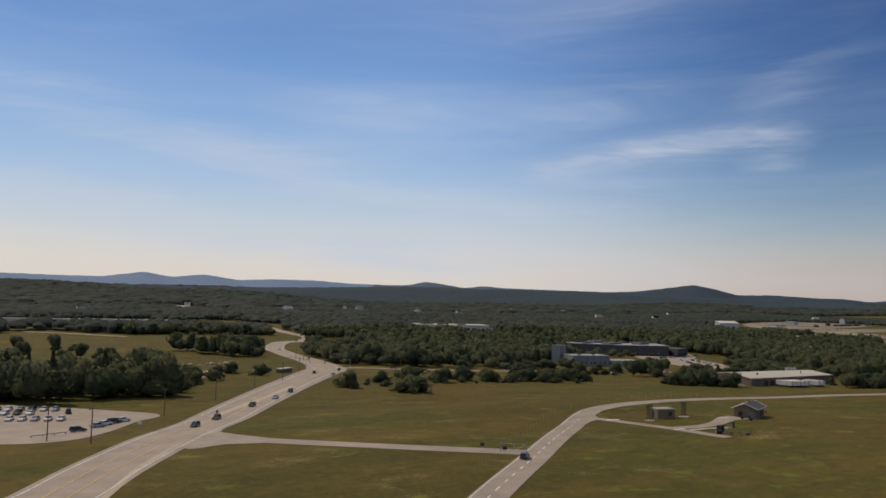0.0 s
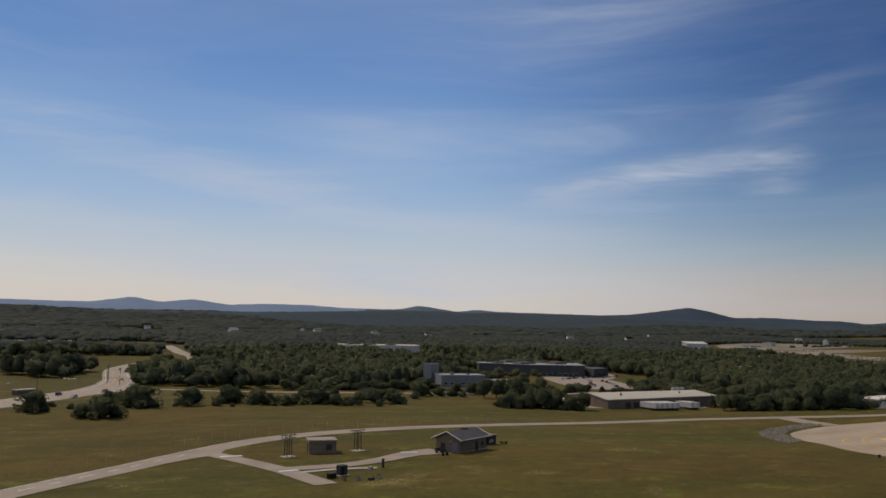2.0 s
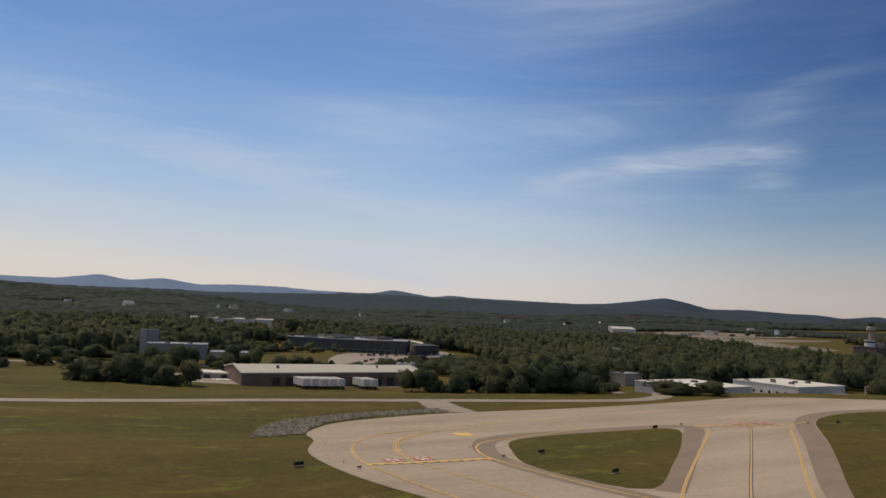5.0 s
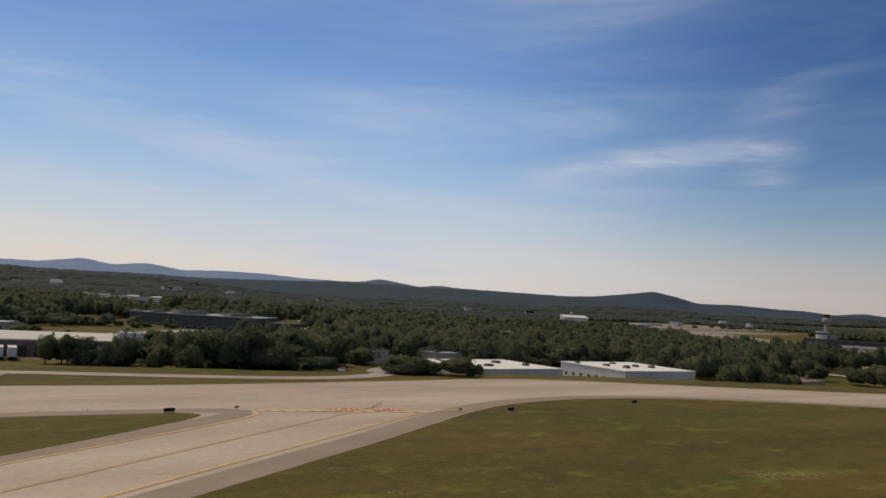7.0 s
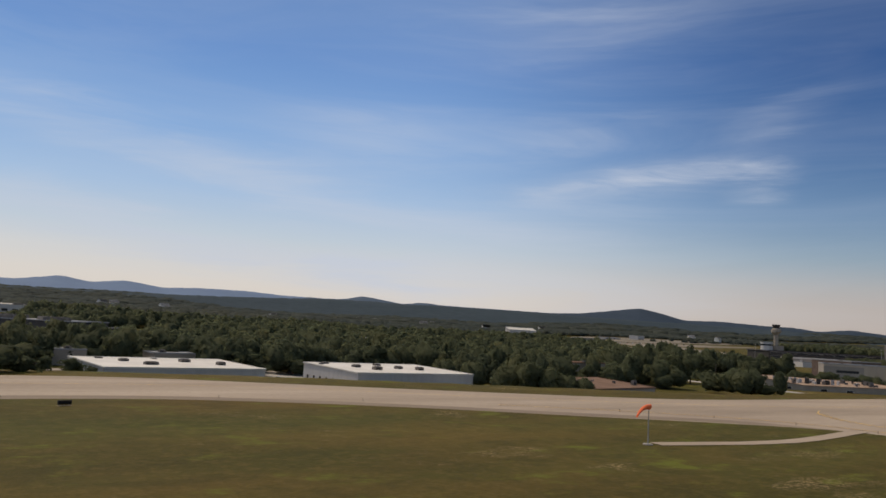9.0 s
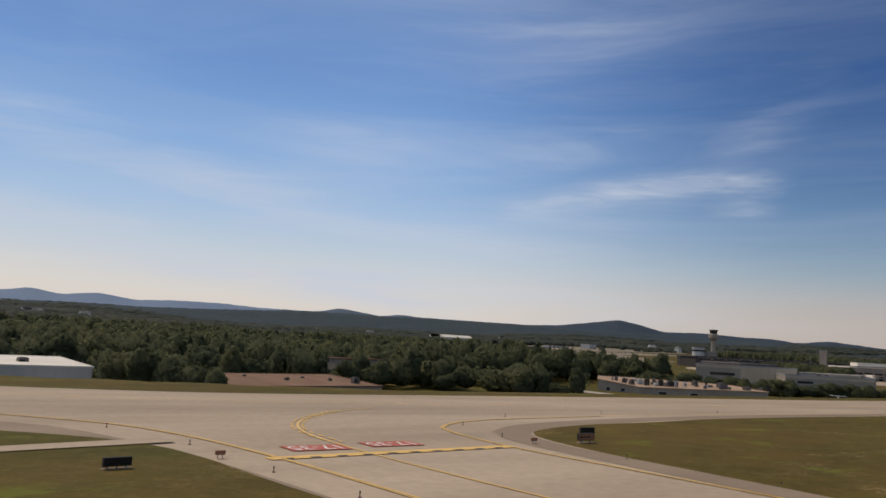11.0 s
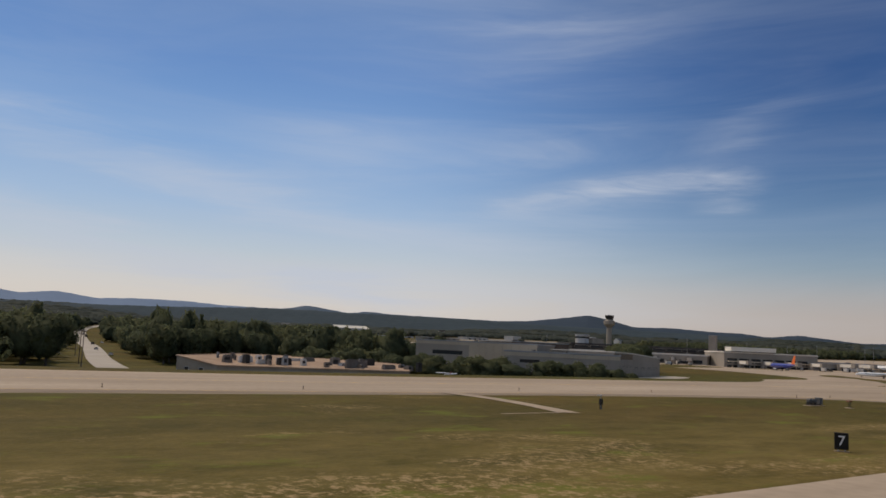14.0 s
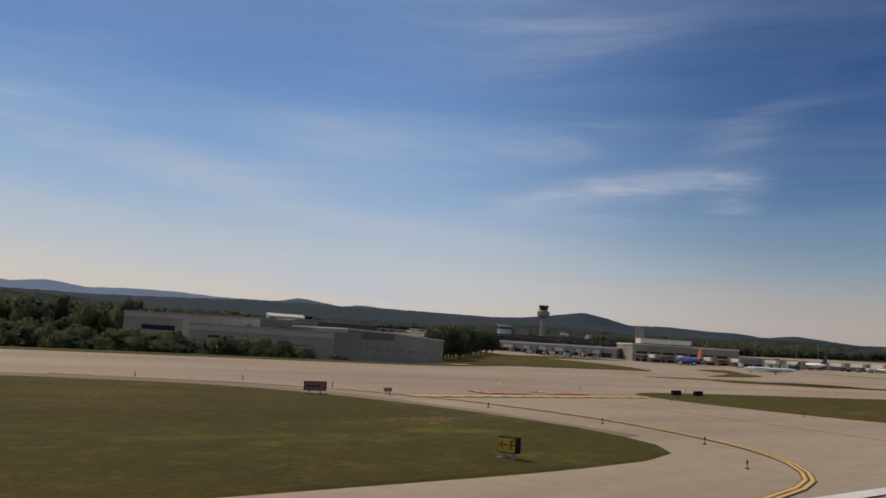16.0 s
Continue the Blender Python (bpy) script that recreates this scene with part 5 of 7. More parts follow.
    hall("white_roofed_unit", "white-roofed industrial unit with side windows and lean-to", "warehouse", [(415.5, 131), (443.5, 131.5), (443, 153), (415, 152.5)], 0.1, "wall_white", "roof_white", 0.1, units_b, [(0, 15.6, 1.3, 0.3, 1.6, "dock_door"), (0, 18.0, 1.0, 0.3, 1.5, "dock_door"), (0, 5.6, 1.2, 0.8, 0.8, "window")] + [(3, 2.0 + 2.6 * i, 0.8, 1.8, 0.8, "window") for i in range(7)], roof_rise=[0, 0, 0.6, 0.6], band=(0,))
    hall("lean_to", "low white lean-to against an industrial unit", "shed", [(434, 127.5), (443, 128), (443, 131.2), (434, 131)], -2.0, "wall_white", "roof_white", 0.05, roof_rise=[-0.5, -0.9, -0.2, 0.1])
    hall("far_unit", "small white flat-roofed unit behind trees", "warehouse", rect(372, 183, 12, 8, 5), 0.7, "wall_tan", "roof_grey", units=[(370, 183, 1.2, 1, 0.5), (375, 182, 1.4, 1, 0.5)])
    hall("far_unit", "small white flat-roofed unit behind trees", "warehouse", rect(396, 180, 10, 7, 5), 0.6, "wall_tan", "roof_grey", units=[(394, 180, 1.5, 1, 0.5)])
    hall("tan_unit", "low tan unit with a brown roof among trees", "warehouse", rect(509, 165, 15, 9, 6), 2.0, "wall_tan", "roof_brown", units=[(511, 164, 1.2, 1.0, 0.5)])
    hall("brown_roofed_unit", "low unit with brown gravel roof and small vents", "warehouse", [(454.5, 115), (490, 121.5), (489, 139), (461, 134)], -1.3, "wall_tan", "roof_brown", 0.12, [(463, 128, 0.6, 0.6, 0.6), (468, 131, 0.6, 0.6, 0.7), (474, 127, 0.8, 0.6, 0.6), (479, 131, 0.6, 0.6, 0.6), (483, 128, 0.6, 0.6, 0.6), (486.5, 125, 1.4, 0.9, 1.0)], [(0, 3 + 3.4 * i, 1.6, 1.0, 0.9, "window") for i in range(7)], roof_rise=[-0.25, -0.25, 0.75, 0.75])
    e = thing("loading_canopy", "flat blue loading canopy on posts beside a unit", "canopy", 475.2, 117.6, gz(475.2, 117.6), 10)
    part("roof", boxes((0, 0, 1.75, 6.4, 2.2, 0.22, 0, 1, 0.04)), M["canopy_blue"], e)
    for a in (-2.9, 0, 2.9):
        for b in (-0.9, 0.9):
            part("post", boxes((a, b, -0.2, 0.12, 0.12, 2.0)), M["metal"], e)
    rg = random.Random(3)
    roofkit = []
    for _ in range(42):
        x = rg.uniform(577, 606)
        roofkit.append((x, 133.5 - (x - 574.6) * 0.76 + rg.choice((3, 6, 10, 15, 20)) * min(1.0, (x - 571) / 12) + 1.5, rg.choice((0.4, 0.7, 1.0, 1.8, 2.8)), rg.choice((0.4, 0.7, 1.1)), rg.choice((0.3, 0.5, 0.8, 1.15))))
    hall("flat_roofed_works", "low works with gravel roof crowded with vents and units", "factory", [(571.4, 143.4), (574.6, 132.5), (601, 113), (611, 130), (606, 156), (591, 160.5)], -0.8, "wall_tan", "roof_sand", 0.12, roofkit, [(0, 3, 1.2, 0.5, 0.8, "window"), (0, 7, 1.2, 0.5, 0.8, "window"), (1, 6, 2.0, 0.4, 0.7, "window"), (1, 14, 2.0, 0.4, 0.7, "window")], roof_rise=[0.5, -0.75, -0.3, 0.3, 0.55, 0.65])
    # grey precast halls by the taxiway
    a = hall("grey_hall", "tall grey precast hall with beige upper cladding", "hall", [(636.6, 159.4), (653.2, 134), (671.6, 146), (655, 171.4)], 4.75, "wall_grey", "roof_grey", 0.2, [(640, 160, 0.8, 0.8, 0.4), (644, 156, 0.8, 0.8, 0.4), (648, 150, 0.8, 0.8, 0.4)], [(0, 8.2, 7.5, 4.8, 0.85, "window")])
    b = hall("grey_hall", "long grey precast hall with window bands", "hall", [(638.6, 129.6), (655.5, 111.3), (669, 122.5), (652, 141)], 3.1, "wall_grey", "roof_grey", 0.2, [(652, 124, 1.0, 0.8, 0.4), (655, 128, 1.2, 0.9, 0.4), (650, 132, 0.8, 0.8, 0.4)], [(0, 5.6, 4.2, 3.9, 0.7, "window"), (0, 18.5, 6.0, 3.3, 0.6, "window")])
    c = hall("grey_hangar", "grey hangar with sliding doors and pale sloped roof", "hangar", [(662.4, 118.6), (676.5, 124.6), (690, 126.6), (690, 144), (662, 138)], 3.1, "wall_grey", "roof_white", 0.1, (), [(0, 4.2 + 3.0 * i, 0.9, 3.0, 0.45, "window") for i in range(4)] + [(1, 1.8 + 3.2 * i, 1.3, 2.6, 0.45, "window") for i in range(4)], roof_rise=[0.85, 0.6, -0.25, 0.4, 0.8])

    def face_panels(e, p0, p1, zs, step, mt, name, proud, u0=0.0, u1=1.0, gap=0.05):
        """Cladding panels with open joints, hung on the straight wall from p0 to p1."""
        p, q = Vector(p0), Vector(p1)
        d = (q - p).normalized()
        out = Vector((d.y, -d.x))
        lo, hi = (q - p).length * u0, (q - p).length * u1
        n = max(1, round((hi - lo) / step))
        o = e.matrix_basis.translation
        ang = math.degrees(math.atan2(d.y, d.x))
        for i in range(n):
            m = p + d * (lo + (hi - lo) * (i + 0.5) / n) + out * proud / 2
            part(name, boxes((m.x - o.x, m.y - o.y, zs[0] - o.z, (hi - lo) / n - gap, proud, zs[1] - zs[0], ang)), M[mt], e)
    face_panels(a, (636.6, 159.4), (653.2, 134), (3.9, 4.6), 2.6, "wall_beige", "panel", 0.06, 0.0, 0.45)
    # full-height beige stands in for sunlight on the face where the halls meet
    face_panels(a, (636.6, 159.4), (653.2, 134), (-3.2, 4.62), 2.0, "wall_beige", "panel", 0.1, 0.45, 1.0)
    face_panels(b, (638.6, 129.6), (655.5, 111.3), (2.15, 2.95), 2.6, "wall_beige", "panel", 0.06)
    face_panels(b, (638.6, 129.6), (655.5, 111.3), (-3.0, 0.75), 2.6, "wall_grey", "panel", 0.05)
    face_panels(c, (662.4, 118.6), (676.5, 124.6), (-2.8, 2.2), 3.0, "wall_grey", "panel", 0.05, 0.05, 0.95, 0.12)
    face_panels(c, (662.4, 118.6), (676.5, 124.6), (2.25, 3.5), 8.0, "wall_house", "panel", 0.04, 0.0, 1.0)
    face_panels(c, (676.5, 124.6), (690, 126.6), (-2.8, 1.5), 3.2, "wall_grey", "panel", 0.04, 0.02, 0.98, 0.08)
    hall("dark_hall", "dark flat-roofed hall behind the grey hangar", "hall", [(679, 170), (701, 168), (706, 186), (684, 190)], 5.6, "wall_brown", "roof_grey", 0.2, [(690, 180, 3, 1.2, 0.5)])
    hall("white_arched_hangar", "bright white-roofed hangar beyond the woods", "hangar", [(899, 640), (931, 633), (933, 642), (901, 649)], 14.6, "wall_white", "roof_white", 0.3, roof_rise=[0, 0, 2.6, 2.6], openings=[(0, 5 + 9 * i, 4, 0.3, 3, "dock_door") for i in range(3)])
    for x, y, w, d, rz, top, wl_ in ((860, 620, 26, 10, 14, 8.5, "wall_white"), (835, 560, 30, 9, 10, 7.2, "wall_tan"), (1020, 640, 60, 12, 16, 10.5, "wall_grey"), (1110, 690, 40, 12, 12, 13, "wall_white"), (1200, 720, 16, 14, 10, 17.5, "wall_white"), (1290, 690, 70, 14, 20, 12.5, "wall_tan"), (1010, 700, 50, 8, 15, 10.5, "wall_white"), (430, 1280, 40, 14, 10, 13.5, "wall_white"), (560, 1000, 30, 10, 5, 13, "wall_white"), (620, 940, 24, 9, 5, 12, "wall_white"), (780, 930, 30, 9, 8, 12.5, "wall_white"), (565, 226, 10, 5, 8, 1.8, "wall_white"), (522, 302, 12, 5, 5, 4.0, "wall_white"), (720, 424, 40, 9, 10, 6.5, "wall_white"), (790, 436, 30, 9, 10, 6.5, "wall_tan"), (120, 665, 150, 12, -3, 9.6, "wall_white"), (30, 690, 60, 14, 0, 10, "wall_grey"), (330, 1240, 30, 10, 5, 13.5, "wall_white"), (250, 1120, 24, 9, 5, 13, "wall_white")):
        hall("distant_building", "pale flat-roofed building far off among trees", "building", rect(x, y, w, d, rz), top, wl_, "roof_white" if wl_ != "wall_tan" else "roof_grey", 0.2, openings=[(0, w * (0.15 + 0.23 * i), w * 0.1, 0.8, 1.6, "window") for i in range(4)], group="distant buildings")
    # grey-walled store in the far left of the woods, seen past the trees
    hall("road_kiosk", "long white roofed kiosk by the highway", "kiosk", rect(110, 245, 6, 2.0, 30), 3.4, "wall_brown", "roof_white", 0.08)


def gable_house():
    e = thing("equipment_house", "small tan house with dark shingle gable roof", "house", 151.9, 100.95, 3.0, 21.3)
    w, d, h, r = 7.7, 4.3, 2.0, 3.05
    bm = bmesh.new()
    pts = [(-w / 2, -d / 2, 0), (w / 2, -d / 2, 0), (w / 2, d / 2, 0), (-w / 2, d / 2, 0), (-w / 2, -d / 2, h), (w / 2, -d / 2, h), (w / 2, d / 2, h), (-w / 2, d / 2, h), (-w / 2, 0, r - 0.08), (w / 2, 0, r - 0.08)]
    v = [bm.verts.new(p) for p in pts]
    for f in ((0, 1, 5, 4), (2, 3, 7, 6), (1, 2, 6, 9, 5), (3, 0, 4, 8, 7), (3, 2, 1, 0)):
        bm.faces.new([v[i] for i in f])
    part("wall", bm, M["wall_house"], e)
    for s in (-1, 1):
        bm = bmesh.new()
        o, k = 0.5, 0.14
        q = [(-w / 2 - o, 0, r), (w / 2 + o, 0, r), (w / 2 + o, s * (d / 2 + o), h - 0.12), (-w / 2 - o, s * (d / 2 + o), h - 0.12)]
        a = [bm.verts.new(p) for p in q]
        b = [bm.verts.new((p[0], p[1], p[2] + k)) for p in q]
        bm.faces.new(a[::-1] if s < 0 else a)
        bm.faces.new(b if s < 0 else b[::-1])
        for i in range(4):
            bm.faces.new((a[i], a[(i + 1) % 4], b[(i + 1) % 4], b[i]))
        bmesh.ops.recalc_face_normals(bm, faces=bm.faces)
        part("roof", bm, M["roof_dark"], e)
        part("fascia", tubes(((-w / 2 - 0.52, 0, r + 0.1), (-w / 2 - 0.52, s * (d / 2 + 0.52), h + 0.02), 0.09, 0.09, 5), ((w / 2 + 0.52, 0, r + 0.1), (w / 2 + 0.52, s * (d / 2 + 0.52), h + 0.02), 0.09, 0.09, 5), ((-w / 2 - 0.5, s * (d / 2 + 0.52), h), (w / 2 + 0.5, s * (d / 2 + 0.52), h), 0.08, 0.08, 5)), M["trim"], e, "pale fascia board")
    dr = part("door", boxes((-w / 2 - 0.03, -1.25, 0, 0.08, 1.0, 1.5)), M["wall_blue"], e, "pale grey roller door")
    part("handle", boxes((-w / 2 - 0.09, -0.95, 0.6, 0.05, 0.12, 0.05)), M["dark"], dr)
    part("door", boxes((-w / 2 - 0.03, 0.9, 0, 0.08, 0.8, 1.4)), M["dark"], e)
    part("side_door", boxes((0.9, -d / 2 - 0.03, 0, 0.7, 0.08, 1.4)), M["dark"], e)
    part("meter_box", boxes((2.5, -d / 2 - 0.06, 0.7, 0.35, 0.16, 0.5)), M["dark"], e)
    part("ridge_vent", boxes((0.6, 0, r + 0.1, 1.6, 0.35, 0.14)), M["roof_dark"], e)
    part("plinth", boxes((0, 0, -0.25, w + 0.12, d + 0.12, 0.4)), M["concrete"], e)
    part("wall_lamp", boxes((-w / 2 - 0.1, -0.5, 1.65, 0.16, 0.2, 0.14)), M["metal"], e)
    for x, y, rz in ((145.5, 96.3, 20), (145.9, 98.5, 20)):
        b = thing("bench", "dark slatted bench on the forecourt", "bench", x, y, None, rz, "benches")
        for k in range(3):
            part("slat", boxes((0, -0.16 + 0.16 * k, 0.36, 1.3, 0.12, 0.04)), M["dark"], b)
        part("backrest", boxes((0, 0.24, 0.42, 1.3, 0.05, 0.34)), M["dark"], b)
        for a in (-0.5, 0.5):
            part("leg", boxes((a, 0, 0, 0.08, 0.42, 0.36)), M["black"], b)


def sheds():
    e = thing("equipment_hut", "brown block hut with flat pale roof", "hut", 130.8, 106.7, None, -19)
    part("wall", boxes((0, 0, -0.2, 3.9, 3.0, 1.95)), M["wall_house"], e)
    part("roof", boxes((0, 0, 1.75, 4.2, 3.3, 0.14), (0, 0, 1.89, 4.0, 3.1, 0.05)), M["wall_tan"], e, "tan flat roof")
    d = part("door", boxes((-1.98, 0.3, 0, 0.07, 0.8, 1.4)), M["dark"], e)
    part("lamp", boxes((-2.02, -0.4, 1.4, 0.1, 0.16, 0.16)), M["white"], e)
    part("panel", boxes((0.9, -1.53, 0.5, 0.8, 0.06, 0.8)), M["dark"], e)
    for x, y, w, dd, h, rz, nm in ((157.6, 104.9, 2.2, 2.2, 1.5, 21, "dark generator shed with tan cap and yellow rails"), (160.6, 105.7, 2.6, 2.0, 1.6, 21, "dark tank shed with tan cap and yellow rails")):
        e = thing("generator_shed", nm, "shed", x, y, None, rz)
        part("body", boxes((0, 0, -0.2, w, dd, h)), M["dark"], e)
        part("lid", boxes((0, 0, h - 0.2, w * 1.08, dd * 1.08, 0.1), (0.3, 0, h - 0.1, w * 0.5, dd * 0.5, 0.12)), M["wall_tan"], e, "tan cap")
        part("rail", tubes(((-w / 2, -dd / 2, h), (w / 2, -dd / 2, h), 0.05, 0.05, 5), ((-w / 2, dd / 2, h + 0.05), (w / 2, dd / 2, h + 0.05), 0.05, 0.05, 5), ((-w / 2, -dd / 2, h), (-w / 2, dd / 2, h), 0.05, 0.05, 5)), M["signyellow"], e, "yellow rail")
        part("vent", boxes((-0.3, -dd / 2 - 0.02, 0.3, w * 0.5, 0.06, 0.5)), M["metal"], e)
    e = thing("trailer", "small flat trailer on the grass", "trailer", 163.6, 105.0, None, 21)
    part("bed", boxes((0, 0, 0.28, 1.5, 0.8, 0.12)), M["dark"], e)
    for s in (-1, 1):
        part("wheel", tubes(((0, s * 0.42, 0.22), (0, s * 0.52, 0.22), 0.22, 0.22, 10)), M["rubber"], e)
    e = thing("utility_cabinet", "dark green utility cabinet on a slab", "cabinet", 124.6, 88.6, None, 6)
    part("body", boxes((0, 0, 0.08, 1.05, 0.95, 1.15, 0, 1, 0.04)), M["dark"], e)
    part("slab", boxes((0, 0, -0.05, 1.4, 1.3, 0.14)), M["concrete"], e)
    part("door", boxes((-0.2, -0.49, 0.2, 0.42, 0.04, 0.85)), M["black"], e)
    e = thing("transformer_box", "low dark transformer box on the grass", "cabinet", 122.6, 87.4, None, 14)
    part("body", boxes((0, 0, 0, 1.1, 0.6, 0.55, 0, 1, 0.04)), M["black"], e)
    part("lid", boxes((0, 0, 0.55, 1.16, 0.66, 0.06)), M["dark"], e)
    e = thing("marker_post", "short dark post beside a path", "post", 131.8, 90.9)
    part("post", boxes((0, 0, 0, 0.26, 0.26, 1.15)), M["dark"], e)
    part("cap", boxes((0, 0, 1.15, 0.3, 0.3, 0.06)), M["metal"], e)
    e = thing("concrete_block", "pale tilted concrete block by a path", "block", 129.8, 90.6, None, 25)
    part("body", boxes((0, 0, 0, 0.75, 0.4, 0.36, 0, 0.8)), M["concrete"], e)
    for x, y, w, h, mt in ((124.6, 84.6, 0.5, 0.4, "wall_tan"), (126.2, 84.2, 0.9, 0.25, "dark"), (123.2, 85.4, 0.4, 0.5, "rust"), (127.4, 84.4, 0.3, 0.5, "wall_tan")):
        e = thing("equipment_box", "small weathered equipment box on the grass", "box", x, y, None, 20)
        part("body", boxes((0, 0, 0, w, 0.4, h, 0, 0.9)), M[mt], e)
        part("lid", boxes((0, 0, h, w * 0.95, 0.4, 0.04)), M["dark"], e)


def lattice_mast(x, y, rz):
    e = thing("antenna_mast", "grey lattice antenna mast with cross arms", "antenna", x, y, None, rz, group="antenna masts")
    for a, b in ((-0.42, -0.35), (0.42, -0.35), (0.42, 0.35), (-0.42, 0.35)):
        part("leg", tubes(((a, b, 0), (a * 0.8, b * 0.8, 2.9), 0.055, 0.045, 5)), M["dark"], e)
    rows = []
    for k in range(5):
        z0, z1 = 0.15 + k * 0.55, 0.7 + k * 0.55
        for s in (-1, 1):
            rows += [((-0.4, s * 0.33, z0), (0.4, s * 0.33, z1), 0.025, 0.025, 4), ((s * 0.4, -0.33, z0), (s * 0.4, 0.33, z1), 0.025, 0.025, 4)]
    part("bracing", tubes(*rows), M["dark"], e)
    part("slab", boxes((0, 0, -0.1, 1.8, 1.5, 0.16)), M["concrete"], e)
    for z, l in ((2.55, 2.3), (2.95, 2.5)):
        part("cross_arm", tubes(((-l / 2, 0, z), (l / 2, 0, z), 0.05, 0.05, 5), ((-l / 2 + 0.2, -0.5, z), (-l / 2 + 0.2, 0.5, z), 0.03, 0.03, 4), ((l / 2 - 0.2, -0.5, z), (l / 2 - 0.2, 0.5, z), 0.03, 0.03, 4)), M["dark"], e)
    for a in (-1.0, -0.35, 0.35, 1.0):
        part("dipole", tubes(((a, 0, 2.5), (a, 0, 3.3), 0.035, 0.02, 5)), M["dark"], e)


def far_houses():
    """White houses scattered over the far wooded slopes."""
    e = thing("far_house", "small white gabled house among far woods", "house", 0, 0, 0, group="far houses")
    w, d, h, r = 11.0, 8.0, 7.6, 10.6
    bm = bmesh.new()
    v = [bm.verts.new(p) for p in ((-w / 2, -d / 2, 0), (w / 2, -d / 2, 0), (w / 2, d / 2, 0), (-w / 2, d / 2, 0), (-w / 2, -d / 2, h), (w / 2, -d / 2, h), (w / 2, d / 2, h), (-w / 2, d / 2, h), (-w / 2, 0, r), (w / 2, 0, r))]
    for f in ((0, 1, 5, 4), (2, 3, 7, 6), (1, 2, 6, 9, 5), (3, 0, 4, 8, 7)):
        bm.faces.new([v[i] for i in f])
    part("wall", bm, M["roof_pale"], e)
    for s in (-1, 1):
        bm = bmesh.new()
        a = [bm.verts.new(p) for p in ((-w / 2 - 0.4, 0, r + 0.1), (w / 2 + 0.4, 0, r + 0.1), (w / 2 + 0.4, s * (d / 2 + 0.5), h - 0.3), (-w / 2 - 0.4, s * (d / 2 + 0.5), h - 0.3))]
        bm.faces.new(a)
        bmesh.ops.solidify(bm, geom=bm.faces[:], thickness=0.25)
        part("roof", bm, M["roof_grey"], e)
    for x in (-3.2, 0, 3.2):
        part("window", boxes((x, -d / 2 - 0.04, 4.6, 1.2, 0.1, 1.5)), M["glass"], e)
    rg = random.Random(31)
    spots = [(rg.uniform(150, 1500), rg.uniform(760, 1700), rg.uniform(-30, 30)) for _ in range(18)]
    for i, (x, y, rz) in enumerate(spots):
        m = pose(x, y, gz(x, y), 0, 0, rz)
        if i:
            copy_thing(e, m)
        else:
            e.matrix_basis = m


build_buildings()
far_houses()
gable_house()
sheds()
lattice_mast(124.8, 104.9, 10)
lattice_mast(136.2, 105.6, 10)


# ---- vehicles ----
def car_proto(name, label, paint_mat, kind="sedan"):
    """A car 2.6 long: body and cabin swept from side outlines, with glass, lamps and wheels."""
    e = thing(name, label, "car", 0, 0, 0)
    L2, W2 = 1.32, 0.5
    low = [(-L2, 0.18), (-L2, 0.4), (-L2 * 0.93, 0.5), (-0.75, 0.53), (0.62, 0.52), (L2 * 0.92, 0.43), (L2, 0.34), (L2, 0.18)]
    top = {"sedan": [(-1.0, 0.51), (-0.62, 0.76), (0.12, 0.78), (0.66, 0.51)], "suv": [(-1.26, 0.51), (-1.16, 0.88), (0.18, 0.9), (0.66, 0.51)], "pickup": [(-0.35, 0.51), (-0.28, 0.88), (0.25, 0.88), (0.66, 0.51)]}[kind]

    def sweep(side, w0, w1):
        bm = bmesh.new()
        zmin, zmax = min(p[1] for p in side), max(p[1] for p in side)
        rows = []
        for s in (-1, 1):
            rows.append([bm.verts.new((x, s * (w0 + (w1 - w0) * (z - zmin) / (zmax - zmin)), z)) for x, z in side])
        n = len(side)
        for i in range(n):
            j = (i + 1) % n
            bm.faces.new((rows[0][i], rows[0][j], rows[1][j], rows[1][i]))
        bm.faces.new(rows[0][::-1])
        bm.faces.new(rows[1])
        bmesh.ops.recalc_face_normals(bm, faces=bm.faces)
        return bm
    part("body", sweep(low, W2, W2 * 0.94), paint_mat, e)
    part("cabin_glass", sweep(top, W2 * 0.93, W2 * 0.76), M["glass"], e)
    mid = (top[1][0] + top[2][0]) / 2
    part("roof", boxes((mid, 0, top[1][1] - 0.015, top[2][0] - top[1][0] + 0.1, W2 * 1.5, 0.045)), paint_mat, e)
    for s in (-1, 1):
        part("headlight", boxes((L2 - 0.02, s * 0.34, 0.32, 0.06, 0.16, 0.08)), M["white"], e)
        part("tail_light", boxes((-L2 + 0.01, s * 0.36, 0.36, 0.05, 0.12, 0.1)), M["red"], e)
        for x in (-0.8, 0.82):
            w = part("wheel", tubes(((x, s * 0.42, 0.18), (x, s * 0.52, 0.18), 0.18, 0.18, 12)), M["rubber"], e)
            part("rim", tubes(((x, s * 0.515, 0.18), (x, s * 0.53, 0.18), 0.1, 0.1, 8)), M["metal"], w)
    return e


def paint_coat(name, c):
    return surf(name, (c, tuple(v * 1.08 for v in c)), 0.5, rough=0.25, fine=2, grain=0.02, spec=0.6)


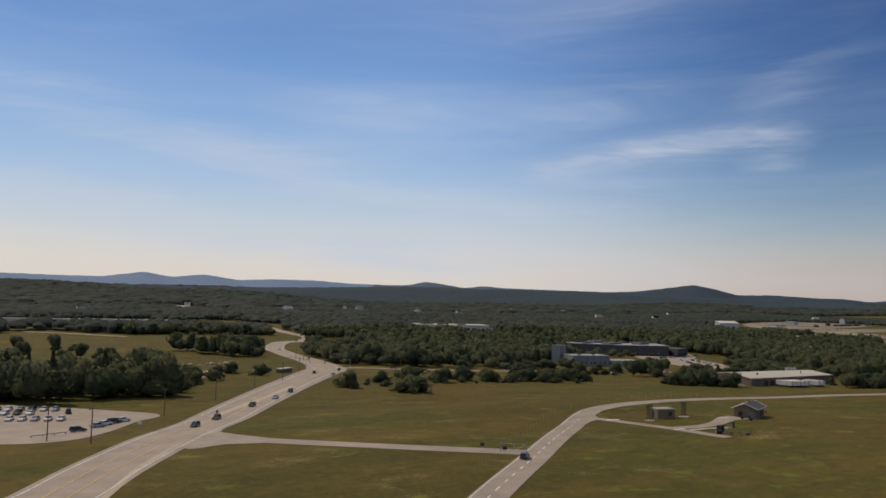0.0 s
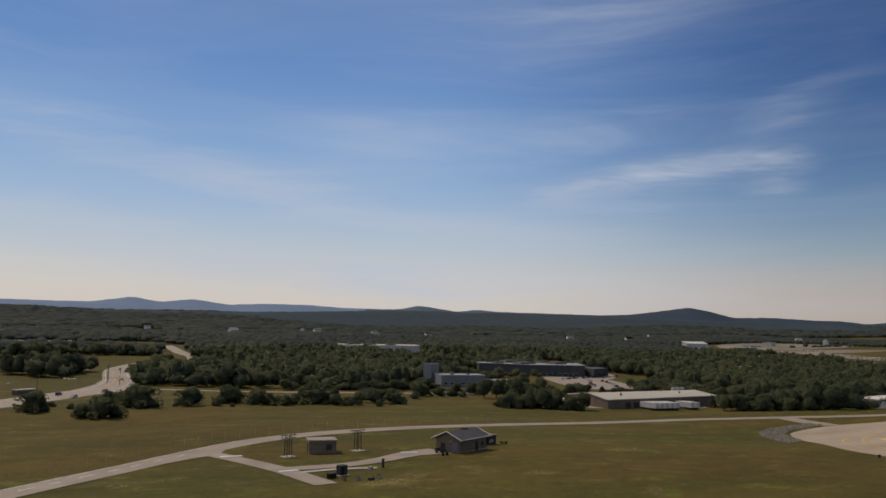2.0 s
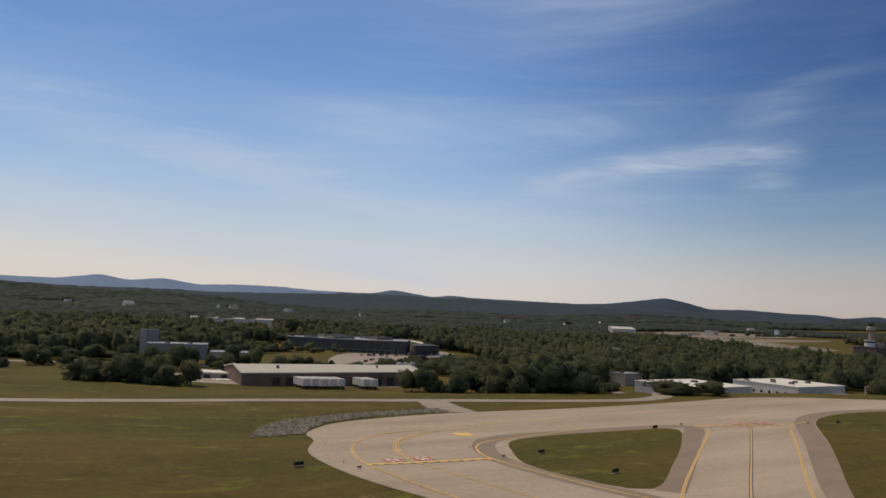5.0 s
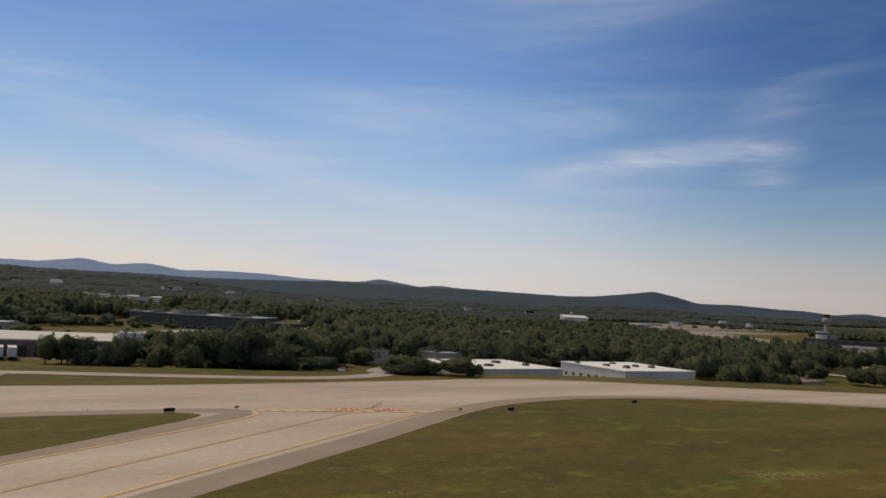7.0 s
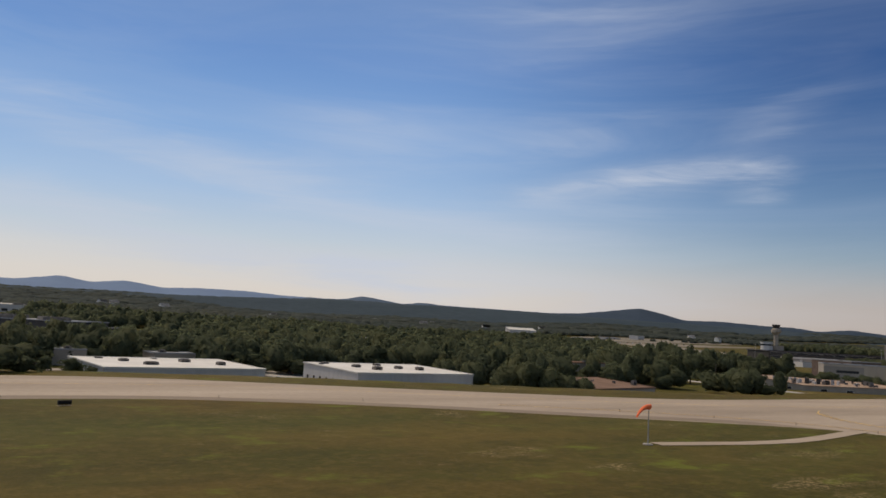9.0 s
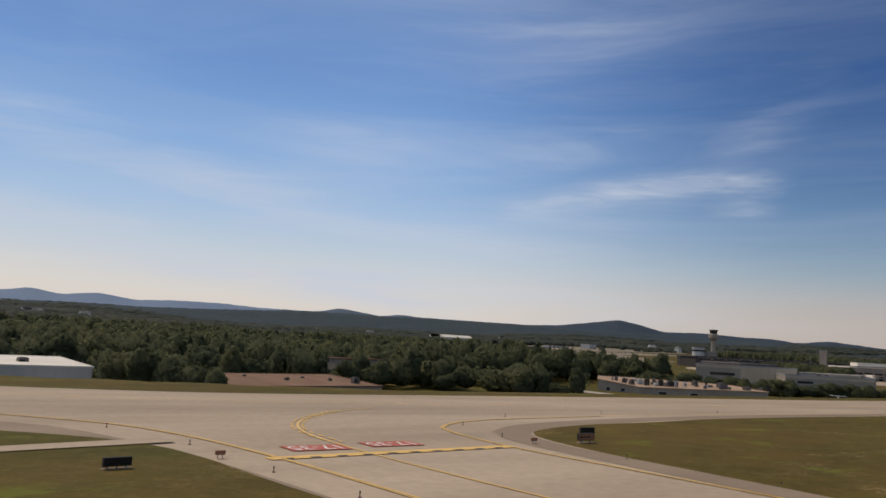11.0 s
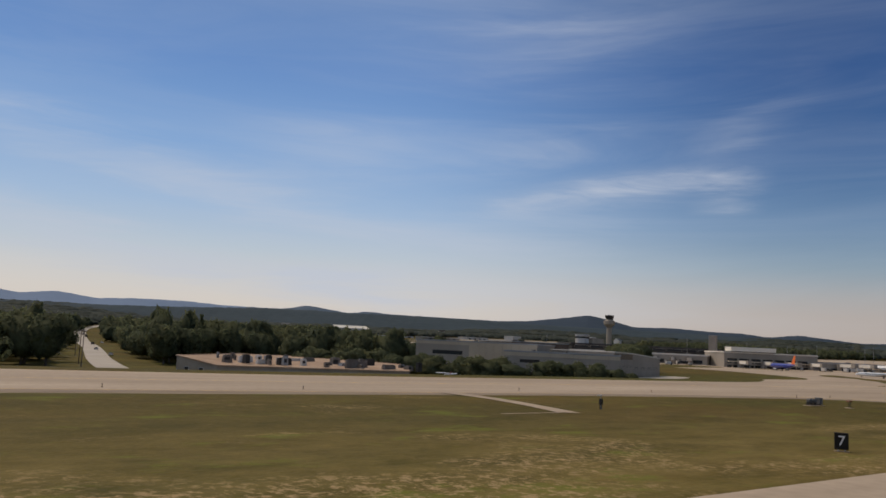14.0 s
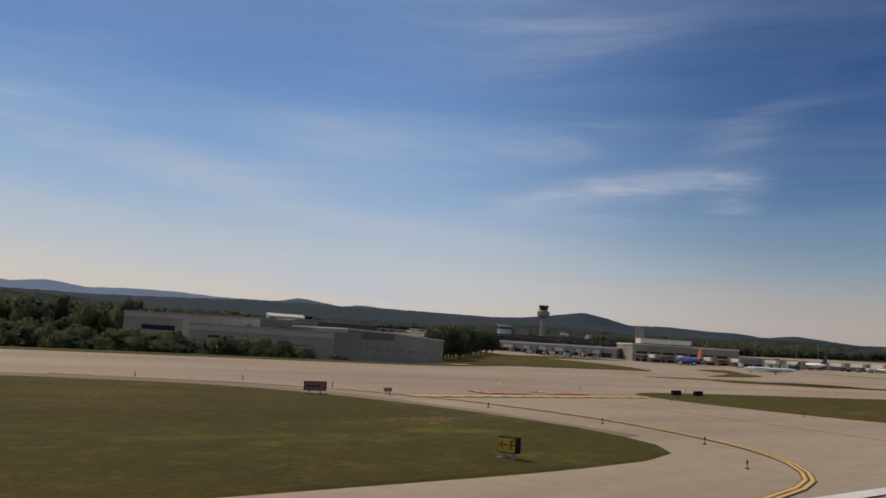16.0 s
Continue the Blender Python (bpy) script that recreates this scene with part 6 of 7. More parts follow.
COATS = {"dark": (0.016, 0.017, 0.02), "white": (0.62, 0.62, 0.61), "silver": (0.32, 0.33, 0.34), "blue": (0.03, 0.06, 0.14), "red": (0.22, 0.02, 0.02)}
CARS = {k: car_proto("sedan" if k != "blue" else "pickup", f"{ {'dark': 'black', 'white': 'white', 'silver': 'silver grey', 'blue': 'dark blue', 'red': 'dark red'}[k] } car standing on the road", paint_coat(k + "_car_paint", c), {"dark": "suv", "blue": "pickup", "red": "sedan"}.get(k, "sedan")) for k, c in COATS.items()}
FIRST_CAR = set()


def park(colour, x, y, rz, label="", group="", lift=0.06, s=1.0):
    m = pose(x, y, gz(x, y) + lift, 0, 0, rz) @ Matrix.Diagonal((s, s, s, 1))
    if colour in FIRST_CAR:
        c = copy_thing(CARS[colour], Matrix.Identity(4))
    else:
        FIRST_CAR.add(colour)
        c = CARS[colour]
    c.matrix_basis = m
    return tagged(c, label, "", group)


def traffic():
    for x, y, rz, c in ((45.2, 136.4, 232, "dark"), (52.4, 146.2, 232, "dark"), (65.6, 161.8, 232, "dark"), (75.8, 173.2, 232, "silver"), (84.8, 184.8, 234, "dark"), (117.5, 238, 58, "dark"), (131, 246.5, 235, "dark"), (119.6, 229, 235, "silver"), (151, 312, 70, "silver"), (164, 372, 70, "white"), (204, 439, 40, "white"), (236, 500, 80, "dark"), (158, 254.5, 160, "red")):
        park(c, x, y, rz, f"{ {'dark': 'black', 'white': 'white', 'silver': 'silver grey', 'red': 'dark red'}[c] } car on the highway", "cars on the highway", 0.06)
    park("dark", 75.6, 85.8, 38, "black sport utility car on the perimeter road", "", 0.07)
    rg = random.Random(11)
    for x0, y0, x1, y1, n in ((4, 181.5, 29, 170.4, 14), (6, 165.5, 27.6, 156.4, 12), (2, 176, 24, 166.5, 12)):
        for i in range(n):
            if rg.random() < 0.92:
                park(rg.choice(("white", "white", "silver", "white", "dark")), x0 + (x1 - x0) * i / (n - 1), y0 + (y1 - y0) * i / (n - 1), 246 + rg.uniform(-3, 3), "car parked in a row on the gravel lot", "parked cars", 0.05)
    for x, y, rz, c in ((27.6, 141.4, 10, "dark"), (31.5, 145.6, 20, "silver"), (33.0, 147.4, 20, "white"), (35.0, 149.2, 20, "dark"), (36.8, 150.6, 20, "white"), (30.4, 165.5, 80, "dark")):
        park(c, x, y, rz, "car parked beside the lot's entrance", "parked cars", 0.05)
    for i in range(16):
        park(rg.choice(("white", "silver", "dark", "red", "blue")), 366 + i * 4.6 + rg.uniform(-1, 1), 304 + i * 1.5 + rg.uniform(-2, 2), 20 + rg.uniform(-8, 8), "car parked before the factory", "factory car park", 0.1)
    for i in range(14):
        park(rg.choice(("white", "silver", "dark")), 228 + i * 4.2, 231 + rg.uniform(-1.5, 1.5) - i * 0.3, 172, "car parked along the cross road", "roadside cars", 0.06)
    for i, (x, y) in enumerate(((409, 146), (410, 150), (411, 154), (412, 158), (424, 178), (346, 146), (586, 250), (598, 300), (606, 318), (580, 214), (614, 372))):
        park(("silver", "dark", "white")[i % 3], x, y, 80, "car parked between industrial units", "unit car park", 0.06)
    for i in range(14):
        park(rg.choice(("white", "silver", "dark")), 614 + i * 2.2 + rg.uniform(-0.5, 0.5), 101.5 + rg.uniform(-1, 1) + (i % 2) * 2.2, 80 + rg.uniform(-10, 10), "car parked below the taxiway's edge", "hall car park", 0.0)


    for x0, y0, x1, y1, n in ((815, 388, 846, 440, 11), (836, 388, 884, 480, 14), (916, 415, 960, 500, 13), (946, 420, 1000, 520, 14), (1000, 585, 1150, 590, 14), (336, 252, 372, 290, 9), (346, 248, 384, 292, 10)):
        for i in range(n):
            park(rg.choice(("white", "silver", "dark", "silver", "red")), x0 + (x1 - x0) * i / (n - 1) + rg.uniform(-1, 1), y0 + (y1 - y0) * i / (n - 1) + rg.uniform(-1, 1), 60 + rg.uniform(-6, 6), "car parked on a wide far lot", "far lot cars", 0.25 if x0 > 500 else 0.1)


traffic()


def semi_trailers():
    e = thing("semi_trailer", "white box trailer backed to the warehouse", "trailer", 0, 0, 0, group="box trailers")
    part("box", boxes((0, 0, 0.62, 1.45, 6.6, 1.65, 0, 1, 0.03)), M["wall_white"], e)
    part("door", boxes((0, -3.32, 0.66, 1.3, 0.05, 1.5)), M["trim"], e)
    part("chassis", boxes((0, 0, 0.45, 0.6, 6.2, 0.18)), M["dark"], e)
    for s in (-1, 1):
        for yy in (-2.6, -1.9):
            part("wheel", tubes(((s * 0.5, yy, 0.28), (s * 0.72, yy, 0.28), 0.28, 0.28, 10)), M["rubber"], e)
        part("landing_leg", boxes((s * 0.4, 1.8, 0, 0.1, 0.1, 0.5)), M["dark"], e)
    spots = [(271.2 + 2.1 * i, 165.6 - 0.3 * i, -6) for i in range(5)] + [(285.4, 163.4, -6), (287.5, 163.0, -6)]
    for i, (x, y, rz) in enumerate(spots):
        m = pose(x, y, gz(x, y) + 0.05, 0, 0, rz)
        if i:
            copy_thing(e, m)
        else:
            e.matrix_basis = m
    for i in range(3):
        x, y = 313 + i * 1.9, 190 - i * 0.4
        t = thing("storage_tank", "white upright storage tank behind the warehouse", "tank", x, y, group="storage tanks")
        part("shell", tubes(((0, 0, 0), (0, 0, 4.2), 0.85, 0.85, 18)), M["wall_white"], t, smooth=False)
        part("lid", tubes(((0, 0, 4.2), (0, 0, 4.5), 0.85, 0.2, 18)), M["roof_grey"], t)
        part("rail", tubes(((-0.8, 0, 4.6), (0.8, 0, 4.6), 0.03, 0.03, 4), ((-0.8, 0, 4.2), (-0.8, 0, 4.6), 0.03, 0.03, 4), ((0.8, 0, 4.2), (0.8, 0, 4.6), 0.03, 0.03, 4)), M["metal"], t)


semi_trailers()


# ---- writing ----
def letters(text, size, depth=0.0):
    """The outline of a text in the built-in font, as a bmesh lying in the x-y plane, centred."""
    cu = bpy.data.curves.new("text", "FONT")
    cu.body, cu.size, cu.align_x, cu.align_y, cu.extrude = text, size, "CENTER", "CENTER", depth
    ob = new("text", cu)
    me = bpy.data.meshes.new_from_object(ob.evaluated_get(bpy.context.evaluated_depsgraph_get()))
    bm = bmesh.new()
    bm.from_mesh(me)
    scene.collection.objects.unlink(ob)
    bpy.data.objects.remove(ob)
    bpy.data.curves.remove(cu)
    bpy.data.meshes.remove(me)
    return bm


def painted_sign(text, x, y, w, d, rz, size):
    e = thing("painted_sign", "red painted runway holding sign with white numerals", "road marking", x, y, gz(x, y) + 0.088, rz, "painted holding signs")
    part("red_ground", boxes((0, 0, 0, w, d, 0.012)), M["red"], e)
    bm = letters(text, size)
    bmesh.ops.transform(bm, matrix=Matrix.Translation((0, 0, 0.02)) @ Matrix.Diagonal((0.92, 1.2, 1, 1)), verts=bm.verts)
    part("lettering", bm, M["white"], e, "white painted numerals")


painted_sign("35", 238.9, 75.3, 2.2, 1.7, 174, 2.0)
painted_sign("35", 242.6, 75.1, 2.2, 1.7, 174, 2.0)
painted_sign("17-35", 309.9, 80.2, 3.2, 1.9, 162, 1.4)
painted_sign("17-35", 314.6, 78.7, 3.2, 1.9, 162, 1.4)
painted_sign("17-35", 432.3, 39.1, 3.4, 1.8, 178, 1.5)
painted_sign("17-35", 437.3, 39.5, 3.4, 1.8, 178, 1.5)
painted_sign("17-35", 624.5, 37.7, 3.7, 1.9, 178, 1.65)
painted_sign("17-35", 630.4, 38.0, 3.7, 1.9, 178, 1.65)


# ---- airfield signs and lights ----
def board_sign(x, y, rz, w, h, face, label, text="", ink="white", legs=2, lift=0.14, back="dark", deep=0.2):
    """A sign box on legs over a slab; its face looks along -y before turning by rz."""
    e = thing("airfield_sign", label, "sign", x, y, gz(x, y) + 0.1, rz, "airfield signs")
    part("slab", boxes((0, 0, -0.09, w * 1.08, 0.32, 0.1)), M["shoulder"], e)
    part("box", boxes((0, deep / 2 - 0.1, lift, w, deep, h, 0, 1, 0.015)), M[back], e)
    f = part("face", boxes((0, -0.105, lift + 0.03, w - 0.06, 0.02, h - 0.06)), M[face], e)
    for i in range(legs):
        px = -w / 2 + w * (i + 0.5) / legs
        part("leg", boxes((px, 0, 0, 0.06, 0.08, lift)), M["metal"], e)
    if text:
        bm = letters(text, h * 0.85)
        bmesh.ops.transform(bm, matrix=Matrix.Translation((0, -0.125, lift + h * 0.5)) @ Matrix.Rotation(radians(90), 4, "X"), verts=bm.verts)
        part("lettering", bm, M[ink], f)
    elif face != "black":
        for i in range(3):
            part("bar", boxes((-w * 0.34 + i * w * 0.22, -0.12, lift + h * 0.42, w * 0.15, 0.012, h * 0.16)), M["black"], f)
    return e


board_sign(555.3, 18.0, -62, 0.56, 0.72, "black", "black distance board with a white figure seven", "7", "white", lift=0.08, back="black")
s_f = board_sign(605.0, 15.9, -70, 0.56, 0.42, "signyellow", "yellow taxiway sign with black arrow and letter F", "\u2190F", "black", back="black", deep=0.3)
board_sign(609.9, 35.3, -10, 1.15, 0.46, "rust", "brown backed taxiway sign in the grass", "")
board_sign(450.6, 37.0, -8, 1.3, 0.46, "rust", "weathered orange taxiway sign beside a holding line")
board_sign(454.1, 40.1, -8, 1.25, 0.42, "black", "dark taxiway sign board in the grass")
for x, y, rz in ((421.3, 35.6, 5), (258.3, 72.7, 12), (257.3, 60.0, 12), (291, 82.2, 8), (329, 73.6, 12), (354, 76.0, 12), (227.4, 75.2, 12), (641.3, 36.4, 5), (643.8, 36.2, 5)):
    board_sign(x, y, rz, 1.15, 0.36, "black", "dark back of a taxiway sign in the grass", "", legs=3, lift=0.1)


def edge_light(x, y, e=None):
    if e is None:
        e = thing("taxiway_light", "small blue taxiway edge light on a stem", "light", x, y, gz(x, y) + 0.06, group="taxiway edge lights")
        part("stem", tubes(((0, 0, 0), (0, 0, 0.15), 0.02, 0.018, 6)), M["rust"], e)
        part("lens", tubes(((0, 0, 0.15), (0, 0, 0.24), 0.035, 0.025, 8)), M["dark"], e)
        part("base", tubes(((0, 0, -0.02), (0, 0, 0.02), 0.07, 0.07, 8)), M["dark"], e)
        return e
    return copy_thing(e, pose(x, y, gz(x, y) + 0.06))


first = edge_light(604.3, 45.7)
for x, y in ((610.4, 45.0), (613.9, 40.4), (615.9, 29.0), (616.6, 22.5), (615.3, 16.7), (611.2, 12.6), (588, 52.6), (571, 54.6), (549, 55.2), (534.5, 55.4), (513.3, 55.0), (492, 55), (472, 54.6), (458, 53), (449, 47.6), (447, 41), (447.4, 31), (447.6, 22), (427, 33), (427.6, 27), (426.6, 42), (424.6, 50), (419.5, 57), (412, 64.6), (400, 72), (385, 78), (370, 82), (350, 83), (334, 80), (250, 46), (249, 62), (253, 80), (262, 85.4), (284, 85.4), (233.4, 62), (233, 76), (237, 88), (636, 33), (636.4, 24), (638, 43), (652, 43), (676, 41)):
    edge_light(x, y, first)


def guard_light(x, y, rz):
    e = thing("runway_guard_light", "orange runway guard light on short legs", "light", x, y, gz(x, y) + 0.06, rz, "runway guard lights")
    part("housing", boxes((0, 0, 0.16, 0.46, 0.16, 0.2, 0, 1, 0.02)), M["rust"], e)
    for s in (-0.11, 0.11):
        part("lens", tubes(((s, -0.09, 0.26), (s, -0.12, 0.26), 0.07, 0.07, 10)), M["signyellow"], e)
        part("leg", boxes((s, 0, 0, 0.04, 0.04, 0.18)), M["metal"], e)


for x, y in ((446.7, 37.7), (426.3, 37.2), (322.7, 75.4), (298.4, 83.0), (614.5, 35.6), (642.5, 37.4), (251.9, 72.2), (232.6, 72.0)):
    guard_light(x, y, 178)


def approach_light(x, y):
    e = thing("approach_slope_light", "rust-red approach slope light box on slim legs", "light", x, y, gz(x, y) + 0.1, -8, "approach slope lights")
    part("pad", boxes((0, 0, -0.07, 0.6, 0.5, 0.1)), M["asphalt"], e)
    part("housing", boxes((0, 0, 0.52, 0.56, 0.3, 0.1, 0, 1, 0.015)), M["rust"], e)
    part("lid", boxes((0, 0, 0.62, 0.5, 0.26, 0.025)), M["rust"], e)
    for a, b in ((-0.1, -0.08), (0.1, -0.08), (0, 0.1)):
        part("leg", tubes(((a, b, 0), (a, b, 0.53), 0.028, 0.025, 6)), M["dark"], e)


for y in (34.1, 29.7, 25.2, 20.6):
    approach_light(591.25, y)


def power_cabinet():
    e = thing("power_cabinet", "blue-grey control cabinet and tanks on a frame", "cabinet", 590.0, 36.6, gz(590, 36.6) + 0.1, -6)
    part("pad", boxes((0, 0, -0.07, 2.2, 0.8, 0.1)), M["asphalt"], e)
    part("cabinet", boxes((0.72, 0, 0.1, 0.42, 0.5, 0.6, 0, 1, 0.02)), M["plastic"], e)
    for x in (-0.62, -0.05):
        part("tank", boxes((x, 0, 0.26, 0.5, 0.42, 0.34, 0, 1, 0.08)), M["plastic"], e)
    for x in (-0.85, -0.4, 0.15, 0.55, 0.9):
        part("leg", boxes((x, 0.05, 0, 0.06, 0.3, 0.3)), M["dark"], e)
    part("rail", tubes(((-0.95, -0.2, 0.62), (0.5, -0.2, 0.62), 0.02, 0.02, 5)), M["metal"], e)
    e = thing("weather_post", "grey sensor box on a post with a white lamp", "sensor", 561.8, 37.1, gz(561.8, 37.1) + 0.1, 10)
    part("post", tubes(((0, 0, 0), (0, 0, 0.95), 0.03, 0.03, 6)), M["metal"], e)
    part("box", boxes((0, 0, 0.3, 0.24, 0.18, 0.4)), M["dark"], e)
    part("arm", boxes((-0.2, 0, 0.9, 0.5, 0.1, 0.06)), M["white"], e)
    for s in (-0.1, 0.1):
        part("leg", boxes((s, 0, 0, 0.05, 0.05, 0.32)), M["dark"], e)
    e = thing("windsock", "orange windsock streaming from a slim mast", "windsock", 391, 43.4, gz(391, 43.4) + 0.1, 0)
    part("mast", tubes(((0, 0, 0), (0, 0, 3.1), 0.05, 0.03, 7)), M["metal"], e)
    part("footing", tubes(((0, 0, -0.05), (0, 0, 0.08), 0.4, 0.4, 10)), M["concrete"], e)
    bm = bmesh.new()
    pts = [Vector((0.1, 0, 3.0)), Vector((-0.35, 0.05, 2.98)), Vector((-0.75, 0.1, 2.8)), Vector((-1.05, 0.12, 2.52)), Vector((-1.25, 0.14, 2.25))]
    rr = (0.22, 0.2, 0.17, 0.13, 0.1)
    rings = []
    for p, r in zip(pts, rr):
        rings.append([bm.verts.new(p + Vector((0.35 * math.sin(a) * r, math.cos(a) * r, math.sin(a) * r))) for a in np.linspace(0, 2 * np.pi, 11)[:-1]])
    for a, b in zip(rings, rings[1:]):
        for i in range(10):
            bm.faces.new((a[i], a[(i + 1) % 10], b[(i + 1) % 10], b[i]))
    part("sock", bm, M["orange"], e, "orange fabric sock", True)
    part("frame", tubes(((0, 0, 3.05), (0.1, -0.22, 3.0), 0.02, 0.02, 5), ((0, 0, 3.05), (0.1, 0.22, 3.0), 0.02, 0.02, 5)), M["metal"], e)


power_cabinet()


# ---- poles, fence, gate ----
def pole(x, y, h, label, arms=1, rz=30, mt="wood", name="utility_pole"):
    e = thing(name, label, "pole", x, y, None, rz, group=label)
    part("post", tubes(((0, 0, -0.3), (0, 0, h), 0.1, 0.07, 7)), M[mt], e)
    for k in range(arms):
        a = part("cross_arm", boxes((0, 0, h - 0.25 - 0.5 * k, 1.3, 0.09, 0.1)), M[mt], e)
        for s in (-0.55, 0, 0.55):
            part("insulator", tubes(((s, 0, h - 0.15 - 0.5 * k), (s, 0, h - 0.03 - 0.5 * k), 0.04, 0.03, 6)), M["metal"], a)
    return e


for x, y in ((21.3, 130.8), (26.2, 124.9), (45.2, 154.6), (62.4, 175.2), (79.6, 195.2), (97, 217), (112, 238)):
    pole(x, y, 5.2, "tall brown wooden utility pole beside the highway")
for x, y in ((141, 290), (144, 302), (147, 316), (143, 281), (166, 262), (174, 254)):
    pole(x, y, 5.8, "tall brown wooden utility pole at the crossing")
for x, y in ((557.5, 152), (560.5, 166), (565, 184), (571, 212)):
    pole(x, y, 6.6, "weathered utility pole on the industrial street", 2)
for x, y, h in ((352, 124.5, 3.4), (350.5, 125.5, 3.4)):
    pole(x, y, h, "short wooden post by the gate road", 0)


def traffic_signal(x, y, rz):
    e = thing("traffic_light", "traffic light on a long mast arm over the road", "traffic light", x, y, None, rz, group="traffic lights")
    part("post", tubes(((0, 0, 0), (0, 0, 3.4), 0.09, 0.07, 7)), M["metal"], e)
    part("arm", tubes(((0, 0, 3.2), (4.2, 0, 3.4), 0.06, 0.04, 6)), M["metal"], e)
    for a in (2.2, 3.8):
        s = part("signal_head", boxes((a, 0, 2.75, 0.18, 0.16, 0.55)), M["signyellow"], e)
        for i, mt in enumerate(("red", "signyellow", "conifer")):
            part("lens", tubes(((a, -0.08, 3.18 - 0.17 * i), (a, -0.11, 3.18 - 0.17 * i), 0.06, 0.06, 8)), M[mt], s)


traffic_signal(126, 262, 180 - 40)
traffic_signal(140, 255, 140)


def road_sign(x, y, h, w, mt, label):
    e = thing("road_sign", label, "sign", x, y, None, -30)
    part("post", tubes(((0, 0, 0), (0, 0, h), 0.035, 0.035, 6)), M["metal"], e)
    part("panel", boxes((0, -0.05, h - 0.55, w, 0.04, 0.5)), M[mt], e)


road_sign(53.2, 148.2, 1.5, 0.5, "rust", "dark warning sign on the highway median")
road_sign(75.0, 94.8, 1.0, 0.6, "dark", "dark backed sign before the gate")
road_sign(76.4, 91.2, 0.9, 0.6, "dark", "dark backed sign beside the gate")
road_sign(37, 140, 1.3, 0.7, "white", "white sign at the car park entrance")


def fence():
    e = thing("fence", "grey chain-link fence along the perimeter road", "fence", 76, 92, 0)
    line = curve_points(((44, 66), (58, 77), (73, 89.4), (90, 102.6), (110, 117.4), (129, 127.5), (155, 133.5), (190, 139)), 3.0)
    prev = None
    for q in line:
        z = gz(q.x, q.y)
        part("post", tubes(((q.x - 76, q.y - 92, z - 0.1), (q.x - 76, q.y - 92, z + 1.25), 0.014, 0.014, 4)), M["metal"], e)
        if prev is not None:
            pz = gz(prev.x, prev.y)
            rows = [((prev.x - 76, prev.y - 92, pz + k), (q.x - 76, q.y - 92, z + k), 0.003, 0.003, 3) for k in (0.2, 0.7, 1.22)]
            part("wire", tubes(*rows), M["dark"], e)
        prev = q
    g = thing("metal_gate", "wide grey metal gate across a side road", "gate", 77.6, 90.6, None, -42)
    for s in (-1, 1):
        part("post", tubes(((s * 1.9, 0, 0), (s * 1.9, 0, 1.5), 0.07, 0.07, 6)), M["metal"], g)
        part("gate_frame", tubes(((s * 0.05, 0, 0.15), (s * 1.8, 0, 0.15), 0.03, 0.03, 5), ((s * 0.05, 0, 1.2), (s * 1.8, 0, 1.2), 0.03, 0.03, 5), ((s * 0.05, 0, 0.15), (s * 0.05, 0, 1.2), 0.03, 0.03, 5), ((s * 0.05, 0, 0.15), (s * 1.8, 0, 1.2), 0.02, 0.02, 5)), M["metal"], g)
    r = thing("guard_rail", "low grey barrier at the car park entrance", "barrier", 22.5, 136.6, None, 20)
    part("rail", boxes((0, 0, 0.4, 6, 0.06, 0.14)), M["metal"], r)
    for i in range(4):
        part("post", boxes((-2.7 + 1.8 * i, 0.05, 0, 0.08, 0.08, 0.5)), M["metal"], r)


fence()


def riprap():
    rg = np.random.default_rng(9)
    outer = [(230, 94.5), (235, 103), (241, 108.8), (253, 113.6), (273, 115.8)]
    inner = [(238.5, 96.5), (241, 100.5), (246.5, 105.6), (257, 110), (273, 111.4)]
    v, t, n = [], [], 0
    for _ in range(1500):
        s, w = rg.uniform(0, 3.999), rg.uniform(0, 1)
        i, f = int(s), s % 1
        a = np.array(outer[i]) * (1 - f) + np.array(outer[i + 1]) * f
        b = np.array(inner[i]) * (1 - f) + np.array(inner[i + 1]) * f
        p = a * (1 - w) + b * w
        r = rg.uniform(0.15, 0.42)
        o = np.array([(1, 0, 0), (-1, 0, 0), (0, 1, 0), (0, -1, 0), (0, 0, 1), (0.3, 0.3, 0.8)]) * r * rg.uniform(0.7, 1.2, (6, 1))
        a0 = rg.uniform(0, 6.28)
        rot = np.array([[math.cos(a0), -math.sin(a0), 0], [math.sin(a0), math.cos(a0), 0], [0, 0, 0.7]])
        v.append(o @ rot.T + [p[0], p[1], gz(*p) + 0.08])
        t += [(n, n + 2, n + 4), (n + 2, n + 1, n + 4), (n + 1, n + 3, n + 4), (n + 3, n, n + 4), (n, n + 2, n + 5), (n + 3, n, n + 5), (n + 2, n + 1, n + 5)]
        n += 6
    tagged(raw_mesh("riprap", np.concatenate(v), np.array(t), M["stone"]), "band of grey riprap stones at the taxiway's edge", "stones", kind="stuff")


riprap()


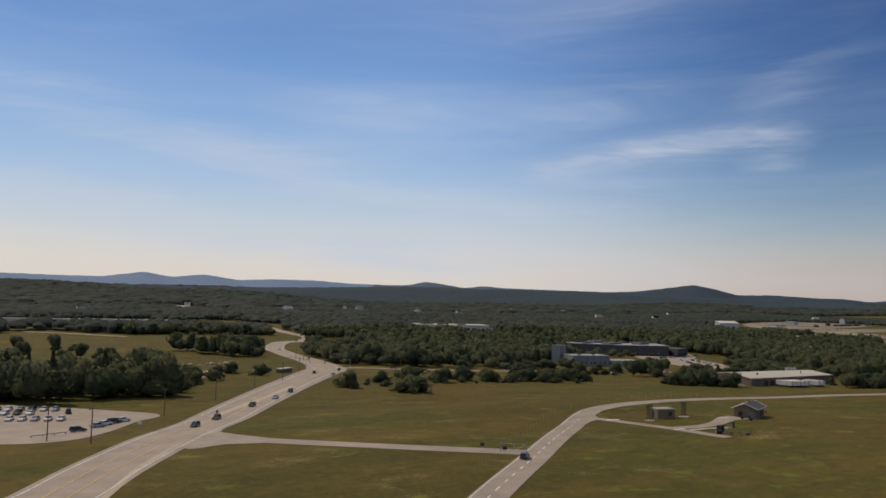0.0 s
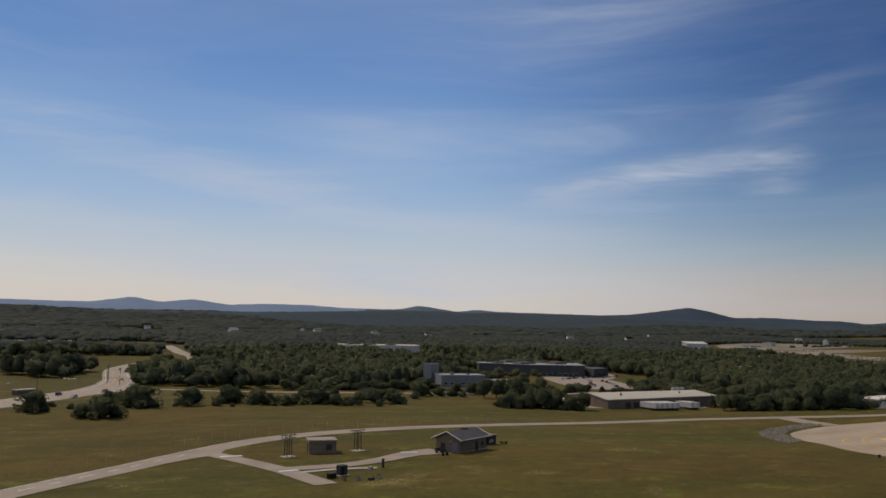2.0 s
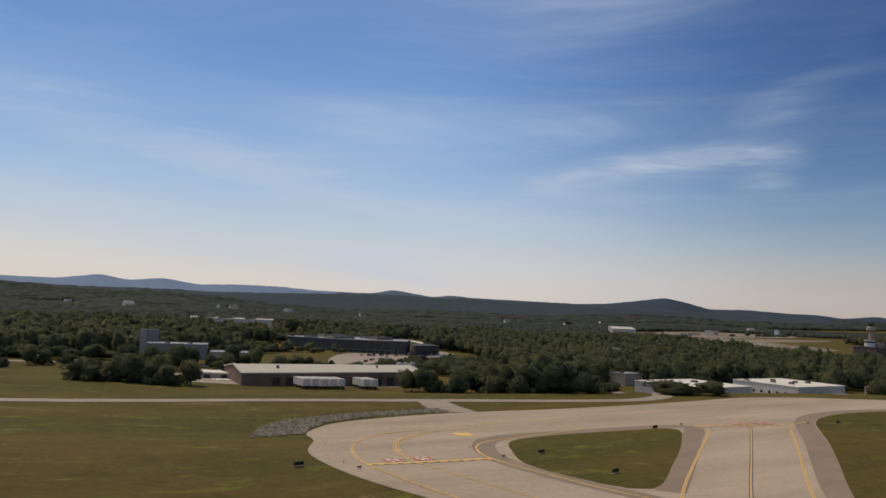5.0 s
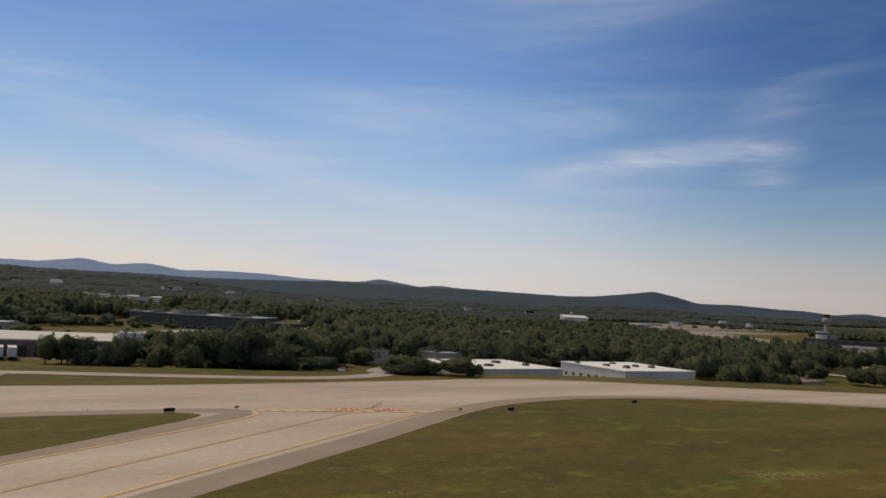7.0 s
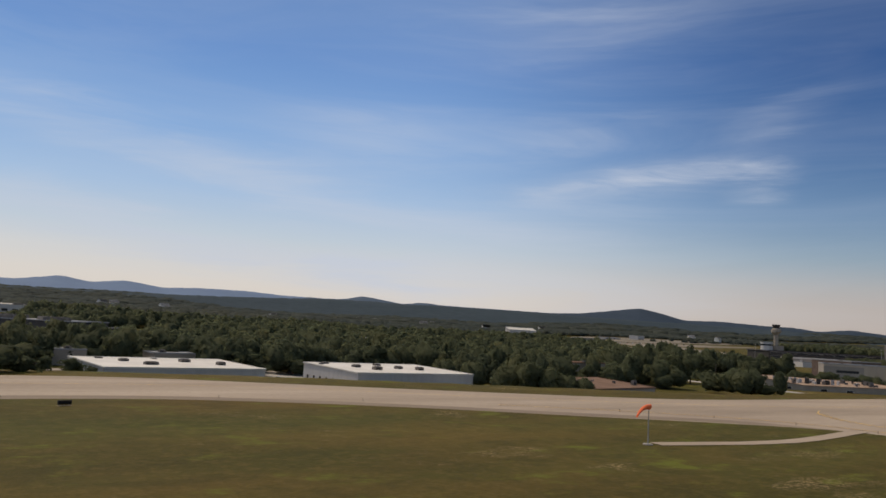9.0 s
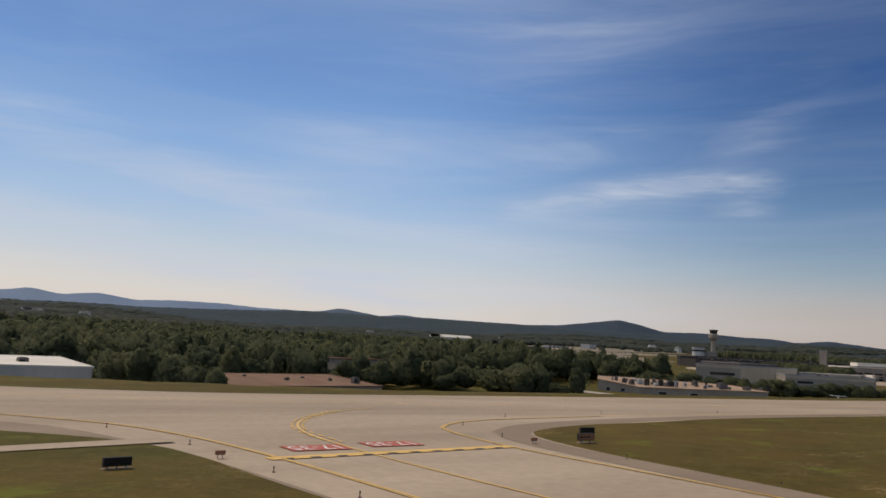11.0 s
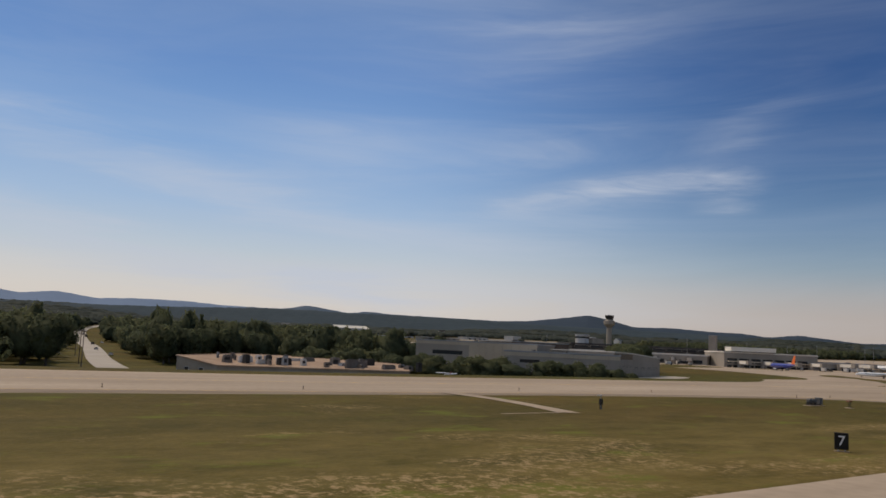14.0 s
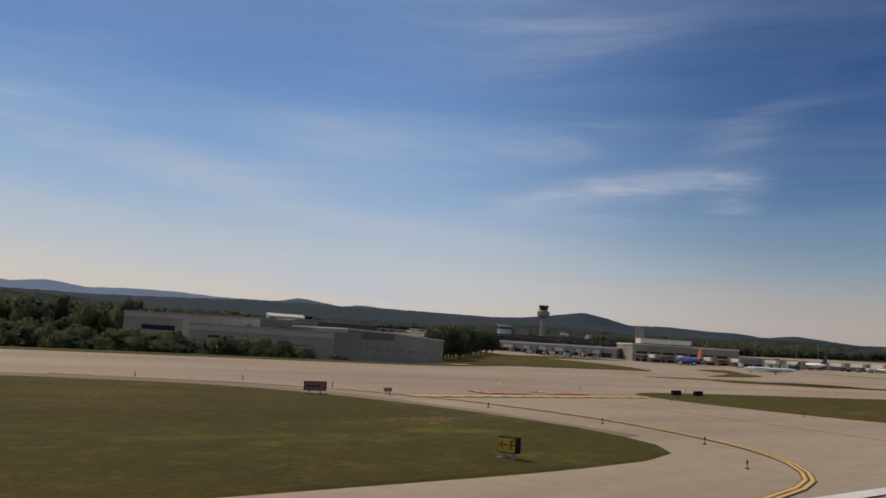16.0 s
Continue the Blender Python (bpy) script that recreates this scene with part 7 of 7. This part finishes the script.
def boulders():
    rg = random.Random(21)
    for i in range(9):
        x, y, r = 90 + i * 2.7 + rg.uniform(-0.8, 0.8), 285 + i * 0.9 + rg.uniform(-1, 1), rg.uniform(0.45, 0.9)
        bm = bmesh.new()
        bmesh.ops.create_icosphere(bm, subdivisions=2, radius=r)
        for v in bm.verts:
            v.co *= 1 + 0.28 * noise.noise(v.co * 1.7 + Vector((i * 7.0, 0, 0)))
            v.co.z = v.co.z * 0.7 + r * 0.45
        ob = mesh_ob("boulder", bm, M["concrete"])
        ob.matrix_basis = pose(x, y, gz(x, y) - 0.1, 0, 0, rg.uniform(0, 360))
        tagged(ob, "pale rounded boulder at a field's edge", "boulder", "boulders")


boulders()


# ---- terminal and tower ----
def control_tower():
    e = thing("control_tower", "pale concrete control tower with flared cab", "tower", 976, 381.5, 0.5, 20)
    part("shaft", tubes(((0, 0, 0), (0, 0, 21), 2.1, 1.9, 12)), M["wall_tan"], e)
    part("flare", tubes(((0, 0, 21), (0, 0, 23.4), 1.9, 4.1, 12)), M["wall_tan"], e)
    part("gallery", tubes(((0, 0, 23.4), (0, 0, 25.8), 4.2, 4.2, 12)), M["wall_tan"], e)
    part("collar", tubes(((0, 0, 25.8), (0, 0, 26.7), 3.7, 2.7, 12)), M["wall_tan"], e)
    part("cab_glass", tubes(((0, 0, 26.7), (0, 0, 29.3), 2.6, 3.3, 12)), M["glass"], e)
    part("cab_roof", tubes(((0, 0, 29.3), (0, 0, 30.0), 3.5, 3.2, 12)), M["dark"], e)
    part("rail", tubes(*[((4.0 * math.cos(a), 4.0 * math.sin(a), 26.7), (4.0 * math.cos(a + 0.524), 4.0 * math.sin(a + 0.524), 26.7), 0.06, 0.06, 4) for a in np.arange(12) * 0.5236]), M["metal"], e)
    part("aerial", tubes(((0.5, 0, 30), (0.5, 0, 32), 0.06, 0.03, 5), ((-0.7, 0.4, 30), (-0.7, 0.4, 31.4), 0.06, 0.03, 5)), M["metal"], e)
    b = thing("tower_base_building", "round pale building at the tower's foot", "building", 915, 353, 0.5)
    part("drum", tubes(((0, 0, 0), (0, 0, 14.0), 4.4, 4.4, 20)), M["trim"], b)
    part("band", tubes(((0, 0, 11.4), (0, 0, 12.6), 4.5, 4.5, 20)), M["glass"], b)
    part("cornice", tubes(((0, 0, 13.6), (0, 0, 14.1), 4.7, 4.7, 20)), M["trim"], b)
    part("annex", boxes((9, -2, 0, 11, 8, 11.8)), M["wall_tan"], b)


control_tower()


def terminal():
    hall("terminal_concourse", "long low terminal concourse with glass front", "terminal", [(846, 300), (872, 232), (888, 238), (862, 306)], 4.2, "wall_grey", "roof_white", 0.45, [(858, 290, 2, 2, 0.8), (870, 262, 2.4, 2, 0.8), (876, 246, 2, 2, 0.8)], [(0, 4 + 6.4 * i, 4.8, 1.6, 1.7, "window") for i in range(11)], base=-1.6, band=(0,))
    hall("terminal_hall", "main terminal hall with pale curved roof", "terminal", [(868, 220), (908, 194), (922, 214), (882, 240)], 6.4, "wall_grey", "roof_white", 0.5, [(892, 222, 3, 2, 0.9)], [(0, 4 + 6.0 * i, 4.8, 3.2, 2.2, "window") for i in range(7)] + [(0, 4 + 6.0 * i, 4.8, 0.6, 1.6, "window") for i in range(7)], base=-1.8)
    hall("terminal_roof_light", "pale raised roof over the terminal hall", "roof", [(870, 217.5), (888, 204.5), (893, 211), (875, 224)], 9.0, "roof_pale", "roof_pale", 0.2, base=7.2)
    hall("terminal_wing", "low grey terminal wing beside the apron", "terminal", [(912, 196), (985, 168), (992, 186), (920, 214)], 3.4, "wall_grey", "roof_grey", 0.45, [(940, 194, 2, 2, 0.7), (964, 184, 2, 2, 0.7)], [(0, 4 + 6.6 * i, 4.6, 1.2, 1.4, "window") for i in range(11)], base=-1.8, band=(0,))
    hall("parking_garage", "long dark multi-storey car park behind the terminal", "garage", [(880, 330), (990, 262), (1010, 292), (900, 360)], 8.0, "dark", "roof_dark", 0.6, (), [(0, 6 + 9.8 * i, 8.6, 2.0 + 2.6 * k, 1.2, "window") for i in range(13) for k in range(3)], base=-1.0)
    hall("lift_tower", "square pale lift tower of the terminal", "tower", rect(942, 274, 4.2, 4.2, 20), 16.4, "wall_grey", "roof_grey", 0.3, base=-1.0)
    hall("cargo_shed", "low grey shed at the edge of the apron", "shed", [(1000, 166), (1090, 150), (1094, 170), (1004, 186)], 3.4, "wall_grey", "roof_grey", 0.2, (), [(0, 5 + 8 * i, 5, 0.4, 3.0, "dock_door") for i in range(10)], base=-1.6)
    hall("fuel_building", "low pale building at the apron's edge", "shed", rect(812, 268, 18, 8, 65), 2.4, "wall_white", "roof_grey", 0.2, base=-1.4)
    t = thing("terminal_floor_slab", "pale concrete floor edge along the terminal front", "slab", 888, 205, -1.8, -33)
    part("slab", boxes((0, -0.6, 3.7, 48, 1.4, 0.6)), M["wall_beige"], t)
    part("fascia", boxes((0, -0.7, 0, 47, 1.2, 0.9)), M["wall_grey"], t)
    for k in range(9):
        part("column", boxes((-22 + 5.5 * k, -1.0, 0.9, 0.5, 0.5, 2.8)), M["wall_grey"], t)
    rg = random.Random(8)
    for i, (x, y, rz) in enumerate([(847 + 3.1 * k, 296 - 8.1 * k, 200 - 6 * (k % 3)) for k in range(8)] + [(872 + 10 * k, 214 - 6.8 * k, 236) for k in range(4)] + [(922 + 11 * k, 190 - 4.2 * k, 250) for k in range(6)]):
        e = thing("jet_bridge", "white passenger jet bridge on wheeled legs", "jet bridge", x, y, gz(x, y), rz, "jet bridges")
        part("tunnel", boxes((4, 0, 1.9, 9, 1.5, 1.5)), M["roof_pale"], e)
        part("cab", boxes((9.4, 0, 1.8, 2.2, 2.2, 1.8)), M["wall_grey"], e)
        part("rotunda", tubes(((0, 0, 0), (0, 0, 3.5), 1.2, 1.2, 10)), M["wall_grey"], e)
        for s in (-0.6, 0.6):
            part("leg", boxes((7.6, s, 0, 0.3, 0.3, 2.0)), M["dark"], e)
    for x, y, h in ((884, 252, 13), (915, 236, 12), (1000, 240, 12), (1030, 220, 12), (850, 322, 12), (905, 208, 11), (950, 190, 11)):
        pole(x, y, h, "tall pale apron floodlight mast", 1, 0, "metal", "floodlight_mast")
    for i in range(46):
        u = rg.uniform(0, 1)
        x, y = (838 + rg.uniform(0, 26), 300 - 70 * u) if i % 2 else (880 + 110 * u, 196 - 40 * u - rg.uniform(0, 8))
        k = rg.choice(("truck", "tug", "cart"))
        e = thing("ground_vehicle", {"truck": "white apron service truck by the terminal", "tug": "dark baggage tug on the apron", "cart": "grey baggage cart on the apron"}[k], "vehicle", x, y, gz(x, y) + 0.06, rg.uniform(0, 360), "apron vehicles")
        ln, hh, mt = {"truck": (3.4, 1.5, "wall_white"), "tug": (1.6, 0.8, "dark"), "cart": (2.0, 1.0, "metal")}[k]
        part("body", boxes((-0.3, 0, 0.3, ln * 0.68, 1.1, hh, 0, 1, 0.04)), M[mt], e)
        part("cab", boxes((ln * 0.34, 0, 0.3, ln * 0.28, 1.0, hh * 0.75, 0, 0.88)), M["glass" if k != "cart" else "dark"], e)
        for s in (-1, 1):
            for a in (-0.32, 0.3):
                part("wheel", tubes(((a * ln, s * 0.4, 0.22), (a * ln, s * 0.56, 0.22), 0.22, 0.22, 8)), M["rubber"], e)


terminal()


def airliner(name, label, x, y, rz, ln, r, body, fin, span, low_engines, s_tail):
    """A parked airliner: a lathed body, swept wings, fin, tailplane, engines and gear. Its nose looks along +x."""
    e = thing(name, label, "aircraft", x, y, gz(x, y) + 0.06, rz)
    gear = r * (1.05 if low_engines else 0.75)
    prof = ((0, 0.05), (0.02, 0.4), (0.06, 0.75), (0.12, 0.97), (0.2, 1), (0.62, 1), (0.78, 0.85), (0.9, 0.5), (1.0, 0.12))
    bm = bmesh.new()
    rings = []
    for f, k in prof:
        zc = gear + r + (0.0 if f < 0.62 else (f - 0.62) * r * 1.5) - (0.12 * r if f < 0.05 else 0)
        rings.append([bm.verts.new((ln / 2 - f * ln, math.cos(a) * r * k, zc + math.sin(a) * r * k)) for a in np.linspace(0, 2 * np.pi, 15)[:-1]])
    for a, b in zip(rings, rings[1:]):
        for i in range(14):
            bm.faces.new((a[i], a[(i + 1) % 14], b[(i + 1) % 14], b[i]))
    bm.faces.new(rings[0][::-1])
    bm.faces.new(rings[-1])
    bmesh.ops.recalc_face_normals(bm, faces=bm.faces)
    part("fuselage", bm, body, e, "", True)

    def slab(pts, th):
        b = bmesh.new()
        lo = [b.verts.new(p) for p in pts]
        hi = [b.verts.new((Vector(p) + Vector(th))) for p in pts]
        b.faces.new(lo[::-1])
        b.faces.new(hi)
        n = len(pts)
        for i in range(n):
            b.faces.new((lo[i], lo[(i + 1) % n], hi[(i + 1) % n], hi[i]))
        bmesh.ops.recalc_face_normals(b, faces=b.faces)
        return b
    z0 = gear + r * 0.55
    for s in (-1, 1):
        part("wing", slab(((ln * 0.1, s * r * 0.8, z0), (-ln * 0.1, s * r * 0.8, z0), (-ln * 0.17, s * span / 2, z0 + 0.35), (-ln * 0.12, s * span / 2, z0 + 0.35)), (0, 0, 0.16)), M["wall_grey"], e)
        part("tailplane", slab(((-ln * 0.4, s * 0.1, gear + r * (1.4 if low_engines else 1.0) + (0 if low_engines else s_tail * 0.9)), (-ln * 0.47, s * 0.1, gear + r * (1.4 if low_engines else 1.0) + (0 if low_engines else s_tail * 0.9)), (-ln * 0.5, s * span * 0.2, gear + r * 1.5 + (0 if low_engines else s_tail * 0.85)), (-ln * 0.46, s * span * 0.2, gear + r * 1.5 + (0 if low_engines else s_tail * 0.85))), (0, 0, 0.08)), M["wall_grey"], e)
        ez, ex, ey = (gear * 0.62, ln * 0.05, s * span * 0.17) if low_engines else (gear + r * 1.25, -ln * 0.3, s * r * 1.5)
        n = part("engine", tubes(((ex + ln * 0.05, ey, ez), (ex - ln * 0.06, ey, ez), r * 0.42, r * 0.34, 12)), M["metal"], e)
        part("intake", tubes(((ex + ln * 0.05, ey, ez), (ex + ln * 0.053, ey, ez), r * 0.34, r * 0.34, 12)), M["black"], n)
        part("landing_gear", boxes((-ln * 0.06, s * r * 0.9, 0, 0.25, 0.2, gear + r * 0.3)), M["rubber"], e)
    part("landing_gear", boxes((ln * 0.38, 0, 0, 0.2, 0.15, gear + r * 0.2)), M["rubber"], e)
    part("fin", slab(((-ln * 0.33, -0.06, gear + r * 1.85), (-ln * 0.47, -0.06, gear + r * 1.75), (-ln * 0.505, -0.06, gear + r * 2 + s_tail), (-ln * 0.45, -0.06, gear + r * 2 + s_tail)), (0, 0.12, 0)), fin, e)
    for s in (-1, 1):
        part("window_row", boxes((0.02 * ln, s * (r * 0.985), gear + r * 1.2, ln * 0.58, 0.03, 0.14)), M["glass"], e)
    part("cockpit_glass", boxes((ln * 0.455, 0, gear + r * 1.25, 0.35, r * 1.0, 0.22)), M["glass"], e)


BLUE_HULL = surf("blue_hull_paint", ((0.035, 0.05, 0.28), (0.05, 0.07, 0.34)), 0.3, rough=0.35, fine=2, grain=0.04, spec=0.5)
WHITE_HULL = surf("white_hull_paint", ((0.7, 0.7, 0.69), (0.78, 0.78, 0.77)), 0.3, rough=0.3, fine=2, grain=0.03, spec=0.5)
ORANGE_FIN = surf("orange_fin_paint", ((0.75, 0.15, 0.03), (0.82, 0.2, 0.05)), 0.3, rough=0.4, fine=2, grain=0.04)
NAVY_FIN = surf("dark_fin_paint", ((0.03, 0.035, 0.07), (0.045, 0.05, 0.09)), 0.3, rough=0.4, fine=2, grain=0.04)
airliner("airliner", "dark blue airliner with an orange fin at a gate", 860, 186, 62, 18.5, 1.05, BLUE_HULL, ORANGE_FIN, 18, True, 3.6)
airliner("regional_jet", "white regional jet with a dark fin on the apron", 810, 123.5, 120, 15.5, 0.7, WHITE_HULL, NAVY_FIN, 11, False, 2.0)
airliner("airliner", "white airliner parked at a far gate", 934, 176, 80, 18, 1.0, WHITE_HULL, NAVY_FIN, 17, True, 3.4)
airliner("regional_jet", "white regional jet parked at a far gate", 966, 160, 80, 14, 0.7, WHITE_HULL, NAVY_FIN, 11, False, 2.0)


def light_aircraft(x, y, rz):
    e = thing("light_aircraft", "small white high-wing propeller plane parked on grass", "aircraft", x, y, None, rz)
    e.matrix_basis = e.matrix_basis @ Matrix.Scale(0.62, 4)
    bm = bmesh.new()
    prof = ((1.3, 0.1), (1.15, 0.2), (0.7, 0.27), (0.1, 0.29), (-0.6, 0.2), (-1.9, 0.08))
    rings = [[bm.verts.new((a, math.cos(q) * r, 0.62 + (0.12 if a < -0.4 else 0.0) + math.sin(q) * r)) for q in np.linspace(0, 2 * np.pi, 11)[:-1]] for a, r in prof]
    for a, b in zip(rings, rings[1:]):
        for i in range(10):
            bm.faces.new((a[i], a[(i + 1) % 10], b[(i + 1) % 10], b[i]))
    bm.faces.new(rings[0][::-1])
    bm.faces.new(rings[-1])
    bmesh.ops.recalc_face_normals(bm, faces=bm.faces)
    part("fuselage", bm, WHITE_HULL, e, "", True)
    part("wing", boxes((0.25, 0, 1.02, 0.8, 5.6, 0.1, 0, 0.96, 0.02)), WHITE_HULL, e)
    part("tailplane", boxes((-1.75, 0, 0.78, 0.5, 1.8, 0.06)), WHITE_HULL, e)
    part("fin", boxes((-1.8, 0, 0.8, 0.5, 0.06, 0.65, 0, 0.7)), M["red"], e)
    part("cabin_glass", boxes((0.55, 0, 0.82, 0.5, 0.56, 0.22, 0, 0.85)), M["glass"], e)
    part("propeller", boxes((1.36, 0, 0.2, 0.04, 0.1, 0.9)), M["dark"], e)
    for a, b in ((0.95, 0), (0.1, 0.55), (0.1, -0.55)):
        part("wheel", tubes(((a, b - 0.05, 0.14), (a, b + 0.05, 0.14), 0.14, 0.14, 10)), M["rubber"], e)
        part("gear_leg", tubes(((a, b, 0.14), (a, b * 0.4, 0.5), 0.03, 0.03, 5)), M["metal"], e)


light_aircraft(591.2, 90.4, 200)
